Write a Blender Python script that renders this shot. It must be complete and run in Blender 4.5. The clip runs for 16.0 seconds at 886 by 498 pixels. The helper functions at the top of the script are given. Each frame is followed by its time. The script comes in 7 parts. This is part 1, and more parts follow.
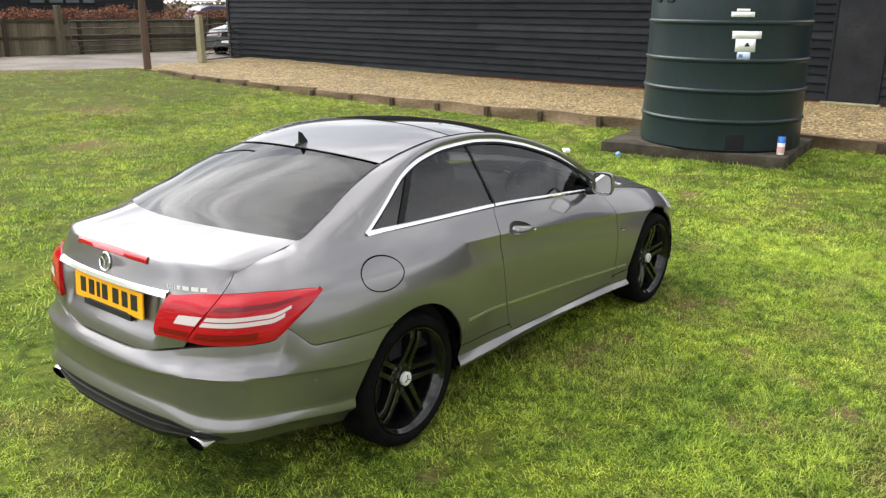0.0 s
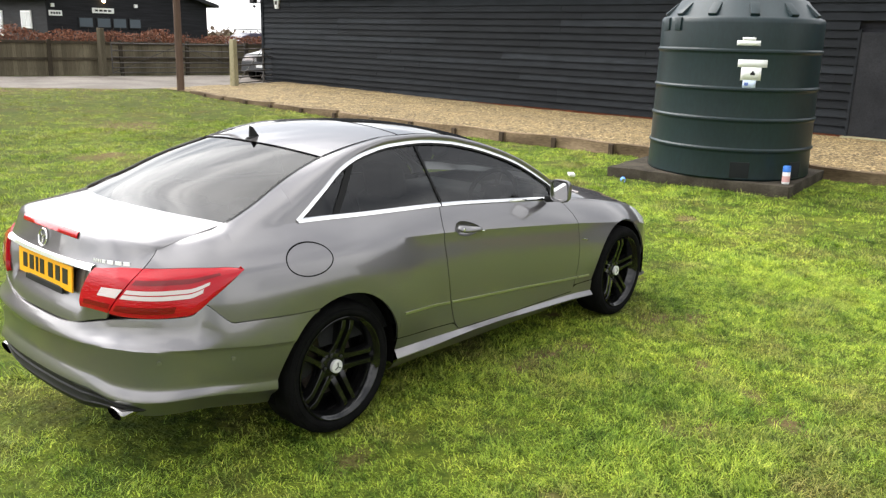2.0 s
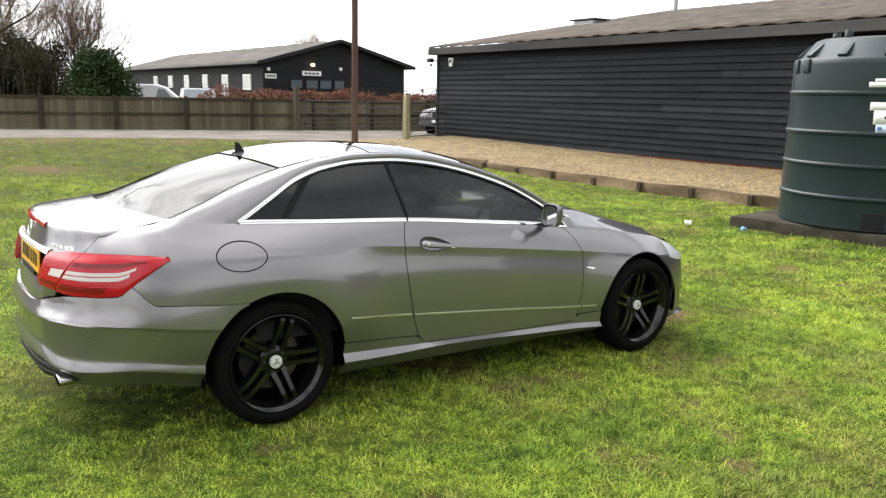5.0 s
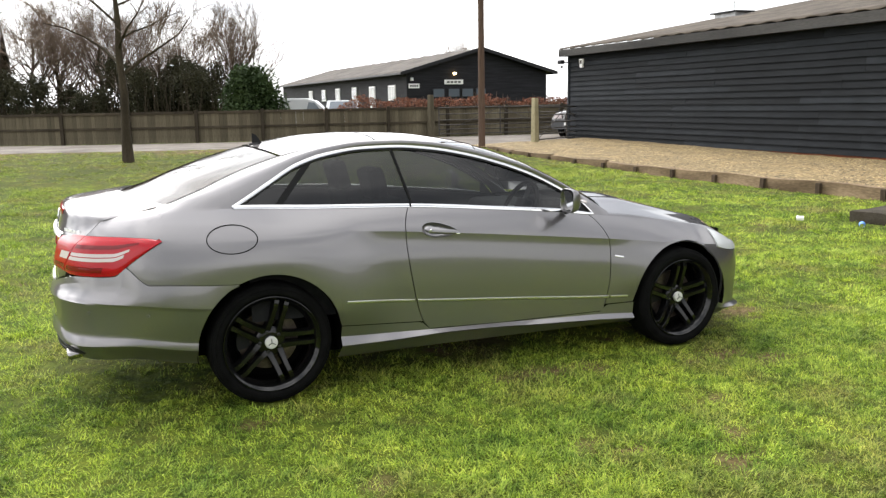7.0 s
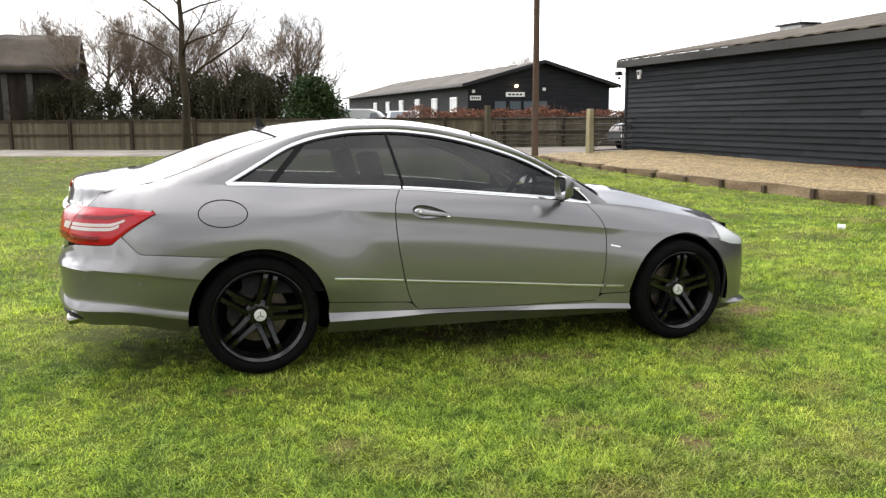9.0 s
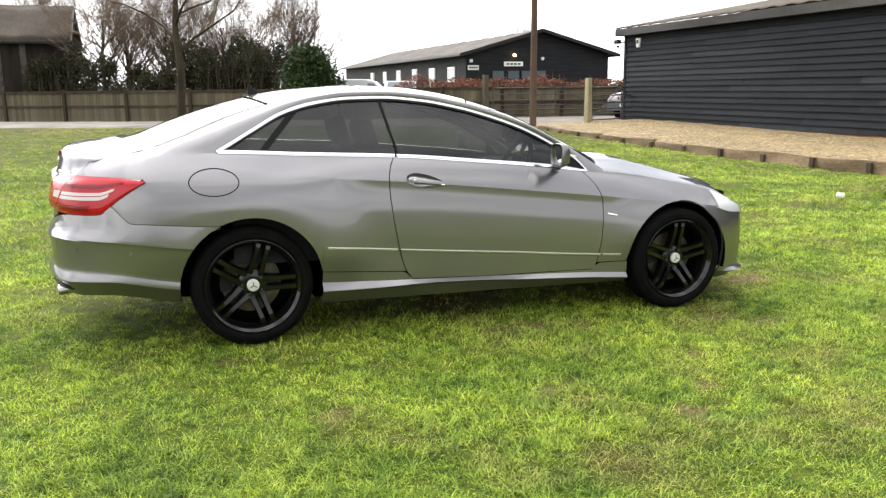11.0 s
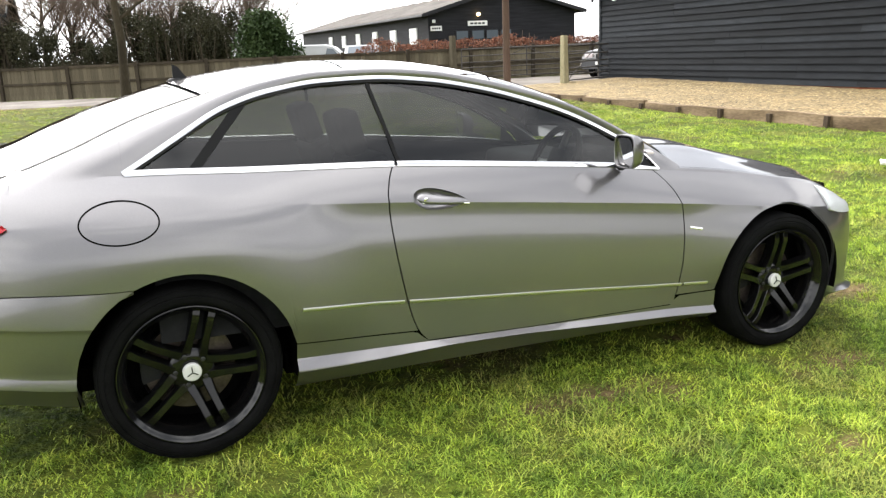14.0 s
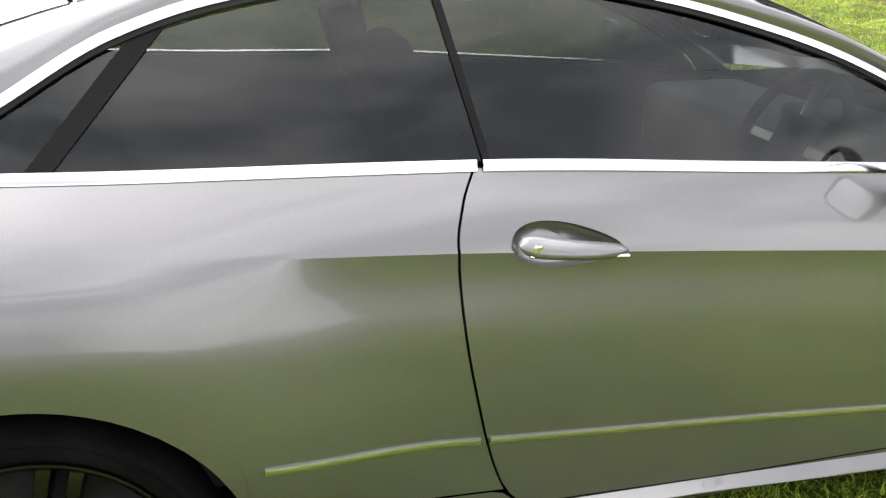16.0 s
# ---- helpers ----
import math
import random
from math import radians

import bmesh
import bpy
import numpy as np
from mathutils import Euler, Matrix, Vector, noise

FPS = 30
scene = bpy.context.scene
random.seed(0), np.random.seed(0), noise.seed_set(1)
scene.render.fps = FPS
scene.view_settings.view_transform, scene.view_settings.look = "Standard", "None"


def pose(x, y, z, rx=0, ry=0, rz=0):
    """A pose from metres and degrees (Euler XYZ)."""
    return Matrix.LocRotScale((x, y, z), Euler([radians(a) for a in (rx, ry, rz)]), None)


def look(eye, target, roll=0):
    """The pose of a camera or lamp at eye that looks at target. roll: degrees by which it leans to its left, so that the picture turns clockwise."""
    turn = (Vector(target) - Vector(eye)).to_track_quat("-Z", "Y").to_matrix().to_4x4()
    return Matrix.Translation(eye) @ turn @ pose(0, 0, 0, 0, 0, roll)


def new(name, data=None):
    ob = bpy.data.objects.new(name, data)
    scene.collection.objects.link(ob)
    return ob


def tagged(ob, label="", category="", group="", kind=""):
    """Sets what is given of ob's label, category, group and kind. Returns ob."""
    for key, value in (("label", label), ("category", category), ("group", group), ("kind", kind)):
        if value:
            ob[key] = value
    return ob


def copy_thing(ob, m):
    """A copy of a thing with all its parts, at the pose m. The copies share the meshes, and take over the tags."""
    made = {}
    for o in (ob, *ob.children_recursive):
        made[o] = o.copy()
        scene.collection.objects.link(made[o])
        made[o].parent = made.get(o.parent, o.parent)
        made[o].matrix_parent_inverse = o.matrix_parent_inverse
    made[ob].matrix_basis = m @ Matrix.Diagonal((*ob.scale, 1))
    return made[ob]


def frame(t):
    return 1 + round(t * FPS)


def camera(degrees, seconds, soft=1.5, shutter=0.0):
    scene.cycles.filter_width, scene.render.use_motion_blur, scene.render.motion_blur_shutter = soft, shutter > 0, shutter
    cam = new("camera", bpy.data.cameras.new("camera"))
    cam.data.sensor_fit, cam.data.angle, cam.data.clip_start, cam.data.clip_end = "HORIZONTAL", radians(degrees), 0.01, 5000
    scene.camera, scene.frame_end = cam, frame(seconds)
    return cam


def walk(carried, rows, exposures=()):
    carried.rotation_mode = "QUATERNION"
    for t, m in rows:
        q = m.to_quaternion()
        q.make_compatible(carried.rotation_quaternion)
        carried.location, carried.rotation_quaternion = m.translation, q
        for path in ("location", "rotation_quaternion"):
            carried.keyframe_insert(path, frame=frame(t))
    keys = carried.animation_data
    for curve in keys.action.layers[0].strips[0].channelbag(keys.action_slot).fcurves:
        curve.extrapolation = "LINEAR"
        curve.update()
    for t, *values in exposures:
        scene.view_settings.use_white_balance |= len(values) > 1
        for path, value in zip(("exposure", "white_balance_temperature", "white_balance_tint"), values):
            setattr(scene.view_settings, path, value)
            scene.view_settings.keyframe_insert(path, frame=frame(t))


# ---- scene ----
cam = camera(57.0, 16.0, soft=1.35)
PATH = [
    (0, (-2.697, -3.13, 2.054), (-1.185, -1.954, 1.478), 0.3),
    (0.5, (-2.689, -3.238, 2.024), (-1.178, -2.046, 1.478), 1.2),
    (1, (-2.606, -3.423, 1.974), (-1.109, -2.212, 1.433), 1.8),
    (1.5, (-2.567, -3.547, 1.933), (-1.088, -2.313, 1.395), 1.9),
    (2, (-2.485, -3.607, 1.902), (-1.015, -2.347, 1.401), 1.5),
    (2.5, (-2.327, -3.693, 1.871), (-0.898, -2.372, 1.411), 0.9),
    (3, (-2.208, -3.846, 1.847), (-0.867, -2.427, 1.415), -0.3),
    (3.2, (-2.187, -3.921, 1.837), (-0.859, -2.486, 1.418), 0.1),
    (5.5, (-1.404, -4.708, 1.683), (-0.376, -3.026, 1.344), 0.2),
    (6, (-1.196, -4.735, 1.653), (-0.275, -2.985, 1.354), -0.9),
    (6.5, (-1.036, -4.899, 1.616), (-0.17, -3.123, 1.309), -1.5),
    (7, (-0.869, -5.058, 1.586), (-0.067, -3.26, 1.234), -1.1),
    (7.5, (-0.678, -5.092, 1.541), (0.082, -3.273, 1.21), -0.2),
    (8, (-0.574, -5.172, 1.506), (0.152, -3.33, 1.224), 0.1),
    (8.5, (-0.525, -5.275, 1.456), (0.153, -3.419, 1.146), -0.2),
    (9, (-0.511, -5.33, 1.412), (0.148, -3.468, 1.096), -0.4),
    (11.5, (-0.471, -5.254, 1.388), (0.184, -3.406, 0.993), -0.9),
    (12, (-0.485, -5.024, 1.427), (0.143, -3.168, 1.025), -1.9),
    (12.5, (-0.425, -4.81, 1.417), (0.149, -2.943, 0.985), -2.9),
    (13, (-0.35, -4.482, 1.445), (0.196, -2.613, 0.988), -3.9),
    (13.5, (-0.317, -4.096, 1.458), (0.323, -2.259, 0.993), -4.0),
    (14, (-0.169, -3.755, 1.439), (0.555, -1.952, 0.964), -2.6),
    (14.5, (0.027, -3.362, 1.461), (0.704, -1.553, 0.941), -1.3),
    (15, (0.136, -2.951, 1.474), (0.768, -1.155, 0.861), -1.5),
    (15.5, (0.318, -2.533, 1.422), (0.824, -0.725, 0.734), -2.5),
    (16, (0.46, -2.122, 1.448), (0.886, -0.323, 0.685), -1.2),
]
walk(cam, [(t, look(eye, target, roll)) for t, eye, target, roll in PATH], [(0.0, 1.02), (1.5, 1.12), (3.0, 1.14), (5.5, 1.0), (9.2, 1.03), (11.5, 1.36), (14.0, 1.50), (15.5, 1.54), (16.0, 1.60)])


# ---- light: bright overcast sky, soft weak sun ----
SUN_ELEVATION, SUN_AZIMUTH = 44.0, 104.0   # degrees; azimuth counted from +x towards +y is the side the sun stands on

world = bpy.data.worlds.new("overcast_sky")
scene.world = world
world.use_nodes = True
wn, wl = world.node_tree.nodes, world.node_tree.links
wn.clear()
w_out = wn.new("ShaderNodeOutputWorld")
w_bg = wn.new("ShaderNodeBackground")
w_sky = wn.new("ShaderNodeTexSky")
w_sky.sky_type, w_sky.sun_disc = "NISHITA", False
w_sky.sun_elevation, w_sky.sun_rotation = radians(SUN_ELEVATION), radians(90.0 - SUN_AZIMUTH)
w_sky.dust_density, w_sky.air_density = 3.0, 1.0
w_gain = wn.new("ShaderNodeVectorMath")
w_gain.operation = "SCALE"
w_gain.inputs["Scale"].default_value = 0.10
w_co = wn.new("ShaderNodeTexCoord")
w_map = wn.new("ShaderNodeMapping")
w_map.inputs["Scale"].default_value = (1.0, 1.0, 2.6)
w_no = wn.new("ShaderNodeTexNoise")
w_no.inputs["Scale"].default_value, w_no.inputs["Detail"].default_value = 2.4, 6.0
w_no.inputs["Distortion"].default_value = 0.4
w_ramp = wn.new("ShaderNodeValToRGB")
w_ramp.color_ramp.elements[0].position, w_ramp.color_ramp.elements[0].color = 0.38, (0.54, 0.56, 0.60, 1)
w_ramp.color_ramp.elements[1].position, w_ramp.color_ramp.elements[1].color = 0.62, (1.52, 1.51, 1.50, 1)
w_mix = wn.new("ShaderNodeMix")
w_mix.data_type = "RGBA"
w_mix.inputs[0].default_value = 0.86
wl.new(w_co.outputs["Generated"], w_map.inputs["Vector"])
wl.new(w_map.outputs["Vector"], w_no.inputs["Vector"])
wl.new(w_no.outputs["Fac"], w_ramp.inputs["Fac"])
wl.new(w_sky.outputs["Color"], w_gain.inputs[0])
wl.new(w_gain.outputs["Vector"], w_mix.inputs[6])
wl.new(w_ramp.outputs["Color"], w_mix.inputs[7])
# thin cloud glows round the veiled sun and dims towards the far side of the sky
_a, _e = radians(SUN_AZIMUTH), radians(SUN_ELEVATION)
SUN_WAY = Vector((math.cos(_a) * math.cos(_e), math.sin(_a) * math.cos(_e), math.sin(_e)))
w_dot = wn.new("ShaderNodeVectorMath")
w_dot.operation = "DOT_PRODUCT"
w_dot.inputs[1].default_value = SUN_WAY
w_up = wn.new("ShaderNodeMapRange")
w_up.interpolation_type = "SMOOTHSTEP"
w_up.inputs["From Min"].default_value, w_up.inputs["From Max"].default_value = -1.0, 1.0
w_up.inputs["To Min"].default_value, w_up.inputs["To Max"].default_value = 0.70, 1.25
w_lift = wn.new("ShaderNodeVectorMath")
w_lift.operation = "SCALE"
wl.new(w_co.outputs["Generated"], w_dot.inputs[0])
wl.new(w_dot.outputs["Value"], w_up.inputs["Value"])
wl.new(w_mix.outputs[2], w_lift.inputs[0])
w_pow = wn.new("ShaderNodeMath")
w_pow.operation = "POWER"
w_pow.inputs[1].default_value = 5.0
w_clip = wn.new("ShaderNodeMath")
w_clip.operation = "MAXIMUM"
w_clip.inputs[1].default_value = 0.0
w_sum = wn.new("ShaderNodeMath")
w_sum.operation = "MULTIPLY_ADD"
w_sum.inputs[1].default_value = 2.7
wl.new(w_dot.outputs["Value"], w_clip.inputs[0])
wl.new(w_clip.outputs["Value"], w_pow.inputs[0])
wl.new(w_pow.outputs["Value"], w_sum.inputs[0])
wl.new(w_up.outputs["Result"], w_sum.inputs[2])
wl.new(w_sum.outputs["Value"], w_lift.inputs["Scale"])
wl.new(w_lift.outputs["Vector"], w_bg.inputs["Color"])
w_bg.inputs["Strength"].default_value = 0.84
wl.new(w_bg.outputs["Background"], w_out.inputs["Surface"])

sun_data = bpy.data.lights.new("sun", "SUN")
sun_data.energy, sun_data.angle, sun_data.color = 0.6, radians(80), (1.0, 0.95, 0.86)
sun = new("sun", sun_data)
sun.matrix_world = look(40 * SUN_WAY, (0, 0, 0))


# ---- materials ----
def node_mat(name):
    m = bpy.data.materials.new(name)
    m.use_nodes = True
    n, l = m.node_tree.nodes, m.node_tree.links
    return m, n, l, n["Principled BSDF"]


def noise_node(n, l, scale, detail=4.0, stretch=None, coord="Object", rough=0.55):
    co = n.new("ShaderNodeTexCoord")
    mp = n.new("ShaderNodeMapping")
    mp.inputs["Scale"].default_value = stretch or (1, 1, 1)
    no = n.new("ShaderNodeTexNoise")
    no.inputs["Scale"].default_value, no.inputs["Detail"].default_value = scale, detail
    no.inputs["Roughness"].default_value = rough
    l.new(co.outputs[coord], mp.inputs["Vector"])
    l.new(mp.outputs["Vector"], no.inputs["Vector"])
    return no.outputs["Fac"]


def ramp_node(n, l, fac, stops):
    r = n.new("ShaderNodeValToRGB")
    el = r.color_ramp.elements
    while len(el) < len(stops):
        el.new(0.5)
    for e, (p, c) in zip(el, stops):
        e.position, e.color = p, (*c, 1)
    l.new(fac, r.inputs["Fac"])
    return r.outputs["Color"]


def mix_node(n, l, fac, a, b, blend="MIX"):
    m = n.new("ShaderNodeMix")
    m.data_type, m.blend_type = "RGBA", blend
    if isinstance(fac, (int, float)):
        m.inputs[0].default_value = fac
    else:
        l.new(fac, m.inputs[0])
    for s, v in ((6, a), (7, b)):
        if isinstance(v, tuple):
            m.inputs[s].default_value = (*v, 1)
        else:
            l.new(v, m.inputs[s])
    return m.outputs[2]


def bump_node(n, l, bsdf, height, strength, distance):
    b = n.new("ShaderNodeBump")
    b.inputs["Strength"].default_value, b.inputs["Distance"].default_value = strength, distance
    l.new(height, b.inputs["Height"])
    l.new(b.outputs["Normal"], bsdf.inputs["Normal"])


def object_random(n):
    return n.new("ShaderNodeObjectInfo").outputs["Random"]


def worn(name, dark, light, rough=0.8, scale=4.0, fine=60.0, stretch=None, bump=0.3, depth=0.004, vary=0.0, metal=0.0, coat=0.0, shine=0.15):
    """A surface with broad tone changes, fine grain and relief."""
    m, n, l, b = node_mat(name)
    broad = noise_node(n, l, scale, 5, stretch)
    grain = noise_node(n, l, fine, 3, stretch)
    col = ramp_node(n, l, broad, [(0.3, dark), (0.7, light)])
    g = ramp_node(n, l, grain, [(0.25, (0.72, 0.72, 0.72)), (0.75, (1.2, 1.2, 1.2))])
    col = mix_node(n, l, 1.0, col, g, "MULTIPLY")
    if vary:
        v = ramp_node(n, l, object_random(n), [(0.0, (1 - vary,) * 3), (1.0, (1 + vary,) * 3)])
        col = mix_node(n, l, 1.0, col, v, "MULTIPLY")
    l.new(col, b.inputs["Base Color"])
    b.inputs["Roughness"].default_value, b.inputs["Metallic"].default_value = rough, metal
    b.inputs["Coat Weight"].default_value = coat
    b.inputs["Specular IOR Level"].default_value = shine
    bump_node(n, l, b, grain, bump, depth)
    return m


def plain(name, color, rough=0.4, metal=0.0, coat=0.0, coat_rough=0.03):
    m, n, l, b = node_mat(name)
    b.inputs["Base Color"].default_value = (*color, 1)
    b.inputs["Roughness"].default_value, b.inputs["Metallic"].default_value = rough, metal
    b.inputs["Coat Weight"].default_value, b.inputs["Coat Roughness"].default_value = coat, coat_rough
    return m


def glowing(name, color, strength):
    m, n, l, b = node_mat(name)
    b.inputs["Base Color"].default_value = (*color, 1)
    b.inputs["Emission Color"].default_value = (*color, 1)
    b.inputs["Emission Strength"].default_value = strength
    return m


def tinted_glass(name, tint, ior=1.5):
    m, n, l, b = node_mat(name)
    out = n["Material Output"]
    n.remove(b)
    tr = n.new("ShaderNodeBsdfTransparent")
    tr.inputs["Color"].default_value = (*tint, 1)
    gl = n.new("ShaderNodeBsdfGlossy")
    gl.inputs["Roughness"].default_value = 0.015
    fr = n.new("ShaderNodeFresnel")
    fr.inputs["IOR"].default_value = ior
    mx = n.new("ShaderNodeMixShader")
    l.new(fr.outputs["Fac"], mx.inputs["Fac"])
    l.new(tr.outputs["BSDF"], mx.inputs[1])
    l.new(gl.outputs["BSDF"], mx.inputs[2])
    l.new(mx.outputs["Shader"], out.inputs["Surface"])
    return m


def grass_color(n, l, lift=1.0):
    """Lawn colour in world metres: bright and dull patches, straw, fine dark and light flecks."""
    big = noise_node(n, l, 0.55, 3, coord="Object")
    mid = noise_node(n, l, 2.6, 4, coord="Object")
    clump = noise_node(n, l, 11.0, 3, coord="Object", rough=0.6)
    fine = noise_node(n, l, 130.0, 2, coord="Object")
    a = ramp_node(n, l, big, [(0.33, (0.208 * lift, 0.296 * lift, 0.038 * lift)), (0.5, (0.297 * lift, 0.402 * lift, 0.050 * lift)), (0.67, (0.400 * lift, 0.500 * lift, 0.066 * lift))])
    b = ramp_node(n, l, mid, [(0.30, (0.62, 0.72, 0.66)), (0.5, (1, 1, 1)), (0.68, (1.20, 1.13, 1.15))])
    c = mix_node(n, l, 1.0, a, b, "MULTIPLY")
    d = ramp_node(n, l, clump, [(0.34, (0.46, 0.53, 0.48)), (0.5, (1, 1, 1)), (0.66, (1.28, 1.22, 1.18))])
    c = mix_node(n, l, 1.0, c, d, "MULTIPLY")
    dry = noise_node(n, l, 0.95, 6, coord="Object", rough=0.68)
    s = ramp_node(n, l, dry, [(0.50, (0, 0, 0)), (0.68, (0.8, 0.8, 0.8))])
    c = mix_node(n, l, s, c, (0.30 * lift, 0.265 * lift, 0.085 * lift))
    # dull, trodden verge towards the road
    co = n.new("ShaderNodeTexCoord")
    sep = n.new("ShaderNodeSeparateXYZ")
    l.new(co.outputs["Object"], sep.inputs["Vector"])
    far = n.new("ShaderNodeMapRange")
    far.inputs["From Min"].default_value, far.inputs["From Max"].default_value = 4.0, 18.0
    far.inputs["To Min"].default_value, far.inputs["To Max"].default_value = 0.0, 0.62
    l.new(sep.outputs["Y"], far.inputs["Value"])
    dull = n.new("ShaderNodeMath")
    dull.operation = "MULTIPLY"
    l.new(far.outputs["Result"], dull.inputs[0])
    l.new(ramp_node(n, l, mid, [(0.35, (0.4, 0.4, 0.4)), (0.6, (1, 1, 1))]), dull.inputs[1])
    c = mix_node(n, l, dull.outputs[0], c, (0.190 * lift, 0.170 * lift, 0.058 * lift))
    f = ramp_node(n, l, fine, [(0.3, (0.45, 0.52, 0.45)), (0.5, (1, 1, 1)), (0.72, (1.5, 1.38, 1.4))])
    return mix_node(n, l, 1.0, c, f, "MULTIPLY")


def lawn_material():
    m, n, l, b = node_mat("shaded_lawn_soil")
    # blade colour cut to 0.28: the shade in the gaps between blades is painted in
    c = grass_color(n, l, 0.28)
    patch = noise_node(n, l, 1.15, 5, coord="Object", rough=0.65)
    brown = ramp_node(n, l, patch, [(0.62, (0, 0, 0)), (0.72, (1, 1, 1))])
    c = mix_node(n, l, brown, c, (0.10, 0.072, 0.030))
    at = n.new("ShaderNodeAttribute")
    at.attribute_name = "bare"
    earth = ramp_node(n, l, noise_node(n, l, 24.0, 5), [(0.3, (0.055, 0.034, 0.017)), (0.55, (0.16, 0.105, 0.055)), (0.75, (0.27, 0.20, 0.11))])
    c = mix_node(n, l, at.outputs["Fac"], c, earth)
    b.inputs["Specular IOR Level"].default_value = 0.1
    l.new(c, b.inputs["Base Color"])
    b.inputs["Roughness"].default_value = 0.95
    bump_node(n, l, b, noise_node(n, l, 30.0, 4), 0.9, 0.04)
    return m


def blade_material():
    m, n, l, b = node_mat("grass_blades")
    c = grass_color(n, l, 1.0)
    each = n.new("ShaderNodeNewGeometry").outputs["Random Per Island"]
    c = mix_node(n, l, 1.0, c, ramp_node(n, l, each, [(0.0, (0.36, 0.44, 0.40)), (0.40, (0.88, 0.95, 0.90)), (0.80, (1.22, 1.20, 1.2)), (0.92, (1.38, 1.28, 1.6)), (1.0, (1.6, 1.35, 1.9))]), "MULTIPLY")
    l.new(c, b.inputs["Base Color"])
    b.inputs["Roughness"].default_value = 0.6
    b.inputs["Specular IOR Level"].default_value = 0.25
    tl = n.new("ShaderNodeBsdfTranslucent")
    l.new(c, tl.inputs["Color"])
    mx = n.new("ShaderNodeMixShader")
    mx.inputs["Fac"].default_value = 0.38
    l.new(b.outputs["BSDF"], mx.inputs[1])
    l.new(tl.outputs["BSDF"], mx.inputs[2])
    l.new(mx.outputs["Shader"], n["Material Output"].inputs["Surface"])
    return m


def gravel_material():
    m, n, l, b = node_mat("pea_gravel")
    co = n.new("ShaderNodeTexCoord")
    vo = n.new("ShaderNodeTexVoronoi")
    vo.inputs["Scale"].default_value = 26.0
    l.new(co.outputs["Object"], vo.inputs["Vector"])
    tone = n.new("ShaderNodeSeparateColor")
    l.new(vo.outputs["Color"], tone.inputs[0])
    c = ramp_node(n, l, tone.outputs[0], [(0.0, (0.046, 0.029, 0.010)), (0.4, (0.140, 0.096, 0.037)), (0.8, (0.255, 0.182, 0.076)), (1.0, (0.42, 0.33, 0.18))])
    broad = ramp_node(n, l, noise_node(n, l, 1.6, 6), [(0.33, (0.78, 0.76, 0.72)), (0.5, (0.98, 0.98, 0.95)), (0.7, (1.15, 1.12, 1.05))])
    c = mix_node(n, l, 1.0, c, broad, "MULTIPLY")
    l.new(c, b.inputs["Base Color"])
    b.inputs["Roughness"].default_value = 0.9
    bump_node(n, l, b, vo.outputs["Distance"], 0.8, 0.02)
    return m


def board_material():
    """Black-stained feather-edge boards, faded blue-grey, grain along each board."""
    m, n, l, b = node_mat("black_stained_boards")
    grain = noise_node(n, l, 6.0, 6, (0.6, 0.6, 14.0))
    fade = noise_node(n, l, 0.7, 3, (1, 1, 1.6))
    c = ramp_node(n, l, fade, [(0.3, (0.008, 0.0095, 0.0112)), (0.7, (0.0185, 0.0212, 0.0245))])
    g = ramp_node(n, l, grain, [(0.3, (0.6, 0.6, 0.6)), (0.7, (1.3, 1.3, 1.3))])
    c = mix_node(n, l, 1.0, c, g, "MULTIPLY")
    v = ramp_node(n, l, object_random(n), [(0.0, (0.7, 0.7, 0.7)), (0.8, (1.15, 1.15, 1.15)), (1.0, (1.5, 1.5, 1.5))])
    c = mix_node(n, l, 1.0, c, v, "MULTIPLY")
    l.new(c, b.inputs["Base Color"])
    b.inputs["Roughness"].default_value = 0.75
    b.inputs["Specular IOR Level"].default_value = 0.15
    bump_node(n, l, b, grain, 0.4, 0.006)
    return m


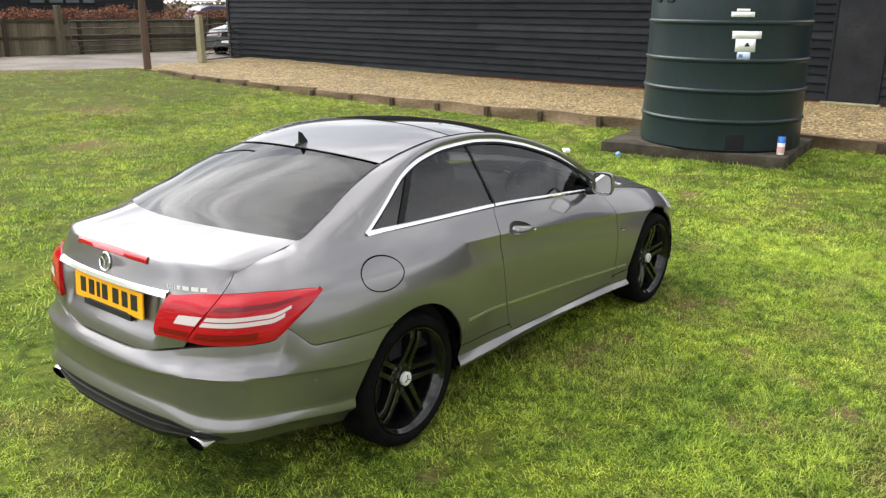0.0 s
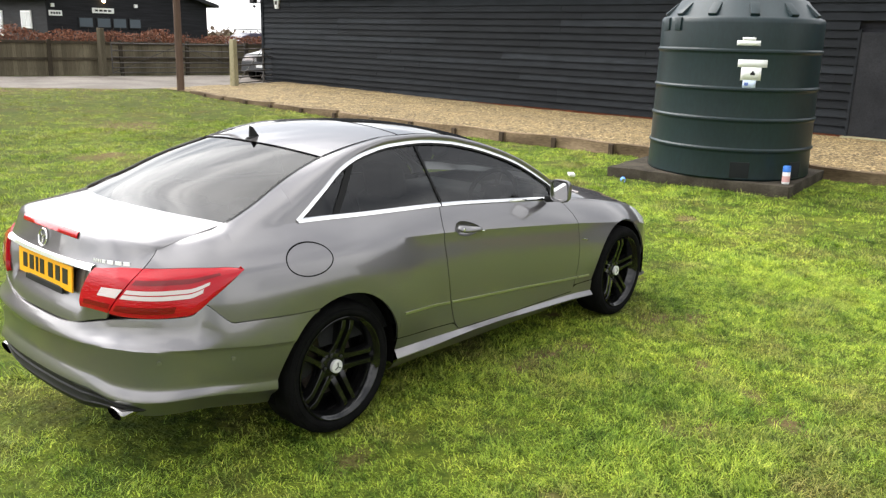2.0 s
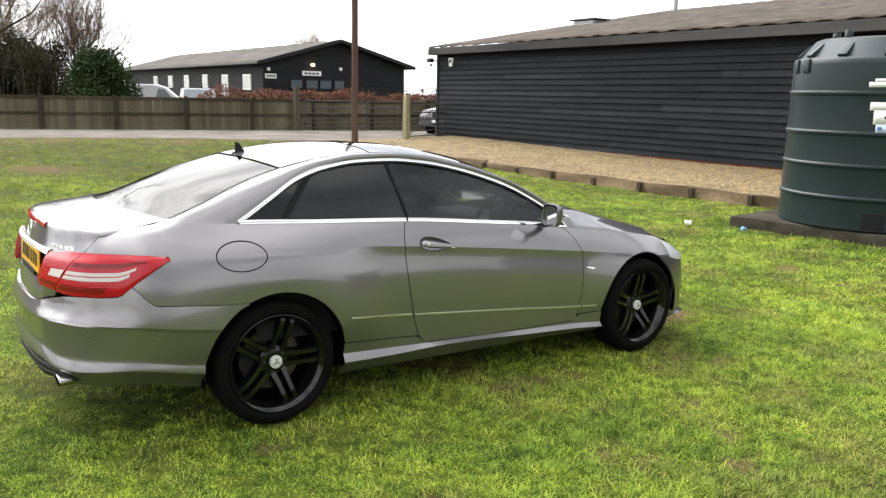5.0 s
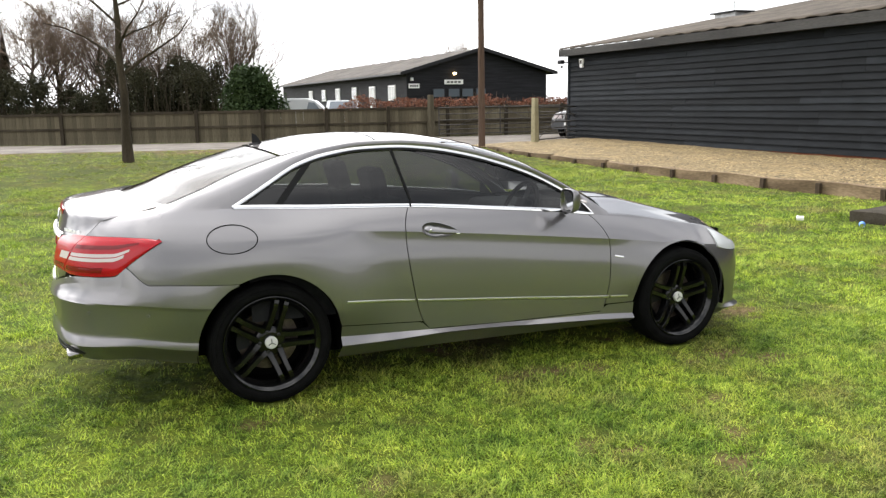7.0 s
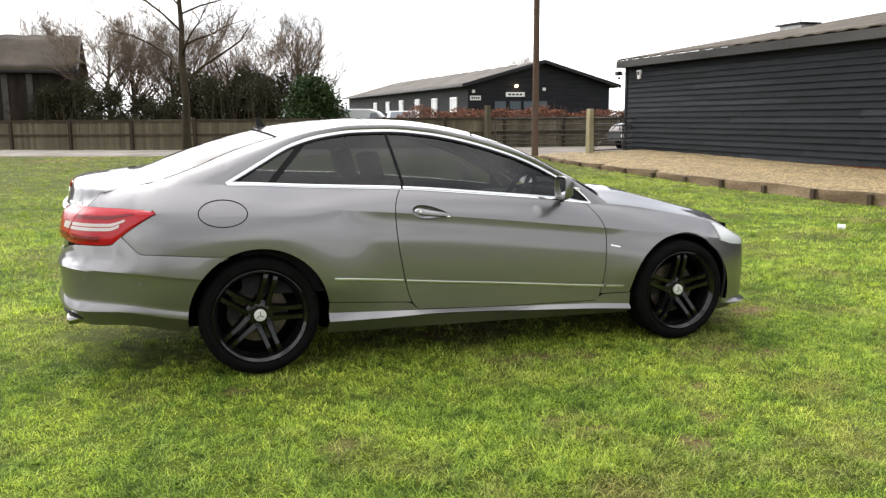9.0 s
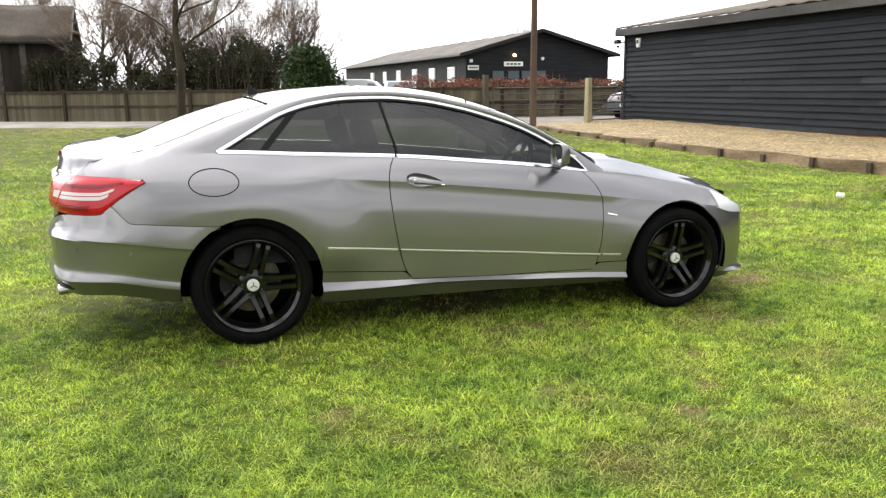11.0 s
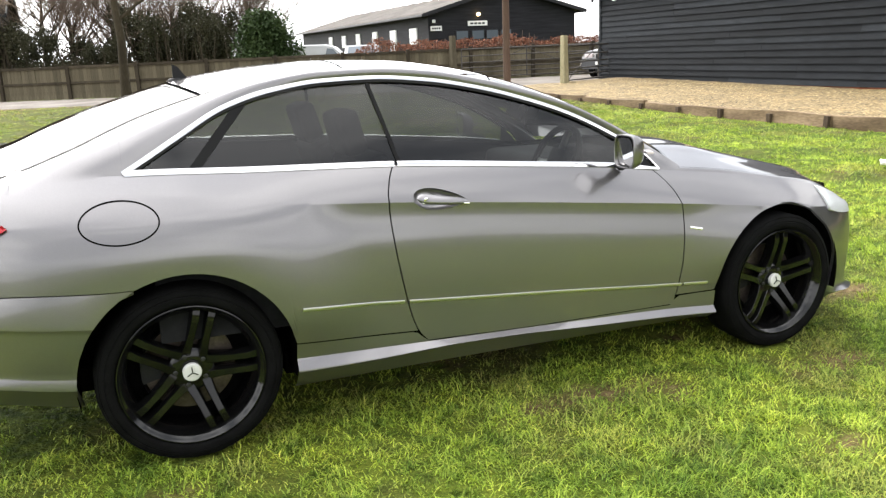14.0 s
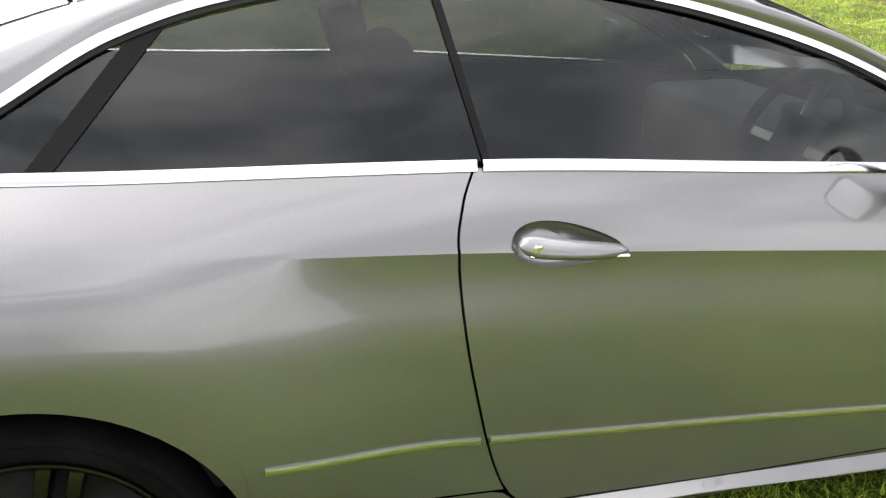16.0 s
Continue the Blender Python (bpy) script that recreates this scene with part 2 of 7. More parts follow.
MAT = {
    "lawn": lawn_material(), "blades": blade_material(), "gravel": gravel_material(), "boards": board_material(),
    "road": worn("wet_concrete_road", (0.088, 0.075, 0.062), (0.200, 0.177, 0.154), 0.8, 0.7, 9, bump=0.3, depth=0.01),
    "sleeper": worn("weathered_timber", (0.085, 0.058, 0.034), (0.26, 0.19, 0.118), 0.9, 2.5, 40, (1, 0.25, 1), 0.6, 0.012, 0.25),
    "stake": worn("dark_timber_stake", (0.045, 0.032, 0.022), (0.09, 0.065, 0.045), 0.9, 5, 50, (1, 1, 0.2), 0.6, 0.01, 0.2),
    "fence": worn("grey_fence_timber", (0.066, 0.056, 0.036), (0.190, 0.165, 0.112), 0.9, 1.3, 45, (1, 1, 0.12), 0.5, 0.008, 0.26),
    "pole": worn("creosoted_pole", (0.065, 0.042, 0.030), (0.15, 0.10, 0.075), 0.85, 2.0, 40, (1, 1, 0.06), 0.5, 0.01),
    "pale_post": worn("pale_timber_post", (0.26, 0.235, 0.14), (0.40, 0.365, 0.235), 0.9, 3.0, 50, (1, 1, 0.2), 0.5, 0.006),
    "concrete": worn("stained_concrete", (0.022, 0.018, 0.012), (0.075, 0.064, 0.048), 0.9, 3.0, 40, bump=0.5, depth=0.01),
    "tank": worn("green_polyethylene", (0.0050, 0.0142, 0.0165), (0.0088, 0.0215, 0.0248), 0.38, 1.2, 30, (1, 1, 0.35), 0.06, 0.004, shine=0.4),
    "roof_sheet": worn("lichen_fibre_cement", (0.045, 0.037, 0.029), (0.115, 0.096, 0.076), 0.9, 1.3, 30, (1, 1, 1), 0.4, 0.01),
    "far_roof": worn("grey_fibre_cement", (0.060, 0.052, 0.045), (0.125, 0.11, 0.097), 0.9, 0.6, 12, (1, 1, 1), 0.3, 0.01),
    "black_clad": worn("black_cladding", (0.012, 0.012, 0.014), (0.026, 0.026, 0.03), 0.7, 1.0, 20, (0.6, 0.6, 8), 0.4, 0.01),
    "brick": worn("red_brick", (0.20, 0.065, 0.035), (0.34, 0.12, 0.06), 0.9, 8.0, 60, bump=0.4, depth=0.006, vary=0.25),
    "bark": worn("bare_bark", (0.030, 0.024, 0.016), (0.070, 0.056, 0.038), 0.95, 3.0, 40, (1, 1, 0.3), 0.6, 0.012),
    "twigs": worn("grey_brown_twigs", (0.115, 0.083, 0.062), (0.21, 0.160, 0.122), 0.95, 0.4, 5, bump=0.1),
    "evergreen": worn("evergreen_leaves", (0.022, 0.040, 0.015), (0.058, 0.088, 0.028), 0.6, 1.0, 9, bump=0.1),
    "ivy": worn("dull_evergreen_leaves", (0.020, 0.022, 0.011), (0.060, 0.056, 0.028), 0.7, 0.7, 9, bump=0.1),
    "beech": worn("rust_brown_beech_leaves", (0.105, 0.042, 0.026), (0.24, 0.105, 0.062), 0.8, 1.5, 14, bump=0.1),
    "white_paint": plain("white_paint", (0.78, 0.78, 0.76), 0.45),
    "black_metal": plain("black_metal", (0.02, 0.02, 0.022), 0.45, 0.6),
    "galv": worn("dull_gate_steel", (0.06, 0.055, 0.05), (0.12, 0.11, 0.10), 0.6, 5, 60, bump=0.2, depth=0.003, metal=0.4),
}


# ---- mesh helpers ----
def link_mesh(name, mesh, material, parent=None, label="", smooth=None):
    ob = new(name, mesh)
    if material:
        mesh.materials.append(material)
    if smooth is not None:
        mesh.polygons.foreach_set("use_smooth", [True] * len(mesh.polygons))
        mesh.set_sharp_from_angle(angle=radians(smooth))
    if parent:
        ob.parent = parent
    if label:
        ob["label"] = label
    return ob


def part(name, bm, material, parent=None, label="", smooth=None):
    """Links a bmesh as one mesh object under a thing or a part."""
    mesh = bpy.data.meshes.new(name)
    bmesh.ops.recalc_face_normals(bm, faces=bm.faces[:])
    bm.to_mesh(mesh)
    bm.free()
    return link_mesh(name, mesh, material, parent, label, smooth)


def shape(name, verts, faces, material, parent=None, label="", smooth=None):
    mesh = bpy.data.meshes.new(name)
    mesh.from_pydata([tuple(v) for v in verts], [], [tuple(f) for f in faces])
    mesh.validate()
    return link_mesh(name, mesh, material, parent, label, smooth)


def empty(name, m=None):
    ob = new(name)
    ob.matrix_world = m or Matrix()
    ob.empty_display_size = 0.2
    return ob


def box_bm(sx, sy, sz, at=(0, 0, 0), bevel=0.0, turn=None, bm=None, segments=2):
    """A bevelled box of full sizes, its middle at `at`."""
    own = bmesh.new()
    bmesh.ops.create_cube(own, size=1.0, matrix=Matrix.Diagonal((sx, sy, sz, 1)))
    if bevel:
        bmesh.ops.bevel(own, geom=own.edges[:], offset=bevel, segments=segments, affect="EDGES", profile=0.7)
    own.transform(Matrix.Translation(at) @ (turn or Matrix()))
    if bm is None:
        return own
    tmp = bpy.data.meshes.new("tmp")
    own.to_mesh(tmp)
    own.free()
    bm.from_mesh(tmp)
    bpy.data.meshes.remove(tmp)
    return bm


def lathe_bm(profile, steps=48, cap=True, bm=None):
    """Turns (radius, z) pairs round z."""
    bm = bm or bmesh.new()
    rings = []
    for r, z in profile:
        rings.append([bm.verts.new((r * math.cos(2 * math.pi * k / steps), r * math.sin(2 * math.pi * k / steps), z)) for k in range(steps)])
    for a, b in zip(rings, rings[1:]):
        for k in range(steps):
            bm.faces.new((a[k], a[(k + 1) % steps], b[(k + 1) % steps], b[k]))
    if cap:
        bm.faces.new(rings[0][::-1])
        bm.faces.new(rings[-1])
    return bm


class Tubes:
    """Collects tapered tubes along paths into one mesh."""
    def __init__(self):
        self.v, self.f = [], []

    def add(self, path, radii, sides=6, caps=False):
        path = [Vector(p) for p in path]
        base = len(self.v)
        up = Vector((0.13, 0.21, 0.97))
        for i, p in enumerate(path):
            d = (path[min(i + 1, len(path) - 1)] - path[max(i - 1, 0)]).normalized()
            a = d.cross(up)
            if a.length < 1e-3:
                a = d.cross(Vector((1, 0, 0)))
            a.normalize()
            b = d.cross(a)
            for k in range(sides):
                t = 2 * math.pi * k / sides
                self.v.append(p + radii[i] * (math.cos(t) * a + math.sin(t) * b))
        for i in range(len(path) - 1):
            for k in range(sides):
                q = (k + 1) % sides
                self.f.append((base + i * sides + k, base + i * sides + q, base + (i + 1) * sides + q, base + (i + 1) * sides + k))
        if caps:
            self.f.append(tuple(range(base, base + sides)))
            self.f.append(tuple(range(base + (len(path) - 1) * sides, base + len(path) * sides)))
        return self

    def make(self, name, material, parent=None, label="", smooth=60):
        return shape(name, self.v, self.f, material, parent, label, smooth)


def soft_step(a, b, x):
    t = min(1.0, max(0.0, (x - a) / (b - a)))
    return t * t * (3 - 2 * t)


def curve(points):
    """A smooth function through (x, value) pairs (monotone cubic)."""
    xs, ys = [p[0] for p in points], [p[1] for p in points]
    d = [(ys[i + 1] - ys[i]) / (xs[i + 1] - xs[i]) for i in range(len(xs) - 1)]
    m = [d[0]] + [0.0 if d[i - 1] * d[i] <= 0 else 2 * d[i - 1] * d[i] / (d[i - 1] + d[i]) for i in range(1, len(d))] + [d[-1]]

    def f(x):
        if x <= xs[0]:
            return ys[0]
        if x >= xs[-1]:
            return ys[-1]
        i = max(k for k in range(len(xs) - 1) if xs[k] <= x)
        h = xs[i + 1] - xs[i]
        t = (x - xs[i]) / h
        return ((2 * t ** 3 - 3 * t ** 2 + 1) * ys[i] + (t ** 3 - 2 * t ** 2 + t) * h * m[i]
                + (-2 * t ** 3 + 3 * t ** 2) * ys[i + 1] + (t ** 3 - t ** 2) * h * m[i + 1])
    return f


def ground_z(x, y):
    """The lie of the lawn: it falls a little along the car and rises towards the road."""
    dip = -0.0243 * min(max(x, -6.0), 3.2) * (1 - 0.35 * soft_step(3.5, 9, x))
    bumps = (0.012 * noise.noise((x * 0.9, y * 0.9, 3.1)) + 0.020 * noise.noise((x * 2.6, y * 2.6, 8.4))) * soft_step(1.2, 3.5, math.hypot((x - 1.4) / 1.6, y))
    return dip * (1 - soft_step(8, 22, y)) + 0.20 * soft_step(6, 19, y) + bumps * (1 - soft_step(16, 26, math.hypot(x, y)))


# bare, trodden spots in the lawn: x, y, radius
WORN = [(1.64, -0.95, 0.17), (1.95, -1.02, 0.13), (1.30, -0.98, 0.10), (2.25, -1.75, 0.12), (2.90, -1.10, 0.20), (3.12, -1.28, 0.16), (1.73, -2.40, 0.15), (1.40, -2.12, 0.10), (1.25, -1.98, 0.08), (2.05, -2.15, 0.11), (0.20, -1.95, 0.10), (-0.16, -1.10, 0.10), (6.4, 0.3, 0.22), (3.8, -0.3, 0.2), (5.2, 2.4, 0.25), (5.8, 11.9, 0.8), (3.75, 8.8, 0.5), (1.2, 13.5, 0.8), (-3.3, 22.4, 1.0), (2.5, 21.8, 1.2), (6.0, 20.2, 1.1), (-3.0, 3.2, 0.2)]
WORN += [(-12 + 1.25 * k, None, 0.55 + 0.35 * math.sin(k * 2.1) ** 2) for k in range(19)]      # along the road's near edge
# near edge and far edge of the farm road, as functions of x
road_near = curve([(-60, 47), (-10, 29.2), (0, 24.3), (6.5, 21.9), (10.4, 19.4), (12.5, 18.9), (16, 18.6), (40, 14)])
road_far = curve([(-60, 60), (-30, 45), (-6.7, 34.4), (0.3, 30.2), (8.3, 27.4), (12.6, 26.4), (22, 24.4), (60, 17)])


# ---- ground ----
def axis_steps(lo, hi, fine_lo, fine_hi, fine, coarse):
    out, v = [], lo
    while v < hi:
        out.append(v)
        gap = max(fine_lo - v, v - fine_hi, 0.0)
        v += fine + coarse * gap
    return out + [hi]


def build_ground():
    xs = axis_steps(-900, 900, -6, 8, 0.13, 0.14)
    ys = axis_steps(-900, 900, -5, 4, 0.13, 0.05)
    verts = [(x, y, ground_z(x, y)) for y in ys for x in xs]
    w = len(xs)
    faces = [(j * w + i, j * w + i + 1, (j + 1) * w + i + 1, (j + 1) * w + i) for j in range(len(ys) - 1) for i in range(w - 1)]
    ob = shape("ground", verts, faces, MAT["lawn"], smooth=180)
    bare = []
    for x, y, z in verts:
        b = 0.0
        for wx, wy, r in WORN:
            if abs(x - wx) < 2 and abs(y - wy) < 2:
                b = max(b, 1.25 - math.hypot(x - wx, 1.4 * (y - wy)) / r + 0.9 * noise.noise((x * 6, y * 6, 1)))
        bare.append(min(0.85, max(0.0, b * 1.3)))
    ob.data.attributes.new("bare", "FLOAT", "POINT").data.foreach_set("value", bare)
    return tagged(ob, "mown green lawn with brown worn patches", "lawn", kind="structure")


WORN = [(x, road_near(x) - 0.25 if y is None else y, r) for x, y, r in WORN]
ground = build_ground()


def build_road():
    verts, faces, n = [], [], 8
    xs = [-60 + 1.0 * k for k in range(115)]
    for x in xs:
        a, b = road_near(x), road_far(x)
        a += 0.18 * noise.noise((x * 0.8, 0, 0))
        for k in range(n + 1):
            y = a + (b - a) * k / n
            verts.append((x, y, ground_z(x, y) + (0.006 if k in (0, n) else 0.03)))
    for i in range(len(xs) - 1):
        for k in range(n):
            p = i * (n + 1) + k
            faces.append((p, p + n + 1, p + n + 2, p + 1))
    return tagged(shape("road", verts, faces, MAT["road"], smooth=180), "pale concrete farm road beside the fence", "road", kind="structure")


road = build_road()

# ---- gravel bed held by timber sleepers ----
edge_x = curve([(-14, 10.9), (0, 10.75), (4, 10.62), (8, 10.5), (13, 10.45), (15.5, 10.45), (17.4, 10.75)])
BARN_X0, BARN_Y0, BARN_X1, BARN_Y1 = 14.95, -16.0, 15.55, 20.3


def barn_x(y):
    return BARN_X0 + (BARN_X1 - BARN_X0) * (y - BARN_Y0) / (BARN_Y1 - BARN_Y0)


def bed_z(y):
    return 0.09 + 0.12 * soft_step(8, 19, y)


def build_gravel():
    verts, faces, n = [], [], 22
    ys = [-14 + 0.3 * k for k in range(112)]
    for y in ys:
        a, b = edge_x(y) + 0.07, barn_x(y) + 0.1
        for k in range(n + 1):
            x = a + (b - a) * k / n
            z = bed_z(y) + 0.09 * k / n + 0.018 * noise.noise((x * 1.7, y * 1.7, 7))
            verts.append((x, y, max(z, ground_z(x, y) + 0.02)))
    for j in range(len(ys) - 1):
        for k in range(n):
            p = j * (n + 1) + k
            faces.append((p, p + 1, p + n + 2, p + n + 1))
    return tagged(shape("gravel_bed", verts, faces, MAT["gravel"], smooth=180), "raised bed of golden pea gravel along the barn", "gravel", kind="structure")


gravel = build_gravel()


def sleeper_bm(length, seed):
    rng = random.Random(seed)
    bm = box_bm(0.11, length, 0.26, bevel=0.012)
    bmesh.ops.subdivide_edges(bm, edges=[e for e in bm.edges if abs(e.verts[0].co.y - e.verts[1].co.y) > 0.3], cuts=6)
    for v in bm.verts:
        v.co += Vector((rng.uniform(-1, 1), 0, rng.uniform(-1, 1))) * 0.007
        v.co.z += 0.012 * math.sin(v.co.y * 3 + seed)
    return bm


def build_sleepers():
    y, k, rng = -12.0, 0, random.Random(4)
    while y < 17.2:
        length = rng.choice((2.4, 2.4, 2.1, 1.2))
        y2 = min(y + length, 17.4)
        a, b = Vector((edge_x(y), y, 0)), Vector((edge_x(y2), y2, 0))
        mid = (a + b) / 2
        turn = math.degrees(math.atan2(-(b - a).x, (b - a).y))
        ob = part("timber_sleeper", sleeper_bm((b - a).length - 0.02, k), MAT["sleeper"], smooth=40)
        ob.matrix_world = pose(mid.x + rng.uniform(-0.015, 0.015), mid.y, bed_z(mid.y) - 0.070 + rng.uniform(-0.015, 0.015), rng.uniform(-0.4, 0.4), rng.uniform(-5, 3), turn)
        tagged(ob, "weathered timber sleeper edging the gravel bed", "sleeper", "sleepers along the gravel")
        for f in ((0.02, 0.52) if length > 2 else (0.02,)):
            p = a + (b - a) * f
            st = part("timber_stake", box_bm(0.065, 0.085, 0.32, bevel=0.008), MAT["stake"], smooth=40)
            st.matrix_world = pose(p.x - 0.10, p.y, bed_z(p.y) - 0.115 + rng.uniform(-0.02, 0.01), 0, rng.uniform(-4, 4), turn)
            tagged(st, "dark short timber stake holding a sleeper", "stake", "stakes along the sleepers")
        y, k = y2, k + 1


build_sleepers()


# ---- black barn beside the gravel ----
EAVE, BASE = 3.27, 0.16


def build_barn():
    barn = empty("barn", pose(0, 0, 0))
    tagged(barn, "long black weatherboarded barn with a low sheet roof", "barn")
    d = Vector((BARN_X1 - BARN_X0, BARN_Y1 - BARN_Y0, 0))
    length = d.length
    turn = math.degrees(math.atan2(-d.x, d.y))
    frame_m = pose(BARN_X0, BARN_Y0, 0, 0, 0, turn)      # local y runs along the wall, local x into the barn
    deep = 25.0
    wall = part("wall", box_bm(deep - 0.1, length - 0.06, EAVE - BASE, (deep / 2 + 0.05, length / 2, (EAVE + BASE) / 2)), MAT["black_clad"], barn)
    wall.matrix_world = frame_m
    plinth = part("plinth", box_bm(0.10, length - 0.02, 0.22, (0.07, length / 2, BASE - 0.02)), MAT["brick"], barn, "low red brick plinth")
    plinth.matrix_world = frame_m
    # overlapping boards, each course of several lengths
    rng = random.Random(11)
    courses, h = 18, (EAVE - BASE - 0.05) / 18
    door_a, door_b = 16.0 + 0.05, 16.0 + 1.05
    data = {}
    for c in range(courses):
        z0 = BASE + 0.06 + c * h
        y = 0.0
        while y < length - 0.01:
            y2 = min(length, y + rng.choice((3.6, 4.2, 4.8)))
            if length - y2 < 0.8:
                y2 = length
            spans = [(y, y2)]
            if z0 < BASE + 2.15:
                spans = [s for s in ((y, min(y2, door_a)), (max(y, door_b), y2)) if s[1] - s[0] > 0.05]
            for a, b in spans:
                key = round(b - a, 2)
                if key not in data:
                    n = max(2, int(key / 0.6))
                    vs, fs = [], []
                    for i in range(n + 1):
                        yy = (b - a - 0.006) * i / n
                        sag = 0.006 * noise.noise((yy * 1.3, key, 0))
                        vs += [(-0.050, yy, sag), (-0.006, yy, h + 0.02 + sag * 0.6), (0.02, yy, h + 0.02), (0.02, yy, sag)]
                    for i in range(n):
                        for k in range(4):
                            fs.append((4 * i + k, 4 * i + (k + 1) % 4, 4 * i + 4 + (k + 1) % 4, 4 * i + 4 + k))
                    fs += [(0, 1, 2, 3), (4 * n + 3, 4 * n + 2, 4 * n + 1, 4 * n)]
                    mesh = bpy.data.meshes.new("board")
                    mesh.from_pydata(vs, [], fs)
                    mesh.materials.append(MAT["boards"])
                    data[key] = mesh
                ob = new("board", data[key])
                ob.parent = barn
                ob.matrix_world = frame_m @ pose(rng.uniform(-0.004, 0.002), a, z0 + rng.uniform(-0.004, 0.004), 0, 0, 0)
            y = y2
    corner = part("corner_post", box_bm(0.12, 0.12, EAVE - BASE, (0.0, length + 0.01, (EAVE + BASE) / 2), 0.008), MAT["boards"], barn)
    corner.matrix_world = frame_m
    # door beyond the tank
    door = part("door", box_bm(0.05, 0.90, 2.0, (-0.012, (door_a + door_b) / 2, BASE + 0.05 + 1.0), 0.006), MAT["black_door"], barn, "plain dark grey door")
    door.matrix_world = frame_m
    for y, w, z, hh in ((door_a + 0.025, 0.05, BASE + 1.05, 2.1), (door_b - 0.025, 0.05, BASE + 1.05, 2.1)):
        ob = part("door_frame", box_bm(0.07, w, hh, (-0.02, y, z), 0.006), MAT["boards"], barn)
        ob.matrix_world = frame_m
    sill = part("door_sill", box_bm(0.16, 1.1, 0.05, (-0.06, (door_a + door_b) / 2, BASE + 0.02), 0.008), MAT["pale_post"], barn, "pale timber door sill")
    sill.matrix_world = frame_m
    # roof: two pitches of corrugated sheet with a deep fascia
    ridge_x, ridge_z, over = deep / 2, EAVE + 0.15 + deep / 2 * 0.17, 0.30
    for side in (0, 1):
        vs, fs = [], []
        n_y, n_s = 220, 14
        y_lo, y_hi = -0.2, length + 0.30
        for j in range(n_y + 1):
            y = y_lo + (y_hi - y_lo) * j / n_y
            for k in range(n_s + 1):
                s = k / n_s
                x = -over + (ridge_x + over) * s
                z = EAVE + 0.17 - over * 0.17 + (ridge_z - EAVE - 0.15 + over * 0.17) * s + 0.02 * math.sin(j * math.pi / 2 + 0.6) + 0.012 * noise.noise((x, y * 0.6, 2))
                vs.append((x if side == 0 else deep - x, y, z))
        for j in range(n_y):
            for k in range(n_s):
                p = j * (n_s + 1) + k
                fs.append((p, p + n_s + 1, p + n_s + 2, p + 1))
        ob = shape("roof", vs, fs, MAT["roof_sheet"], barn, "lichened corrugated sheet roof", smooth=180)
        ob.matrix_world = frame_m
        so = ob.modifiers.new("thick", "SOLIDIFY")
        so.thickness = 0.03
    fascia = part("fascia", box_bm(0.05, length + 0.5, 0.24, (-over + 0.0, length / 2, EAVE - 0.02), 0.008), MAT["black_fascia"], barn, "dark fascia board")
    fascia.matrix_world = frame_m
    soffit = part("soffit", box_bm(over, length + 0.45, 0.03, (-over / 2 + 0.03, length / 2, EAVE - 0.12)), MAT["black_clad"], barn)
    soffit.matrix_world = frame_m
    bm = bmesh.new()
    vs = [bm.verts.new(v) for v in ((0.05, length - 0.02, EAVE - 0.1), (deep - 0.05, length - 0.02, EAVE - 0.1), (ridge_x, length - 0.02, ridge_z - 0.06))]
    vs2 = [bm.verts.new(v.co + Vector((0, -0.1, 0))) for v in vs]
    bm.faces.new(vs)
    bm.faces.new(vs2[::-1])
    for i in range(3):
        bm.faces.new((vs[i], vs2[i], vs2[(i + 1) % 3], vs[(i + 1) % 3]))
    gable = part("gable", bm, MAT["black_clad"], barn)
    gable.matrix_world = frame_m
    return frame_m, length, ridge_x, ridge_z


MAT["black_door"] = worn("dark_grey_door", (0.014, 0.015, 0.017), (0.026, 0.027, 0.030), 0.7, 1.5, 40, bump=0.1)
MAT["black_fascia"] = worn("faded_black_fascia", (0.035, 0.034, 0.033), (0.085, 0.081, 0.076), 0.8, 1.5, 40, (1, 0.2, 1), 0.3, 0.005)
barn_frame, barn_length, ridge_x, ridge_z = build_barn()


import functools

# ---- the parked coupe: own frame, x forward, rear axle over the origin, z = 0 under the tyres ----
def paint_material():
    m, n, l, b = node_mat("grey_metallic_paint")
    fleck = noise_node(n, l, 900.0, 1)
    dust = noise_node(n, l, 3.0, 5)
    c = ramp_node(n, l, fleck, [(0.3, (0.176, 0.169, 0.172)), (0.7, (0.230, 0.221, 0.225))])
    l.new(c, b.inputs["Base Color"])
    b.inputs["Metallic"].default_value = 0.80
    b.inputs["Specular Tint"].default_value = (0.32, 0.32, 0.32, 1)      # flakes lie under the lacquer: no bright grazing edge
    r = n.new("ShaderNodeMapRange")
    l.new(dust, r.inputs["Value"])
    r.inputs["To Min"].default_value, r.inputs["To Max"].default_value = 0.29, 0.35
    l.new(r.outputs["Result"], b.inputs["Roughness"])
    b.inputs["Coat Weight"].default_value, b.inputs["Coat Roughness"].default_value, b.inputs["Coat IOR"].default_value = 1.0, 0.025, 1.55
    return m


def lens_material(name, color, rough=0.08):
    m, n, l, b = node_mat(name)
    b.inputs["Base Color"].default_value = (*color, 1)
    b.inputs["Roughness"].default_value = rough
    b.inputs["Coat Weight"].default_value = 0.25
    b.inputs["Specular IOR Level"].default_value = 0.35
    wave = noise_node(n, l, 40.0, 1, (1, 1, 3))
    bump_node(n, l, b, wave, 0.30, 0.004)
    return m


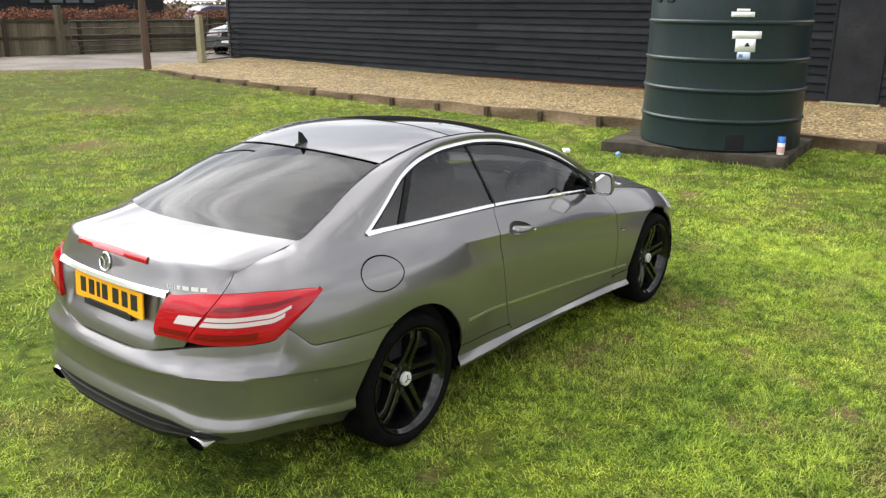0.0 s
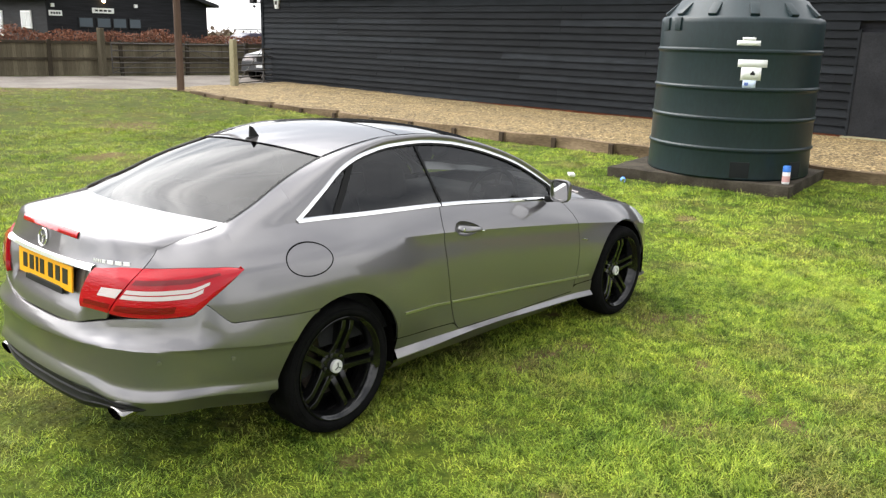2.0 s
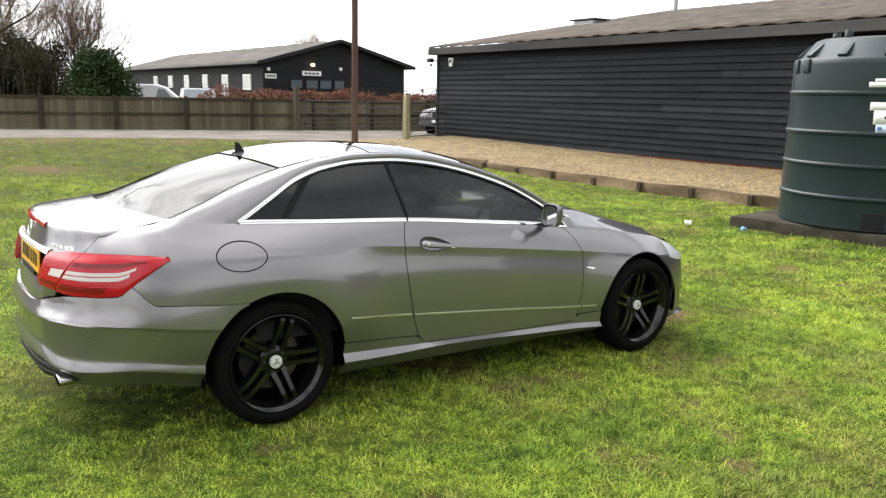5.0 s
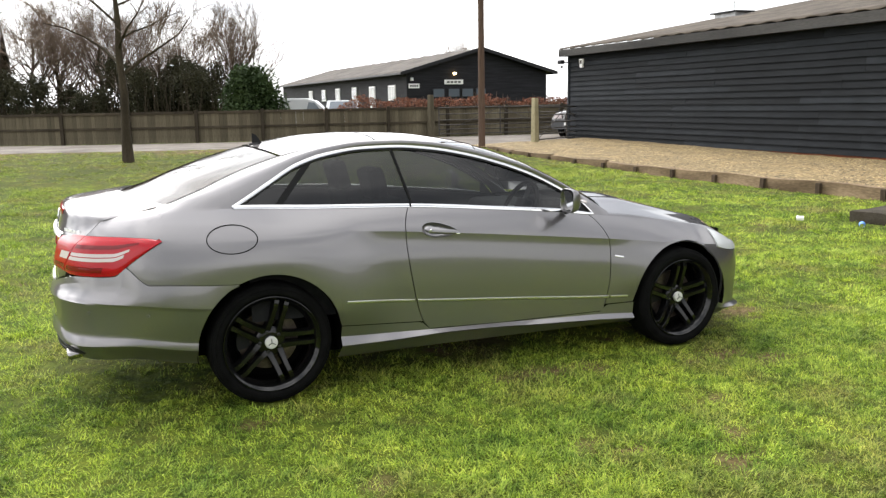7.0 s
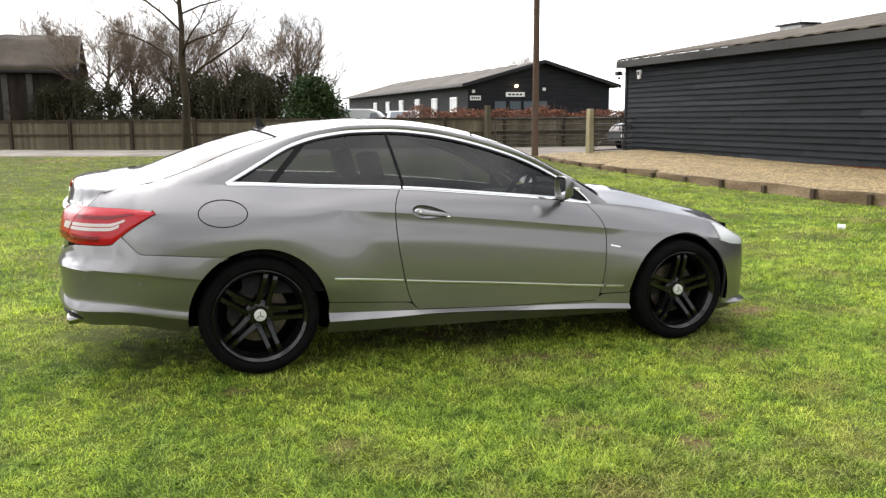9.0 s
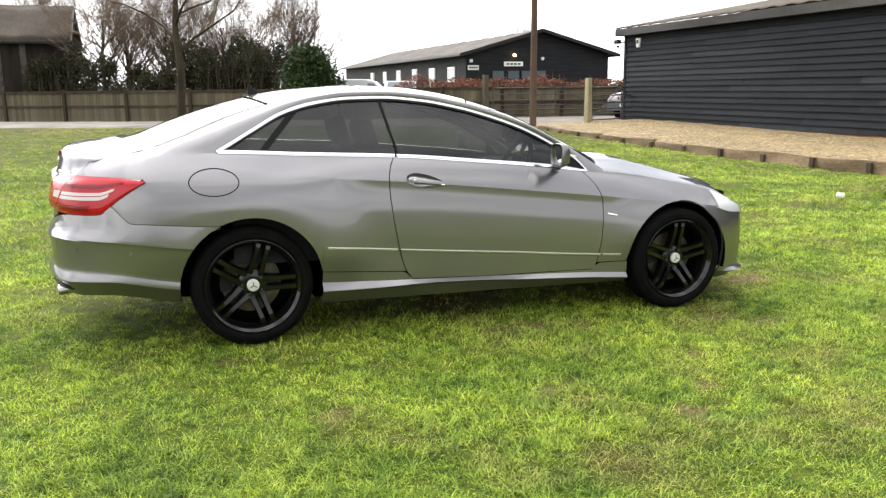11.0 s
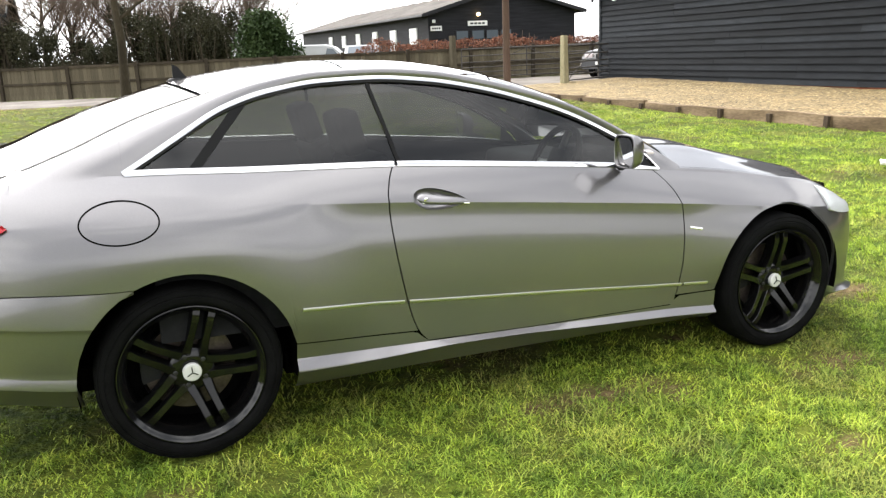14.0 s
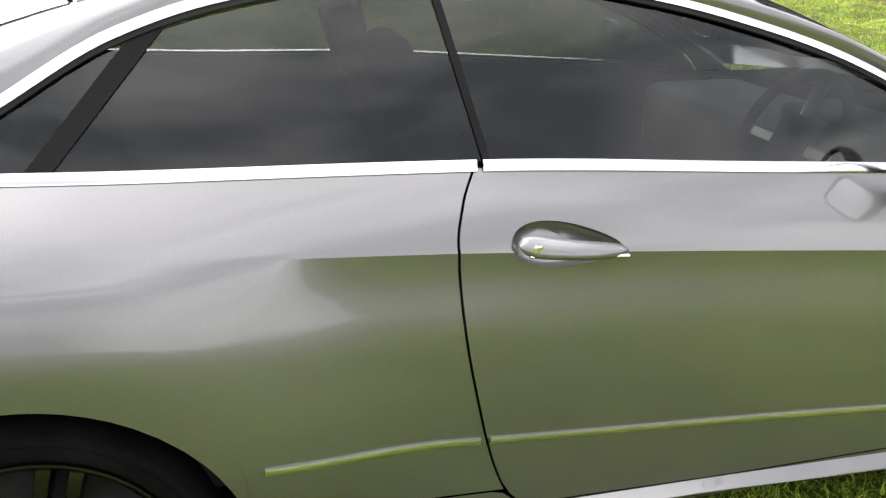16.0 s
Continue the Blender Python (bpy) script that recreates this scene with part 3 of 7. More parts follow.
MAT.update({
    "paint": paint_material(),
    "chrome": plain("bright_chrome", (0.82, 0.82, 0.82), 0.10, 1.0),
    "exhaust_steel": plain("dark_polished_steel", (0.30, 0.29, 0.28), 0.16, 1.0),
    "satin": plain("satin_aluminium", (0.55, 0.55, 0.54), 0.28, 1.0),
    "trim_black": worn("black_trim", (0.006, 0.006, 0.006), (0.010, 0.010, 0.010), 0.4, 6, 200, bump=0.03, depth=0.001, shine=0.12),
    "plastic": worn("black_plastic", (0.012, 0.012, 0.012), (0.024, 0.024, 0.024), 0.6, 5, 200, bump=0.1, depth=0.002),
    "void": worn("black_underbody", (0.003, 0.003, 0.003), (0.006, 0.006, 0.006), 0.95, 5, 40, bump=0.05, shine=0.0),
    "side_glass": tinted_glass("tinted_side_glass", (0.27, 0.285, 0.28), 1.58),
    "rear_glass": tinted_glass("dark_rear_glass", (0.10, 0.105, 0.105), 1.36),
    "screen_glass": tinted_glass("clear_windscreen", (0.70, 0.74, 0.72), 1.5),
    "roof_glass": plain("black_roof_glass", (0.010, 0.010, 0.011), 0.03, 0.0, 0.5),
    "red_lens": lens_material("red_lamp_lens", (0.40, 0.004, 0.012)),
    "dark_red": lens_material("deep_red_lamp_lens", (0.17, 0.003, 0.006)),
    "clear_lens": lens_material("silver_lamp_reflector", (0.60, 0.53, 0.53), 0.18),
    "headlamp": lens_material("clear_headlamp_lens", (0.50, 0.51, 0.52), 0.12),
    "plate_yellow": plain("yellow_plate", (0.82, 0.38, 0.012), 0.35),
    "plate_ink": plain("black_plate_ink", (0.012, 0.012, 0.012), 0.4),
    "rubber": worn("tyre_rubber", (0.004, 0.004, 0.004), (0.008, 0.008, 0.008), 0.9, 12, 120, bump=0.15, depth=0.002, shine=0.04),
    "rim": worn("gloss_black_alloy", (0.003, 0.003, 0.003), (0.005, 0.005, 0.005), 0.09, 8, 200, bump=0.01, depth=0.0003, shine=0.42),
    "disc": worn("brake_steel", (0.07, 0.055, 0.045), (0.14, 0.115, 0.10), 0.45, 20, 90, bump=0.1, metal=0.8),
    "leather": worn("black_leather", (0.008, 0.008, 0.009), (0.016, 0.016, 0.017), 0.7, 8, 30, bump=0.1, depth=0.002, shine=0.08),
    "dash": worn("dark_dash_vinyl", (0.02, 0.02, 0.022), (0.04, 0.04, 0.042), 0.6, 6, 120, bump=0.15, depth=0.002),
})

car = empty("parked_coupe", pose(0, 0, 0, 0, 1.39, 0.2))
tagged(car, "grey metallic two-door coupe with black alloy wheels on grass", "car")

# half outline in plan, rear middle to front middle
PLAN = [(-1.085, 0.0), (-1.08, 0.20), (-1.06, 0.40), (-1.015, 0.57), (-0.93, 0.70), (-0.80, 0.775), (-0.60, 0.82), (-0.35, 0.842), (0.0, 0.852), (0.4, 0.85),
        (0.85, 0.842), (1.5, 0.838), (2.1, 0.842), (2.45, 0.85), (2.75, 0.85), (3.0, 0.835), (3.2, 0.795), (3.36, 0.71), (3.47, 0.56), (3.545, 0.34), (3.57, 0.0)]


def dense_plan():
    pts = [Vector(p) for p in PLAN]
    ext = [Vector((pts[1].x, -pts[1].y))] + pts + [Vector((pts[-2].x, -pts[-2].y))]
    out = []
    for i in range(1, len(ext) - 2):
        p0, p1, p2, p3 = ext[i - 1:i + 3]
        for k in range(24):
            t = k / 24
            out.append(0.5 * ((2 * p1) + (p2 - p0) * t + (2 * p0 - 5 * p1 + 4 * p2 - p3) * t * t + (3 * p1 - p0 - 3 * p2 + p3) * t ** 3))
    return out + [pts[-1]]


PLAN_D = dense_plan()
PLAN_S = [0.0]
for _p, _q in zip(PLAN_D, PLAN_D[1:]):
    PLAN_S.append(PLAN_S[-1] + (_q - _p).length)
PLAN_LEN = PLAN_S[-1]
_xs = np.array([p.x for p in PLAN_D])
_ys = np.array([p.y for p in PLAN_D])
_ss = np.array(PLAN_S)


def plan_at(s):
    e = 0.01
    x, y = np.interp(s, _ss, _xs), np.interp(s, _ss, _ys)
    a = (np.interp(s - e, _ss, _xs), np.interp(s - e, _ss, _ys))
    b = (np.interp(s + e, _ss, _xs), np.interp(s + e, _ss, _ys))
    if s - e < 0:
        a = (a[0], y - (b[1] - y))
    if s + e > PLAN_LEN:
        b = (b[0], y - (a[1] - y))
    tx, ty = b[0] - a[0], b[1] - a[1]
    k = math.hypot(tx, ty) or 1.0
    return x, y, -ty / k, tx / k         # outward normal in the half plane y > 0


def s_of_x(x):
    return float(np.interp(x, _xs, _ss))


# heights of the feature lines along the car
z_sill = curve([(0.3, 0.40), (0.86, 0.362), (1.5, 0.335), (2.15, 0.340), (2.4, 0.343)])
z_trim = curve([(-0.6, 0.60), (0.40, 0.533), (0.83, 0.493), (1.49, 0.444), (2.31, 0.386), (3.2, 0.36)])
z_char = curve([(-0.9, 0.925), (-0.5, 0.935), (0.24, 0.925), (0.50, 0.910), (0.78, 0.892), (1.17, 0.860), (1.51, 0.829), (2.18, 0.765), (3.2, 0.66)])
z_belt = curve([(-1.09, 0.990), (-0.98, 0.998), (-0.82, 1.013), (-0.66, 1.036), (-0.5, 1.052), (-0.15, 1.056), (0.3, 1.040), (0.84, 1.024), (1.4, 0.985), (1.85, 0.948), (2.12, 0.912), (2.48, 0.872), (2.8, 0.822), (3.08, 0.775), (3.3, 0.705), (3.47, 0.655), (3.57, 0.64)])
d_belt = curve([(-1.09, 0.072), (-0.95, 0.122), (-0.7, 0.15), (-0.15, 0.15), (0.4, 0.145), (0.85, 0.132), (1.5, 0.128), (2.1, 0.15), (2.5, 0.155), (3.0, 0.14), (3.3, 0.10), (3.52, 0.10)])
d_char = curve([(-1.09, 0.046), (-0.95, 0.066), (-0.8, 0.055), (-0.3, 0.052), (0.2, 0.052), (0.6, 0.046), (1.2, 0.040), (2.2, 0.042), (2.8, 0.040), (3.3, 0.05), (3.52, 0.06)])
crease = curve([(-0.1, 0.0), (0.14, 0.0), (0.36, 0.22), (0.58, 0.70), (0.80, 1.0), (1.8, 1.0), (2.12, 0.95), (2.34, 0.5), (2.56, 0.06), (2.72, 0.0), (2.9, 0.0)])

HUB_R, HUB_F, HUB_Z, ARCH = -0.005, 2.755, 0.335, 0.385


@functools.lru_cache(maxsize=None)
def profile(xr):
    """The side section at a station: a smooth flank up to the crease, then the shoulder up to the belt."""
    zc, zb, zt, cr, dc = z_char(xr), z_belt(xr), z_trim(xr), crease(xr), d_char(xr)
    low = curve([(0.10, 0.13), (0.20, 0.052), (0.25, 0.026), (0.30, 0.025), (zt, 0.021), (zt + 0.10, 0.0185), (zc - 0.16, 0.019 + 0.003 * cr), (zc - 0.09, 0.026 + (dc - 0.034) * cr), (zc - 0.03, 0.037 + (dc - 0.0355) * cr), (zc, dc)])
    return zc, zb, dc, d_belt(xr), low


def inset(x, z):
    """How far the skin lies inside the plan outline at a height."""
    zc, zb, dc, db, low = profile(round(x, 3))
    if z <= zc:
        v = low(z)
    else:
        t = min(1.0, (z - zc) / (zb - zc))
        v = dc + (db - dc) * (0.70 * t + 0.30 * t * t)
    v += (0.012 + 0.022 * soft_step(-1.082, -1.03, x)) * soft_step(0.605, 0.675, z) * (1 - soft_step(-0.86, -0.62, x))
    rise = soft_step(0.28, 0.52, z)
    # the rear haunch swells over the wheel and rolls off in an arc; it runs out along the tail
    back = x - HUB_R if x > HUB_R else (x - HUB_R) * 0.55
    v -= 0.047 * (1 - soft_step(0.41, 0.79, math.hypot(back, z - HUB_Z))) * rise * soft_step(-1.0, -0.45, x)
    r = math.hypot(x - HUB_F, z - HUB_Z)
    v -= 0.022 * (1 - min(1.0, max(0.0, (r - ARCH) / 0.26))) ** 1.6 * rise
    return v


def skin_s(s, z, lift=0.0):
    x, y, nx, ny = plan_at(s)
    d = inset(x, z) - lift
    return Vector((x - nx * d, -(y - ny * d), z))


def skin(x, z, lift=0.0):
    return skin_s(s_of_x(x), z, lift)


def grid_bm(rows):
    """A bmesh sheet from rows of points."""
    bm = bmesh.new()
    vr = [[bm.verts.new(p) for p in row] for row in rows]
    for a, b in zip(vr, vr[1:]):
        for i in range(len(a) - 1):
            try:
                bm.faces.new((a[i], a[i + 1], b[i + 1], b[i]))
            except ValueError:
                pass
    bmesh.ops.remove_doubles(bm, verts=bm.verts[:], dist=1e-5)
    return bm


def mirror_bm(bm):
    out = bm.copy()
    bmesh.ops.scale(out, vec=(1, -1, 1), verts=out.verts[:])
    bmesh.ops.reverse_faces(out, faces=out.faces[:])
    return out


def sheet(name, rows, material, parent, label="", thick=0.012, both=True, smooth=35, outward=True):
    """A panel from rows of points on the right side, and its mirror on the left."""
    made = []
    bm = grid_bm(rows)
    for b in ((bm.copy(), mirror_bm(bm)) if both else (bm.copy(),)):
        mesh = bpy.data.meshes.new(name)
        bmesh.ops.recalc_face_normals(b, faces=b.faces[:])
        b.faces.ensure_lookup_table()
        centre = Vector((1.2, 0, 0.6))
        out = sum((f.normal.dot((f.calc_center_median() - centre)) * f.calc_area() for f in b.faces), 0.0)
        if out < 0:
            bmesh.ops.reverse_faces(b, faces=b.faces[:])
        b.edges.index_update()
        rim = [e.index for e in b.edges if e.is_boundary]
        b.to_mesh(mesh)
        b.free()
        ob = link_mesh(name, mesh, material, parent, label, smooth)
        for i in rim:                          # panel edges stay crisp
            mesh.edges[i].use_edge_sharp = True
        if thick:
            so = ob.modifiers.new("thick", "SOLIDIFY")
            so.thickness, so.offset = thick, -1.0
        made.append(ob)
    bm.free()
    return made


def warp_rows(xl, xr, zlo, zhi, us, vs, surf, split=None):
    """Rows of a panel bounded by two near-vertical and two near-level lines; split is a line that one row follows."""
    n = len(vs) - 1
    cut = n // 2
    rows = []
    for k, v in enumerate(vs):
        row = []
        for u in us:
            z = 0.7
            x = 0.0
            for _ in range(8):
                x = xl(z) + (xr(z) - xl(z)) * u
                if split is None:
                    z = zlo(x) + (zhi(x) - zlo(x)) * v
                elif k <= cut:
                    z = zlo(x) + (split(x) - zlo(x)) * k / cut
                else:
                    z = split(x) + (zhi(x) - split(x)) * (k - cut) / (n - cut)
            row.append(surf(x, z))
        rows.append(row)
    return rows


def spaced(n):
    return [i / n for i in range(n + 1)]


def ribbon(name, pts, surf, width, lift, thick, material, parent, label="", both=True, smooth=50):
    """A strip laid along (x, z) points of a surface; thick is how far it stands proud."""
    n = len(pts)
    rows = []
    for i, (x, z) in enumerate(pts):
        x0, z0 = pts[max(0, i - 1)]
        x1, z1 = pts[min(n - 1, i + 1)]
        k = math.hypot(x1 - x0, z1 - z0) or 1
        tx, tz = -(z1 - z0) / k, (x1 - x0) / k
        w = width(i / (n - 1)) if callable(width) else width
        a, b = (x - tx * w / 2, z - tz * w / 2), (x + tx * w / 2, z + tz * w / 2)
        m = (x, z)
        rows.append([surf(*a, lift - 0.004), surf(*a, lift + thick * 0.7), surf(*m, lift + thick), surf(*b, lift + thick * 0.7), surf(*b, lift - 0.004)])
    return sheet(name, rows, material, parent, label, 0.0, both, smooth)


# ---- side panels ----
door_rear = curve([(0.28, 0.975), (0.32, 0.915), (0.377, 0.872), (0.566, 0.820), (0.779, 0.786), (0.90, 0.781), (0.97, 0.80), (1.04, 0.842)])
door_front = curve([(0.29, 2.135), (0.40, 2.16), (0.515, 2.178), (0.713, 2.185), (0.812, 2.160), (0.87, 2.125), (0.919, 2.08)])
GAP = 0.0028


def arch_z(x, hx, low):
    t = ARCH ** 2 - (x - hx) ** 2
    return max(low, HUB_Z + math.sqrt(t)) if t > 0 else low


def quarter_low(x):
    if x < -0.15:
        seam = 0.684 + 0.02 * soft_step(-0.2, -0.6, x) + 0.10 * soft_step(-0.60, -0.74, x)
        return max(seam, arch_z(x, HUB_R, 0.0))
    return arch_z(x, HUB_R, z_sill(x) + 0.003)


def cos_cluster(lo, hi, n, marks):
    xs = [lo + (hi - lo) * k / n for k in range(n + 1)]
    for m in marks:
        xs += [m + d for d in (-0.06, -0.04, -0.026, -0.016, -0.009, -0.004, -0.0015, 0.0, 0.0015, 0.004, 0.01, 0.02, 0.04)]
    xs = sorted(x for x in xs if lo <= x <= hi)
    return [a for a, b in zip(xs, xs[1:] + [9]) if b - a > 0.0012]


lamp_tip = -0.54
quarter_xs = cos_cluster(-0.745, 0.84, 46, [0.373, -0.165])
lamp_low_side = curve([(-0.86, 0.744), (-0.78, 0.750), (-0.735, 0.775), (-0.70, 0.807), (-0.54, 0.918)])
lamp_high_side = curve([(-0.98, 0.940), (-0.8, 0.940), (-0.62, 0.934), (-0.54, 0.922)])

roof_c = curve([(-0.78, 1.088), (-0.61, 1.122), (-0.40, 1.208), (-0.17, 1.290), (0.10, 1.365), (0.28, 1.397), (0.47, 1.420), (0.73, 1.433), (1.0, 1.428), (1.24, 1.403), (1.5, 1.354), (1.72, 1.290), (1.95, 1.199), (2.19, 1.085), (2.42, 0.975)])
e_y = curve([(-1.0, 0.598), (-0.84, 0.600), (-0.66, 0.606), (-0.484, 0.617), (-0.4, 0.607), (-0.3, 0.588), (-0.2, 0.568), (-0.1, 0.549), (0.0, 0.531), (0.14, 0.512), (0.4, 0.508), (0.8, 0.505), (1.2, 0.512), (1.6, 0.555), (2.0, 0.622), (2.25, 0.665)])
e_z = curve([(-1.0, 0.998), (-0.84, 1.018), (-0.66, 1.052), (-0.484, 1.088), (-0.4, 1.119), (-0.3, 1.157), (-0.2, 1.202), (-0.1, 1.243), (0.0, 1.277), (0.14, 1.317), (0.4, 1.372), (0.6, 1.396), (0.82, 1.400), (1.04, 1.387), (1.27, 1.350), (1.48, 1.298), (1.69, 1.228), (1.91, 1.125), (2.08, 1.030), (2.25, 0.925)])
dlo_z = curve([(-0.165, 1.060), (-0.08, 1.108), (0.03, 1.172), (0.21, 1.270), (0.39, 1.324), (0.60, 1.355), (0.82, 1.362), (1.04, 1.347), (1.27, 1.309), (1.48, 1.256), (1.69, 1.186), (1.91, 1.080), (2.06, 0.985), (2.125, 0.915)])


def house(x, z, lift=0.0):
    """The glasshouse side, leaning in above the belt."""
    b = skin(x, z_belt(x))
    y = -b.y - 0.46 * (z - z_belt(x)) - 0.10 * (z - z_belt(x)) ** 2 + lift * 0.9
    return Vector((x, -y, z + lift * 0.42))


def roof_edge(x):
    return Vector((x, -e_y(x), e_z(x)))


curve_bow = curve([(-0.75, -0.12), (-0.49, -0.19), (0.14, -0.085), (0.6, 0.0), (1.30, 0.10), (2.0, 0.20), (2.25, 0.22)])


def canopy_row(x0, n=20, sink=0.0, half=False):
    """A row of points across the roof from edge to edge."""
    y0, z0 = e_y(x0), e_z(x0)
    zc = roof_c(x0 + curve_bow(x0))
    row = []
    for k in range(n + 1):
        t = -1 + 2 * k / n
        f = 1 - abs(t) ** 2.3
        row.append(Vector((x0 + curve_bow(x0) * (1 - t * t), t * y0, z0 + (zc - z0) * f - sink)))
    return row


# quarter panel in one skin: flank, corner above the lamp, then over the belt up to lid, rear window and roof edge
q_split = curve([(-0.56, 0.922), (0.0, 0.925), (0.24, 0.925), (0.50, 0.910), (0.78, 0.892), (0.9, 0.884)])


def grid_faces(bm, rows):
    vr = [[bm.verts.new(p) for p in row] for row in rows]
    for a, b in zip(vr, vr[1:]):
        for i in range(len(a) - 1):
            bm.faces.new((a[i], a[i + 1], b[i + 1], b[i]))


def soft_chain(points, times):
    """Smooths a line of points, its two ends held."""
    pts = [p.copy() for p in points]
    for _ in range(times):
        pts = [pts[0]] + [(a + 2 * b + c) / 4 for a, b, c in zip(pts, pts[1:], pts[2:])] + [pts[-1]]
    return pts


def quarter_bm():
    bm = bmesh.new()
    main_xs = [x for x in quarter_xs if x > lamp_tip + 0.004]
    us = [0.0] + [(x - lamp_tip) / (0.84 - lamp_tip) for x in main_xs]
    us[-1] = 1.0
    left = lambda z: lamp_tip
    right = lambda z: door_rear(z) - GAP
    main = warp_rows(left, right, quarter_low, z_belt, us, spaced(28), skin, q_split)
    # under the lamp
    low_xs = [-0.745 + (lamp_tip + 0.745) * k / 10 for k in range(11)]
    under = []
    for k in range(15):
        row = []
        for x in low_xs:
            lo, hi = quarter_low(x), max(quarter_low(x) + 0.001, min(lamp_low_side(x), q_split(lamp_tip)))
            if x == low_xs[-1]:
                hi = q_split(lamp_tip)
            row.append(skin(x, lo + (hi - lo) * k / 14))
        under.append(row)
    grid_faces(bm, under)
    # above the lamp, round to the lid
    s_b = s_of_x(lamp_tip)
    above = []
    for k in range(15):
        row = []
        for j in range(27):
            z, s = 1.0, s_b
            for _ in range(8):
                s = split_s(z) + 0.003 + (s_b - split_s(z) - 0.003) * j / 26
                lo, hi = lamp_high(s), z_belt(plan_at(s)[0])
                if j == 26:
                    lo = q_split(lamp_tip)
                z = lo + (hi - lo) * k / 14
            row.append(skin_s(s, z))
        above.append(row)
    # over the belt
    n_above = len(above[0]) - 1
    foot = [(p.x, p) for p in above[-1][:-1]] + [(p.x, p) for p in main[-1] if p.x < -0.165]
    more = cos_cluster(-0.165, 2.25, 96, [-0.165])
    m = 10
    rows = []
    for k in range(m + 1):
        t = k / m
        row = []
        for x, p in foot + [(x, None) for x in more]:
            lo = p if p is not None else house(x, dlo_z(x)) if x < 2.125 else skin(x, z_belt(x))
            hi = roof_edge(min(max(x, -0.98), 2.25))
            if x < -0.50:                        # the flange under the lid
                hi += Vector((0, 0.012, -0.006)) * soft_step(-0.50, -0.56, x)
            if x < -0.80:
                hi = Vector((lo.x, min(hi.y, lo.y + 0.004) if lo.y > hi.y - 0.01 else hi.y, hi.z))
            q = lo.lerp(hi, t)
            bulge = 0.018 * math.sin(math.pi * t) * soft_step(-0.55, -0.10, x) * (1 - soft_step(1.9, 2.2, x))
            row.append(q + Vector((0, -bulge, bulge * 0.8)))
        rows.append(row)
    tail_cols = [i for i, p in enumerate(main[-1]) if p.x < -0.165]
    for j in range(len(foot)):                 # roll the shoulder over softly
        low = above if j < n_above else main
        c = j if j < n_above else tail_cols[j - n_above]
        chain = [r[c] for r in low[-7:]] + [r[j] for r in rows[1:8]]
        w = (1 - soft_step(-0.44, -0.17, foot[j][0])) * (soft_step(-1, 6, j) if j < n_above else 1.0)
        soft = soft_chain(chain, 12)
        for i, r in enumerate(low[-7:]):
            r[c] = chain[i].lerp(soft[i], w)
        for i, r in enumerate(rows[1:8]):
            r[j] = chain[7 + i].lerp(soft[7 + i], w)
        rows[0][j] = low[-1][c]
    for b in (main, above, rows):
        grid_faces(bm, b)
    bmesh.ops.remove_doubles(bm, verts=bm.verts[:], dist=0.0008)
    return bm


def sheet_bm(name, bm, material, parent, label="", thick=0.012, smooth=35):
    for b in (bm.copy(), mirror_bm(bm)):
        mesh = bpy.data.meshes.new(name)
        bmesh.ops.recalc_face_normals(b, faces=b.faces[:])
        centre = Vector((1.2, 0, 0.6))
        if sum((f.normal.dot((f.calc_center_median() - centre)) * f.calc_area() for f in b.faces), 0.0) < 0:
            bmesh.ops.reverse_faces(b, faces=b.faces[:])
        b.edges.index_update()
        rim = [e.index for e in b.edges if e.is_boundary]
        b.to_mesh(mesh)
        b.free()
        ob = link_mesh(name, mesh, material, parent, label, smooth)
        for i in rim:                          # panel edges stay crisp
            mesh.edges[i].use_edge_sharp = True
        so = ob.modifiers.new("thick", "SOLIDIFY")
        so.thickness, so.offset = thick, -1.0
    bm.free()


s_tip = s_of_x(lamp_tip)
_y_split = curve([(0.66, 0.465), (0.745, 0.515), (0.93, 0.655), (1.02, 0.722), (1.06, 0.732)])
_y_in = curve([(0.74, 0.362), (0.79, 0.366), (0.93, 0.425)])


def s_of_y(y):
    return float(np.interp(y, _ys[:170], _ss[:170]))


def split_s(z):
    """The joint between lid and quarter, leaning outwards as it rises."""
    return s_of_y(_y_split(z))


def lamp_low(s):
    x, y = plan_at(s)[:2]
    if x > -0.86:
        return lamp_low_side(x)
    return 0.744 + 0.012 * (1 - soft_step(0.40, 0.60, y))


def lamp_high(s):
    x, y = plan_at(s)[:2]
    return lamp_high_side(x) if x > -0.98 else 0.925 + 0.015 * soft_step(0.42, 0.6, y)


sheet_bm("quarter_panel", quarter_bm(), MAT["paint"], car, smooth=16)


curve_door = curve([(0.80, 0.320), (1.05, 0.313), (1.5, 0.302), (2.2, 0.302)])
doors = sheet("door", warp_rows(lambda z: door_rear(z) + GAP, lambda z: door_front(z) - GAP, lambda x: curve_door(x), z_belt, spaced(44), spaced(36), skin, z_char), MAT["paint"], car, smooth=16)


def fender_low(x):
    if x < HUB_F:
        return arch_z(x, HUB_F, 0.345)
    return max(arch_z(x, HUB_F, 0.0), 0.655)


f_xs = cos_cluster(2.17, 3.10, 34, [2.371])
f_us = [(x - 2.17) / (3.10 - 2.17) for x in f_xs]
f_us[0], f_us[-1] = 0.0, 1.0
sheet("front_wing", warp_rows(lambda z: door_front(z) + GAP, lambda z: 3.10, fender_low, z_belt, f_us, spaced(28), skin, lambda x: max(z_char(x), fender_low(x) + 0.012)), MAT["paint"], car, smooth=16)


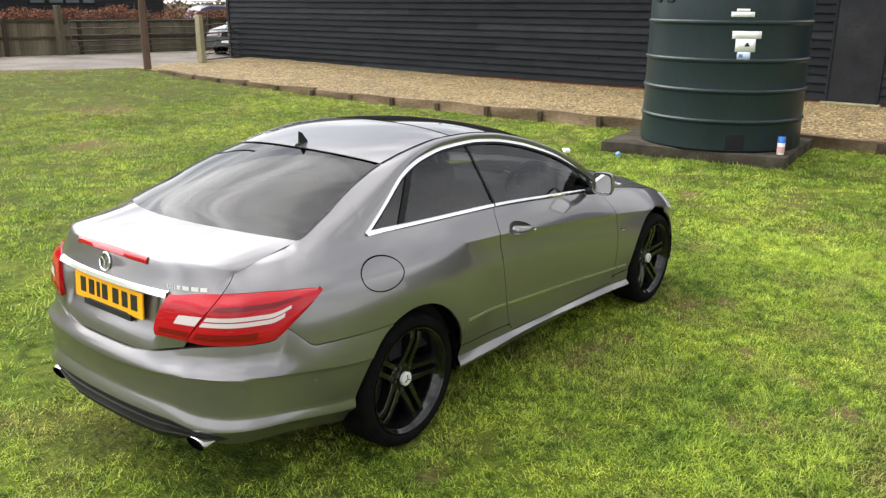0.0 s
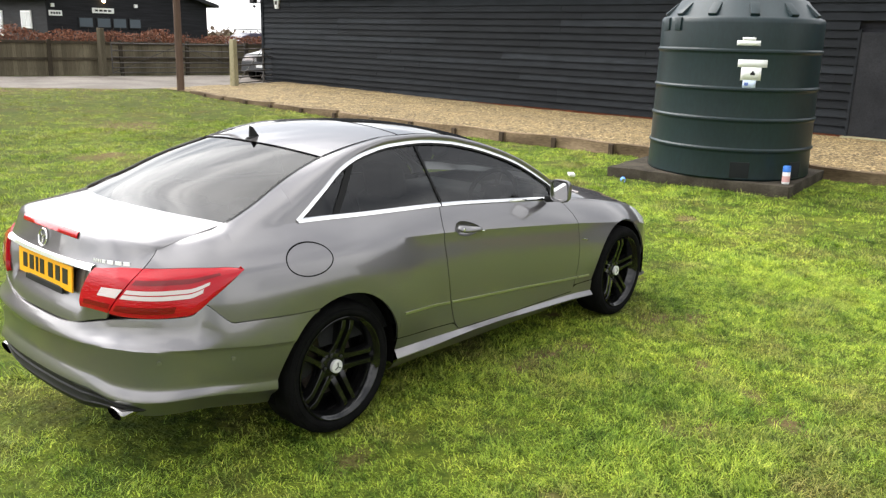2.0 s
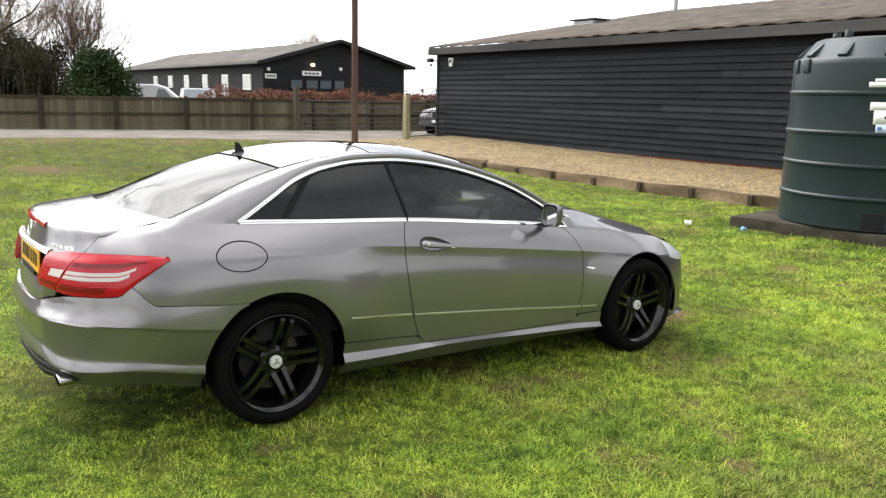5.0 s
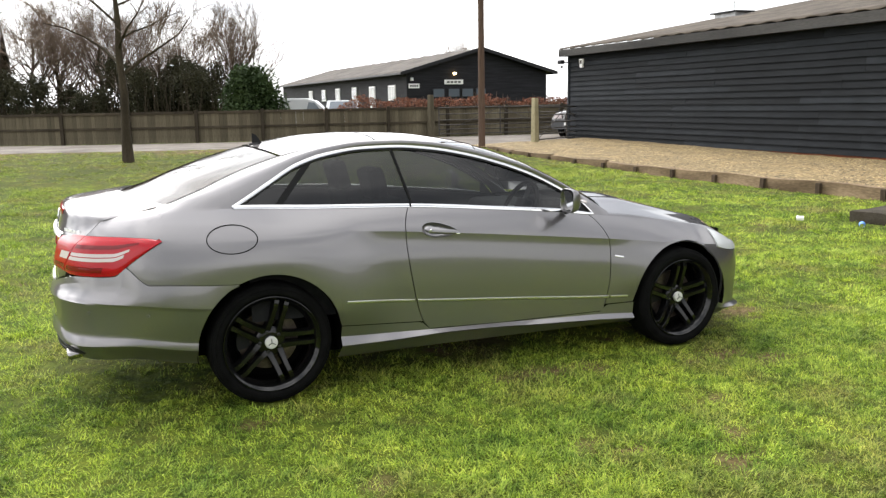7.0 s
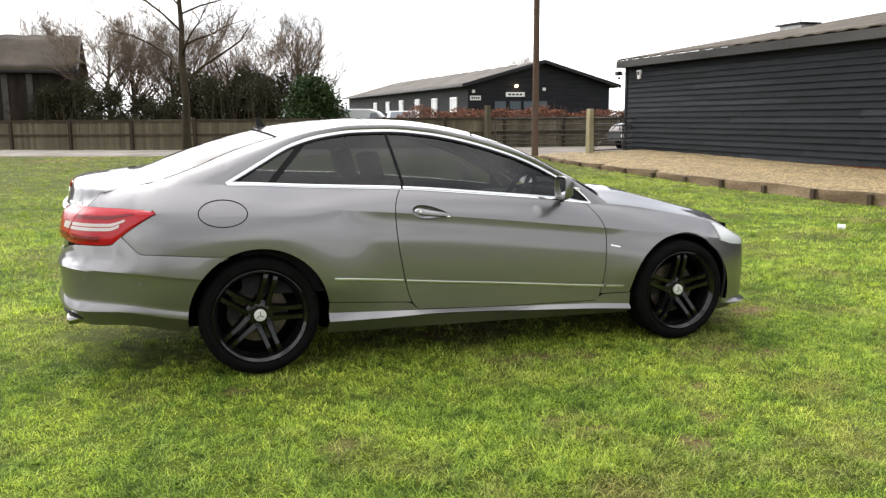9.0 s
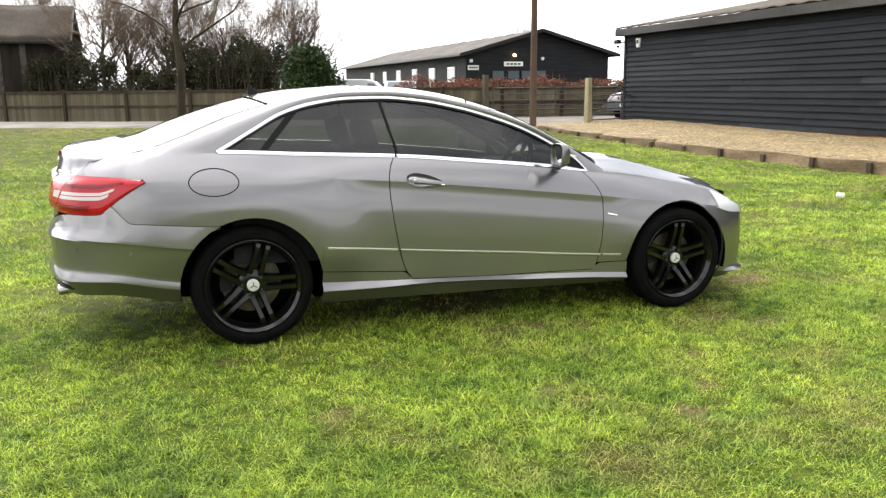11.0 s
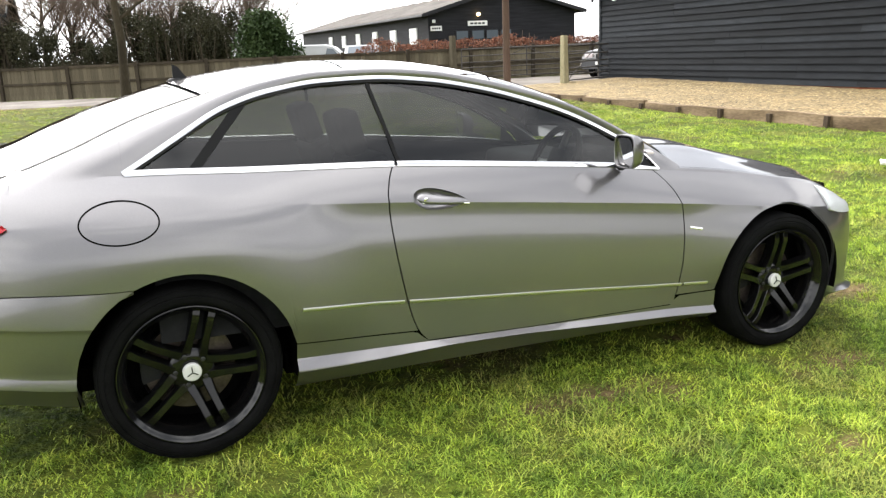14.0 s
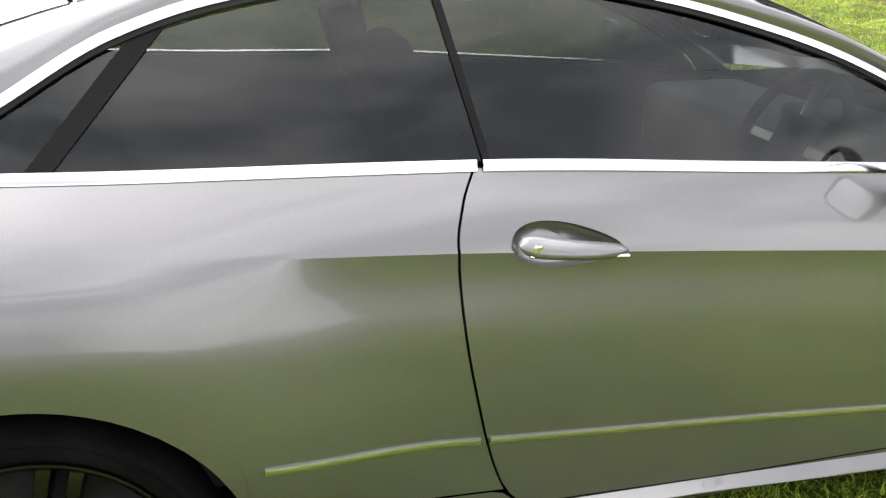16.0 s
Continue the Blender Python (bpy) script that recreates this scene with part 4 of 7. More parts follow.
# side skirt with its bright upper edge
z_ledge = curve([(0.38, 0.330), (0.44, 0.327), (0.9, 0.311), (1.5, 0.296), (2.1, 0.281), (2.36, 0.266)])
h_ledge = curve([(0.38, 0.048), (0.7, 0.036), (1.1, 0.016), (1.3, 0.015), (1.7, 0.024), (2.36, 0.031)])


def skirt_rows():
    """Upright band, then a ledge that stands out and catches the light, then the undercut."""
    rows = []
    for f, out in (("top", 0.0), ("hi", 0.0), (0.0, 0.0), (0.25, 0.007), (0.6, 0.018), (0.9, 0.0265), (1.0, 0.0275), (1.12, 0.024), (1.5, 0.004), (2.2, -0.012), ("foot", -0.03)):
        row = []
        for i in range(81):
            x = 0.378 + (2.368 - 0.378) * i / 80
            led = z_ledge(x)
            top = z_sill(x) - 0.002
            if x > 0.86:
                top += (max(led + 0.002, curve_door(x) - 0.004) - top) * soft_step(0.86, 0.93, x) * (1 - soft_step(2.12, 2.16, x))
            led = min(led, top - 0.001)
            z = top if f == "top" else led + 0.004 * min(1.0, (top - led) / 0.01) if f == "hi" else 0.195 if f == "foot" else led - f * h_ledge(x)
            edge = HUB_R + math.sqrt(ARCH ** 2 - max(0.0, z - HUB_Z) ** 2)
            row.append(skin(max(x, edge - 0.002), z, out))
        rows.append(row)
    return rows


sheet("side_skirt", skirt_rows(), MAT["paint"], car, thick=0.0, smooth=14)
# thin bright moulding on flank, door and wing
for a, b, n in ((0.402, 0.822, 14), (0.842, 2.172, 40), (2.186, 2.315, 8)):
    ribbon("side_moulding", [(a + (b - a) * k / n, z_trim(a + (b - a) * k / n)) for k in range(n + 1)], skin, 0.013, 0.0, 0.006, MAT["satin"], car, "thin bright side moulding")


# ---- tail: bumper, valance, boot lid, lamps ----
def lid_foot(y):
    return 0.664 + 0.06 * soft_step(0.25, 0.53, abs(y))


def bumper_top(s):
    x, y = plan_at(s)[:2]
    if x > -0.74:
        return quarter_low(x) - 0.003
    if x > -0.88:
        return lamp_low_side(max(x, -0.86)) - 0.005
    return lid_foot(y) - 0.007 + 0.022 * soft_step(0.50, 0.62, y)


def along(points):
    """A height line round the tail, keyed by (x, y) of the plan."""
    return curve(sorted((s_of_y(y) if x is None else s_of_x(x), z) for x, y, z in points))


waist = along([(None, 0.0, 0.590), (None, 0.35, 0.603), (None, 0.60, 0.622), (-0.75, 0, 0.612), (-0.39, 0, 0.574), (-0.15, 0, 0.55)])
lip_hi = along([(None, 0.0, 0.475), (None, 0.40, 0.474), (None, 0.56, 0.448), (None, 0.66, 0.440), (-0.76, 0, 0.438), (-0.40, 0, 0.389), (-0.2, 0, 0.365)])
lip_lo = along([(None, 0.0, 0.412), (None, 0.40, 0.412), (None, 0.56, 0.390), (None, 0.64, 0.388), (-0.76, 0, 0.394), (-0.40, 0, 0.341), (-0.2, 0, 0.315)])


def bumper_rows():
    n = 80
    rows = []
    for kind, q, out in (("lo", -0.085, -0.05), ("lo", -0.04, -0.018), ("lo", -0.008, 0.012), ("lo", 0.004, 0.021), ("lip", 0.4, 0.018), ("lip", 0.85, 0.006), ("lip", 1.0, 0.003),
                         ("hol", 0.12, 0.002), ("hol", 0.4, 0.003), ("hol", 0.7, 0.007), ("hol", 0.88, 0.0105), ("hol", 0.96, 0.0135), ("hol", 1.0, 0.0185), ("up", 0.04, 0.0185), ("up", 0.15, 0.0175), ("up", 0.3, 0.0158), ("up", 0.5, 0.013), ("up", 0.75, 0.009), ("up", 1.0, 0.004), ("in", 1.0, -0.075)):
        row = []
        for k in range(n + 1):
            s, z = s_of_x(-0.38) * k / n, 0.5
            for _ in range(6):
                hi, lo, mid, top = lip_hi(s), lip_lo(s), waist(s), bumper_top(s)
                mid = min(mid, top - 0.01)
                if kind == "lo":
                    z = lo + q
                elif kind == "lip":
                    z = lo + (hi - lo) * q
                elif kind == "hol":
                    z = hi + (mid - hi) * q
                else:
                    z = mid + (top - mid) * q
                dx = ARCH ** 2 - (z - HUB_Z) ** 2
                x_end = HUB_R - math.sqrt(max(dx, 0.0))
                s = s_of_x(min(x_end, -0.165)) * k / n
            x = plan_at(s)[0]
            o = out * (0.2 + 0.8 * soft_step(-0.17, -0.38, x)) if out > 0 else out
            if kind == "in":
                o = -0.075 if x < -0.74 else -0.02
                z += 0.010 if x < -0.74 else 0.0
            row.append(skin_s(s, z, o))
        rows.append(row)
    full = [[Vector((p.x, -p.y, p.z)) for p in reversed(r)][:-1] + r for r in rows]
    return full[:12] + [[p.lerp(q, 1 - soft_step(-0.95, -0.80, p.x)) for p, q in zip(r, soft_chain(r, 40))] for r in full[12:]]


sheet("rear_bumper", bumper_rows(), MAT["paint"], car, both=False, smooth=24)


def valance_rows():
    s_end = s_of_x(-0.80)
    rows = []
    for q, d0 in ((0.0, 0.0), (0.25, 0.008), (0.3, 0.002), (0.55, 0.010), (0.6, 0.006), (0.85, 0.025), (1.0, 0.06), (1.02, 0.25)):
        r = []
        for k in range(51):
            s = s_end * k / 50
            x, y, nx, ny = plan_at(s)
            top = lip_lo(s) - 0.008
            low = 0.275 + 0.045 * soft_step(0.30, 0.58, y)
            d = d0 + 0.05 * soft_step(0.60, 0.78, y)
            r.append(Vector((x - nx * (d + 0.020), -(y - ny * (d + 0.020)), top + (low - top) * q)))
        rows.append([Vector((p.x, -p.y, p.z)) for p in reversed(r)][:-1] + r)
    return rows


sheet("rear_valance", valance_rows(), MAT["plastic"], car, "black lower rear valance", both=False, smooth=50)
for side in (-1, 1):
    bm = lathe_bm([(0.036, 0.0), (0.040, 0.004), (0.042, 0.012), (0.042, 0.11), (0.034, 0.11), (0.034, 0.02)], 28, False)
    bmesh.ops.scale(bm, vec=(0.85, 1.75, 1), verts=bm.verts[:])
    ob = part("exhaust_tip", bm, MAT["exhaust_steel"], car, "oval chrome exhaust tip", smooth=40)
    ob.matrix_local = pose(-1.004, side * 0.535, 0.318, 0, 80, 0) @ Matrix.Scale(0.88, 4)
    ob = part("exhaust_bore", lathe_bm([(0.033, 0.0), (0.033, 0.004)], 24), MAT["void"], car)
    ob.matrix_local = pose(-0.985, side * 0.535, 0.316, 0, 80, 0) @ Matrix.Scale(0.88, 4) @ Matrix.Diagonal((0.85, 1.75, 1, 1))


# boot lid: top from the rear window to the lip, then the tail panel down to the bumper
def tail_at(s, z):
    """The tail panel between the lamps, with the plate recess; s runs from the middle to either side."""
    y = abs(plan_at(abs(s))[1])
    sink = 0.008 * (1 - soft_step(0.33, 0.5, y))
    dish = 0.034 * (1 - soft_step(0.325, 0.38, y)) * soft_step(0.675, 0.800, z) * (1 - soft_step(0.903, 0.914, z))
    p = skin_s(abs(s), z, -sink - dish)
    return Vector((p.x, p.y if s < 0 else -p.y, p.z))


def tail_point(y, z):
    return tail_at(math.copysign(s_of_y(abs(y)), y), z)


def lid_rows():
    rows = []
    n = 64
    us = [-1 + 2 * i / n for i in range(n + 1)]
    s_top = split_s(1.06) - 0.003
    lip = []
    for u in us:
        p = tail_at(u * s_top, 1.06)
        lip.append(Vector((p.x + 0.006, p.y, z_belt(p.x) - 0.002 + 0.074 * (1 - abs(u) ** 2.4))))
    w0, w1, x1 = 0.612, abs(lip[0].y), lip[0].x
    for k in range(15):                       # deck
        t = k / 14
        row = []
        w_edge = e_y(-0.495 + (x1 + 0.495) * t) - 0.003
        for u, q in zip(us, lip):
            f = 1 - abs(u) ** 2.2
            a = Vector((-0.497 - 0.186 * (1 - u * u), u * w0, 1.082 + 0.034 * f))
            p = a.lerp(q, t)
            p.y += u * (w_edge - (w0 + (w1 - w0) * t))
            row.append(p)
        rows.append(row)
    for z in (1.052, 1.045, 1.03, 1.01, 0.98, 0.95, 0.935, 0.926, 0.918, 0.912, 0.906, 0.900, 0.885, 0.86, 0.83, 0.80, 0.785, 0.775, 0.768, 0.76, 0.75, 0.742, 0.735, 0.72, 0.70):
        row = []
        for i, u in enumerate(us):
            zz = z
            if z > 0.95:
                zz = 0.95 + (z - 0.95) * (lip[i].z - 0.95) / 0.105
            elif z < 0.74:
                foot = lid_foot(plan_at(abs(u) * split_s(0.70))[1])
                zz = foot + (z - 0.70) * (0.74 - foot) / 0.04
            row.append(tail_at(u * (split_s(min(zz, 1.06)) - 0.003), zz))
        rows.append(row)
    for i in range(n + 1):                     # the trailing edge rolls over softly
        w = 1 - abs(us[i]) ** 10
        for r, p in zip(rows[9:23], soft_chain([r[i] for r in rows[9:23]], 10)):
            r[i] = r[i].lerp(p, w)
    return rows


LID = lid_rows()
sheet("boot_lid", LID, MAT["paint"], car, both=False, smooth=32)


def lid_point(y, z):
    """The place on the lid's rear face at a height."""
    line = []
    for row in LID[12:]:
        i = min(max(int(np.searchsorted([p.y for p in row], y)), 1), len(row) - 1)
        a, b = row[i - 1], row[i]
        line.append(a.lerp(b, (y - a.y) / ((b.y - a.y) or 1.0)))
    for a, b in zip(line, line[1:]):
        if b.z <= z <= a.z:
            return b.lerp(a, (z - b.z) / ((a.z - b.z) or 1.0))
    return line[0]

def lamp_rows(a, b, t0, t1, lift, n=26, m=8):
    """a and b give the ends as functions of height; t0 and t1 the lower and upper edge along the way."""
    rows = []
    for k in range(m + 1):
        row = []
        for j in range(n + 1):
            u = j / n
            t = t0(u) + (t1(u) - t0(u)) * k / m
            z, s = 0.85, 0.0
            for _ in range(6):
                s = a(z) + (b(z) - a(z)) * u
                z = lamp_low(s) + (lamp_high(s) - lamp_low(s)) * t
            edge = 0.006 * (1 - min(1.0, 8 * min(t, 1 - t)))
            row.append(skin_s(s, z, lift - edge))
        rows.append(row)
    return rows


def level(v):
    return lambda u: v


tip_end = lambda z: s_tip
in_end = lambda z: s_of_y(_y_in(z))
for name, a, b in (("tail_lamp_inner", in_end, lambda z: split_s(z) - 0.003), ("tail_lamp", lambda z: split_s(z) + 0.003, tip_end)):
    outer = name == "tail_lamp"
    lamps = sheet(name, lamp_rows(a, b, level(0.0), level(1.0), 0.012, 40, 14), MAT["red_lens"], car, "glossy red tail lamp lens", 0.02)
    for lamp, other in zip(lamps, (0, 1)):
        bands = [("reverse_lens", level(0.385), level(0.475), MAT["clear_lens"], "silver clear lens strip", 0.02, 0.66),
                 ("reverse_lens", level(0.50), level(0.585), MAT["clear_lens"], "silver clear lens strip", 0.02, 0.70),
                 ("lens_band", level(0.10), level(0.24), MAT["dark_red"], "darker ribbed red band", 0.03, 0.50),
                 ("lens_band", level(0.70), level(0.80), MAT["dark_red"], "darker ribbed red band", 0.03, 0.78)] if outer else [
                 ("reverse_lens", level(0.385), level(0.585), MAT["clear_lens"], "silver clear lens strip", 0.46, 0.98),
                 ("lens_band", level(0.12), level(0.24), MAT["dark_red"], "darker ribbed red band", 0.15, 0.95)]
        for bn, t0, t1, mat, lab, u0, u1 in bands:
            rows = lamp_rows(lambda z: a(z) + (b(z) - a(z)) * u0, lambda z: a(z) + (b(z) - a(z)) * u1, t0, t1, 0.0142, 24, 3)
            if other:
                rows = [[Vector((p.x, -p.y, p.z)) for p in r] for r in rows]
            for ob in sheet(bn, rows, mat, lamp, lab, 0.0, False):
                pass


# plate, bright bar, brake strip and the round badge
def tail_ribbon(name, y0, y1, z, h, lift, mat, label="", n=24, point=tail_point, dz=0.0):
    rows = []
    for q in (-0.5, -0.35, 0.35, 0.5):
        rows.append([point(y0 + (y1 - y0) * k / n, z + q * h + dz * (1 - (2 * k / n - 1) ** 2)) + Vector((-lift if abs(q) < 0.4 else -lift * 0.3, 0, 0)) for k in range(n + 1)])
    return sheet(name, rows, mat, car, label, 0.004, False, 60)


MAT["bar_bright"] = plain("brushed_bright_bar", (0.86, 0.86, 0.85), 0.38, 0.9)
tail_ribbon("plate_bar", -0.415, 0.415, 0.921, 0.026, 0.018, MAT["bar_bright"], "bright chrome bar over the plate")
tail_ribbon("high_brake_lamp", -0.258, 0.258, 1.036, 0.030, 0.007, MAT["red_lens"], "narrow red brake light strip", point=lambda y, z: lid_point(y, z - 0.10 * y * y) + Vector((0, 0, 0.002)))
plate = part("number_plate", box_bm(0.008, 0.515, 0.113, (0, 0, 0), 0.003), MAT["plate_yellow"], car, "yellow number plate with dark blank bars")
plate.matrix_local = pose(tail_point(0, 0.843).x - 0.012, -0.005, 0.843, 0, 3, 0)
for y0, w in ((0.190, 0.055), (0.124, 0.055), (0.070, 0.03), (0.020, 0.055), (-0.062, 0.06), (-0.130, 0.055), (-0.198, 0.062)):
    ob = part("plate_bar_mark", box_bm(0.003, w * 0.72, 0.066, (-0.005, y0, 0.006)), MAT["plate_ink"], plate, "plain dark bar")
ob = part("plate_bar_mark", box_bm(0.003, 0.30, 0.005, (-0.005, 0, -0.051)), MAT["plate_ink"], plate, "plain dark bar")
holder = part("plate_holder", box_bm(0.01, 0.36, 0.026, (0, 0, 0), 0.003), MAT["plastic"], car)
holder.matrix_local = pose(tail_point(0, 0.778).x - 0.010, -0.005, 0.778, 0, 3, 0)


def ring_bm(r, tube, n=32, m=8):
    bm = bmesh.new()
    rings = []
    for i in range(n):
        a = 2 * math.pi * i / n
        rings.append([bm.verts.new(((r + tube * math.cos(2 * math.pi * j / m)) * math.cos(a), (r + tube * math.cos(2 * math.pi * j / m)) * math.sin(a), tube * math.sin(2 * math.pi * j / m))) for j in range(m)])
    for i in range(n):
        for j in range(m):
            bm.faces.new((rings[i][j], rings[(i + 1) % n][j], rings[(i + 1) % n][(j + 1) % m], rings[i][(j + 1) % m]))
    return bm


badge = part("round_badge", ring_bm(0.037, 0.0045), MAT["chrome"], car, "round chrome badge", smooth=60)
badge.matrix_local = pose(lid_point(0, 0.982).x - 0.006, 0.012, 0.982, 0, -78, 0)
for a in (90, 210, 330):
    ob = part("badge_bar", box_bm(0.036, 0.007, 0.004, (0.018, 0, 0), 0.001), MAT["chrome"], badge)
    ob.matrix_local = Matrix.Rotation(radians(a + 90), 4, "Z")
for y, w in ((-0.385, 0.006), (-0.396, 0.006), (-0.407, 0.006), (-0.418, 0.006), (-0.434, 0.018), (-0.464, 0.030), (-0.500, 0.030), (-0.533, 0.028)):
    p = lid_point(y, 0.950)
    q = lid_point(y - 0.01, 0.950)
    ob = part("badge_mark", box_bm(0.003, w, 0.016, (0, 0, 0), 0.001), MAT["bar_bright"], car, "small plain bright badge bar")
    ob.matrix_local = pose(p.x - 0.002, p.y, p.z, 0, 8, math.degrees(math.atan2(q.x - p.x, p.y - q.y)))


# ---- nose ----
curve_head = curve([(3.05, 0.672), (3.095, 0.655), (3.2, 0.628), (3.34, 0.612), (3.57, 0.60)])


def nose_rows():
    rows = []
    n = 50
    for zz in (0.165, 0.185, 0.20, 0.215, 0.232, 0.245, 0.27, 0.32, 0.38, 0.44, 0.50, 0.55, 0.59, 1.0):
        row = []
        for k in range(n + 1):
            s, z = PLAN_LEN, zz
            for _ in range(4):
                x = plan_at(s)[0]
                top = min(curve_head(x), z_belt(x)) - 0.004
                z = min(zz, top)
                xa = HUB_F + math.sqrt(max(0.0, ARCH ** 2 - (z - HUB_Z) ** 2))
                sa = s_of_x(xa)
                s = sa + (PLAN_LEN - sa) * k / n
            lip = 0.050 * math.exp(-((z - 0.212) / 0.018) ** 2) + 0.008
            row.append(skin_s(s, z, lip * soft_step(3.08, 3.30, plan_at(s)[0])))
        rows.append(row)
    return [[Vector((p.x, -p.y, p.z)) for p in r] + list(reversed(r))[1:] for r in rows]


sheet("front_bumper", nose_rows(), MAT["paint"], car, both=False, smooth=35)


def headlamp_rows(lift=0.010):
    a, b = s_of_x(3.085), float(np.interp(3.50, _xs, _ss))
    rows = []
    for k in range(9):
        row = []
        for j in range(21):
            s = a + (b - a) * j / 20
            x = plan_at(s)[0]
            lo, hi = curve_head(x), z_belt(x) - 0.003 - 0.02 * (j / 20) ** 2
            row.append(skin_s(s, lo + (hi - lo) * k / 8, lift))
        rows.append(row)
    return rows


sheet("headlamp", headlamp_rows(), MAT["headlamp"], car, "clear silvery headlamp", 0.015)


def bonnet_rows():
    rows = []
    n = 32
    edge_y = curve([(2.12, 0.665), (2.5, 0.675), (2.9, 0.665), (3.15, 0.625), (3.3, 0.55)])
    edge_z = lambda x: z_belt(x) + 0.012
    mid = curve([(2.30, 0.995), (2.55, 0.985), (2.8, 0.930), (3.1, 0.856), (3.35, 0.79), (3.50, 0.72), (3.57, 0.66)])
    for k in range(31):
        x0 = 2.13 + (3.30 - 2.13) * k / 30
        b = 0.20
        w = edge_y(x0)
        row = []
        for i in range(n + 1):
            t = -1 + 2 * i / n
            f = 1 - abs(t) ** 2.0
            dome = 0.010 * math.exp(-((abs(t) - 0.55) / 0.10) ** 2)
            row.append(Vector((x0 + b * (1 - t * t), t * w, edge_z(x0) + (mid(x0 + b) - edge_z(x0)) * f + dome)))
        rows.append(row)
    return rows


sheet("bonnet", bonnet_rows(), MAT["paint"], car, both=False, smooth=40)
sheet("bonnet_seam", [[p + Vector((dx, 0, 0.003)) for p in bonnet_rows()[0]] for dx in (-0.006, 0.004)], MAT["void"], car, "", 0.0, False)


def wing_top_rows():
    rows = []
    edge_y = curve([(2.12, 0.665), (2.5, 0.675), (2.9, 0.665), (3.15, 0.625), (3.3, 0.55)])
    for k in range(6):
        t = k / 5
        row = []
        for j in range(41):
            x = 2.10 + (3.32 - 2.10) * j / 40
            a = skin(x, z_belt(x))
            b = Vector((min(x, 3.3), -edge_y(min(x, 3.3)) - 0.004, z_belt(x) + 0.012))
            p = a.lerp(b, t)
            row.append(p + Vector((0, 0, 0.006 * math.sin(math.pi * t))))
        rows.append(row)
    return rows


sheet("wing_top", wing_top_rows(), MAT["paint"], car, smooth=40)
seam_y = curve([(2.12, 0.665), (2.5, 0.675), (2.9, 0.665), (3.15, 0.625), (3.3, 0.55)])
sheet("bonnet_seam", [[Vector((x, -seam_y(x) + dy, z_belt(x) + 0.0165)) for x in [2.13 + 1.13 * k / 40 for k in range(41)]] for dy in (-0.010, 0.003)], MAT["void"], car, "", 0.0)
grille = part("grille", box_bm(0.05, 0.72, 0.12, (3.535, 0, 0.585), 0.02), MAT["plastic"], car)

# ---- roof, glass and bright window surround ----
sheet("roof_panel", [canopy_row(0.147 + (0.70 - 0.147) * k / 12) for k in range(13)], MAT["paint"], car, thick=0.003, both=False, smooth=60)
sheet("roof_glass", [canopy_row(0.706 + (1.345 - 0.706) * k / 12, sink=-0.001) for k in range(13)], MAT["roof_glass"], car, "dark glass roof panel", both=False, smooth=60)
rear_rows = [canopy_row(-0.490 + (0.140 + 0.490) * k / 20, sink=0.003) for k in range(21)]
sheet("rear_window", rear_rows, MAT["rear_glass"], car, "dark tinted rear window", 0.0, False, 60)
sheet("windscreen", [canopy_row(1.352 + (2.20 - 1.352) * k / 16, sink=0.003) for k in range(17)], MAT["screen_glass"], car, "windscreen glass", 0.0, False, 60)
# scuttle under the windscreen
scuttle = part("scuttle", grid_bm([[Vector((p.x + 0.03 * k - 0.03, p.y * 0.70, p.z - 0.11 - 0.012 * k)) for p in canopy_row(2.19)] for k in range(4)]), MAT["plastic"], car)

quarter_bar = lambda z: 0.094 + (z - 1.055) * 0.90
b_bar = lambda z: 0.862 - (z - 1.03) * 0.235
top_in = lambda x: dlo_z(x) - 0.012
low_in = lambda x: z_belt(x) + 0.010
glass = lambda x, z, lift=0.0: house(x, z, lift - 0.010)
sheet("quarter_light", warp_rows(lambda z: -0.165, lambda z: quarter_bar(z) - 0.045, low_in, lambda x: max(top_in(x), low_in(x)), spaced(12), spaced(6), glass), MAT["side_glass"], car, "small fixed rear side glass", 0.0)
sheet("rear_side_window", warp_rows(lambda z: quarter_bar(z), lambda z: b_bar(z) - 0.009, low_in, top_in, spaced(24), spaced(12), glass), MAT["side_glass"], car, "tinted rear side window", 0.0)
sheet("door_window", warp_rows(lambda z: b_bar(z) + 0.006, lambda z: 2.0 - (z - 0.95) * 0.20, low_in, lambda x: max(top_in(x), low_in(x)), spaced(36), spaced(12), glass), MAT["side_glass"], car, "tinted door window", 0.0)
trim_surf = lambda x, z, lift=0.0: house(x, z, lift - 0.004)
sheet("quarter_bar", warp_rows(lambda z: quarter_bar(z) - 0.045, lambda z: quarter_bar(z), low_in, top_in, spaced(4), spaced(12), trim_surf), MAT["trim_black"], car, "gloss black window bar", 0.006)
sheet("door_post", warp_rows(lambda z: b_bar(z) - 0.009, lambda z: b_bar(z) + 0.006, low_in, top_in, spaced(4), spaced(12), trim_surf), MAT["trim_black"], car, "gloss black door post", 0.006)
sheet("mirror_sail", warp_rows(lambda z: 2.0 - (z - 0.95) * 0.20, lambda z: 2.13 - (z - 0.91) * 0.3, low_in, lambda x: max(top_in(x), low_in(x)), spaced(6), spaced(5), trim_surf), MAT["trim_black"], car, "black mirror triangle", 0.004)
belt_pts = lambda a, b, n: [(a + (b - a) * k / n, z_belt(a + (b - a) * k / n) + 0.004) for k in range(n + 1)]
belt_surf = lambda x, z, lift=0.0: house(x, max(z, z_belt(x) - 0.02), lift)
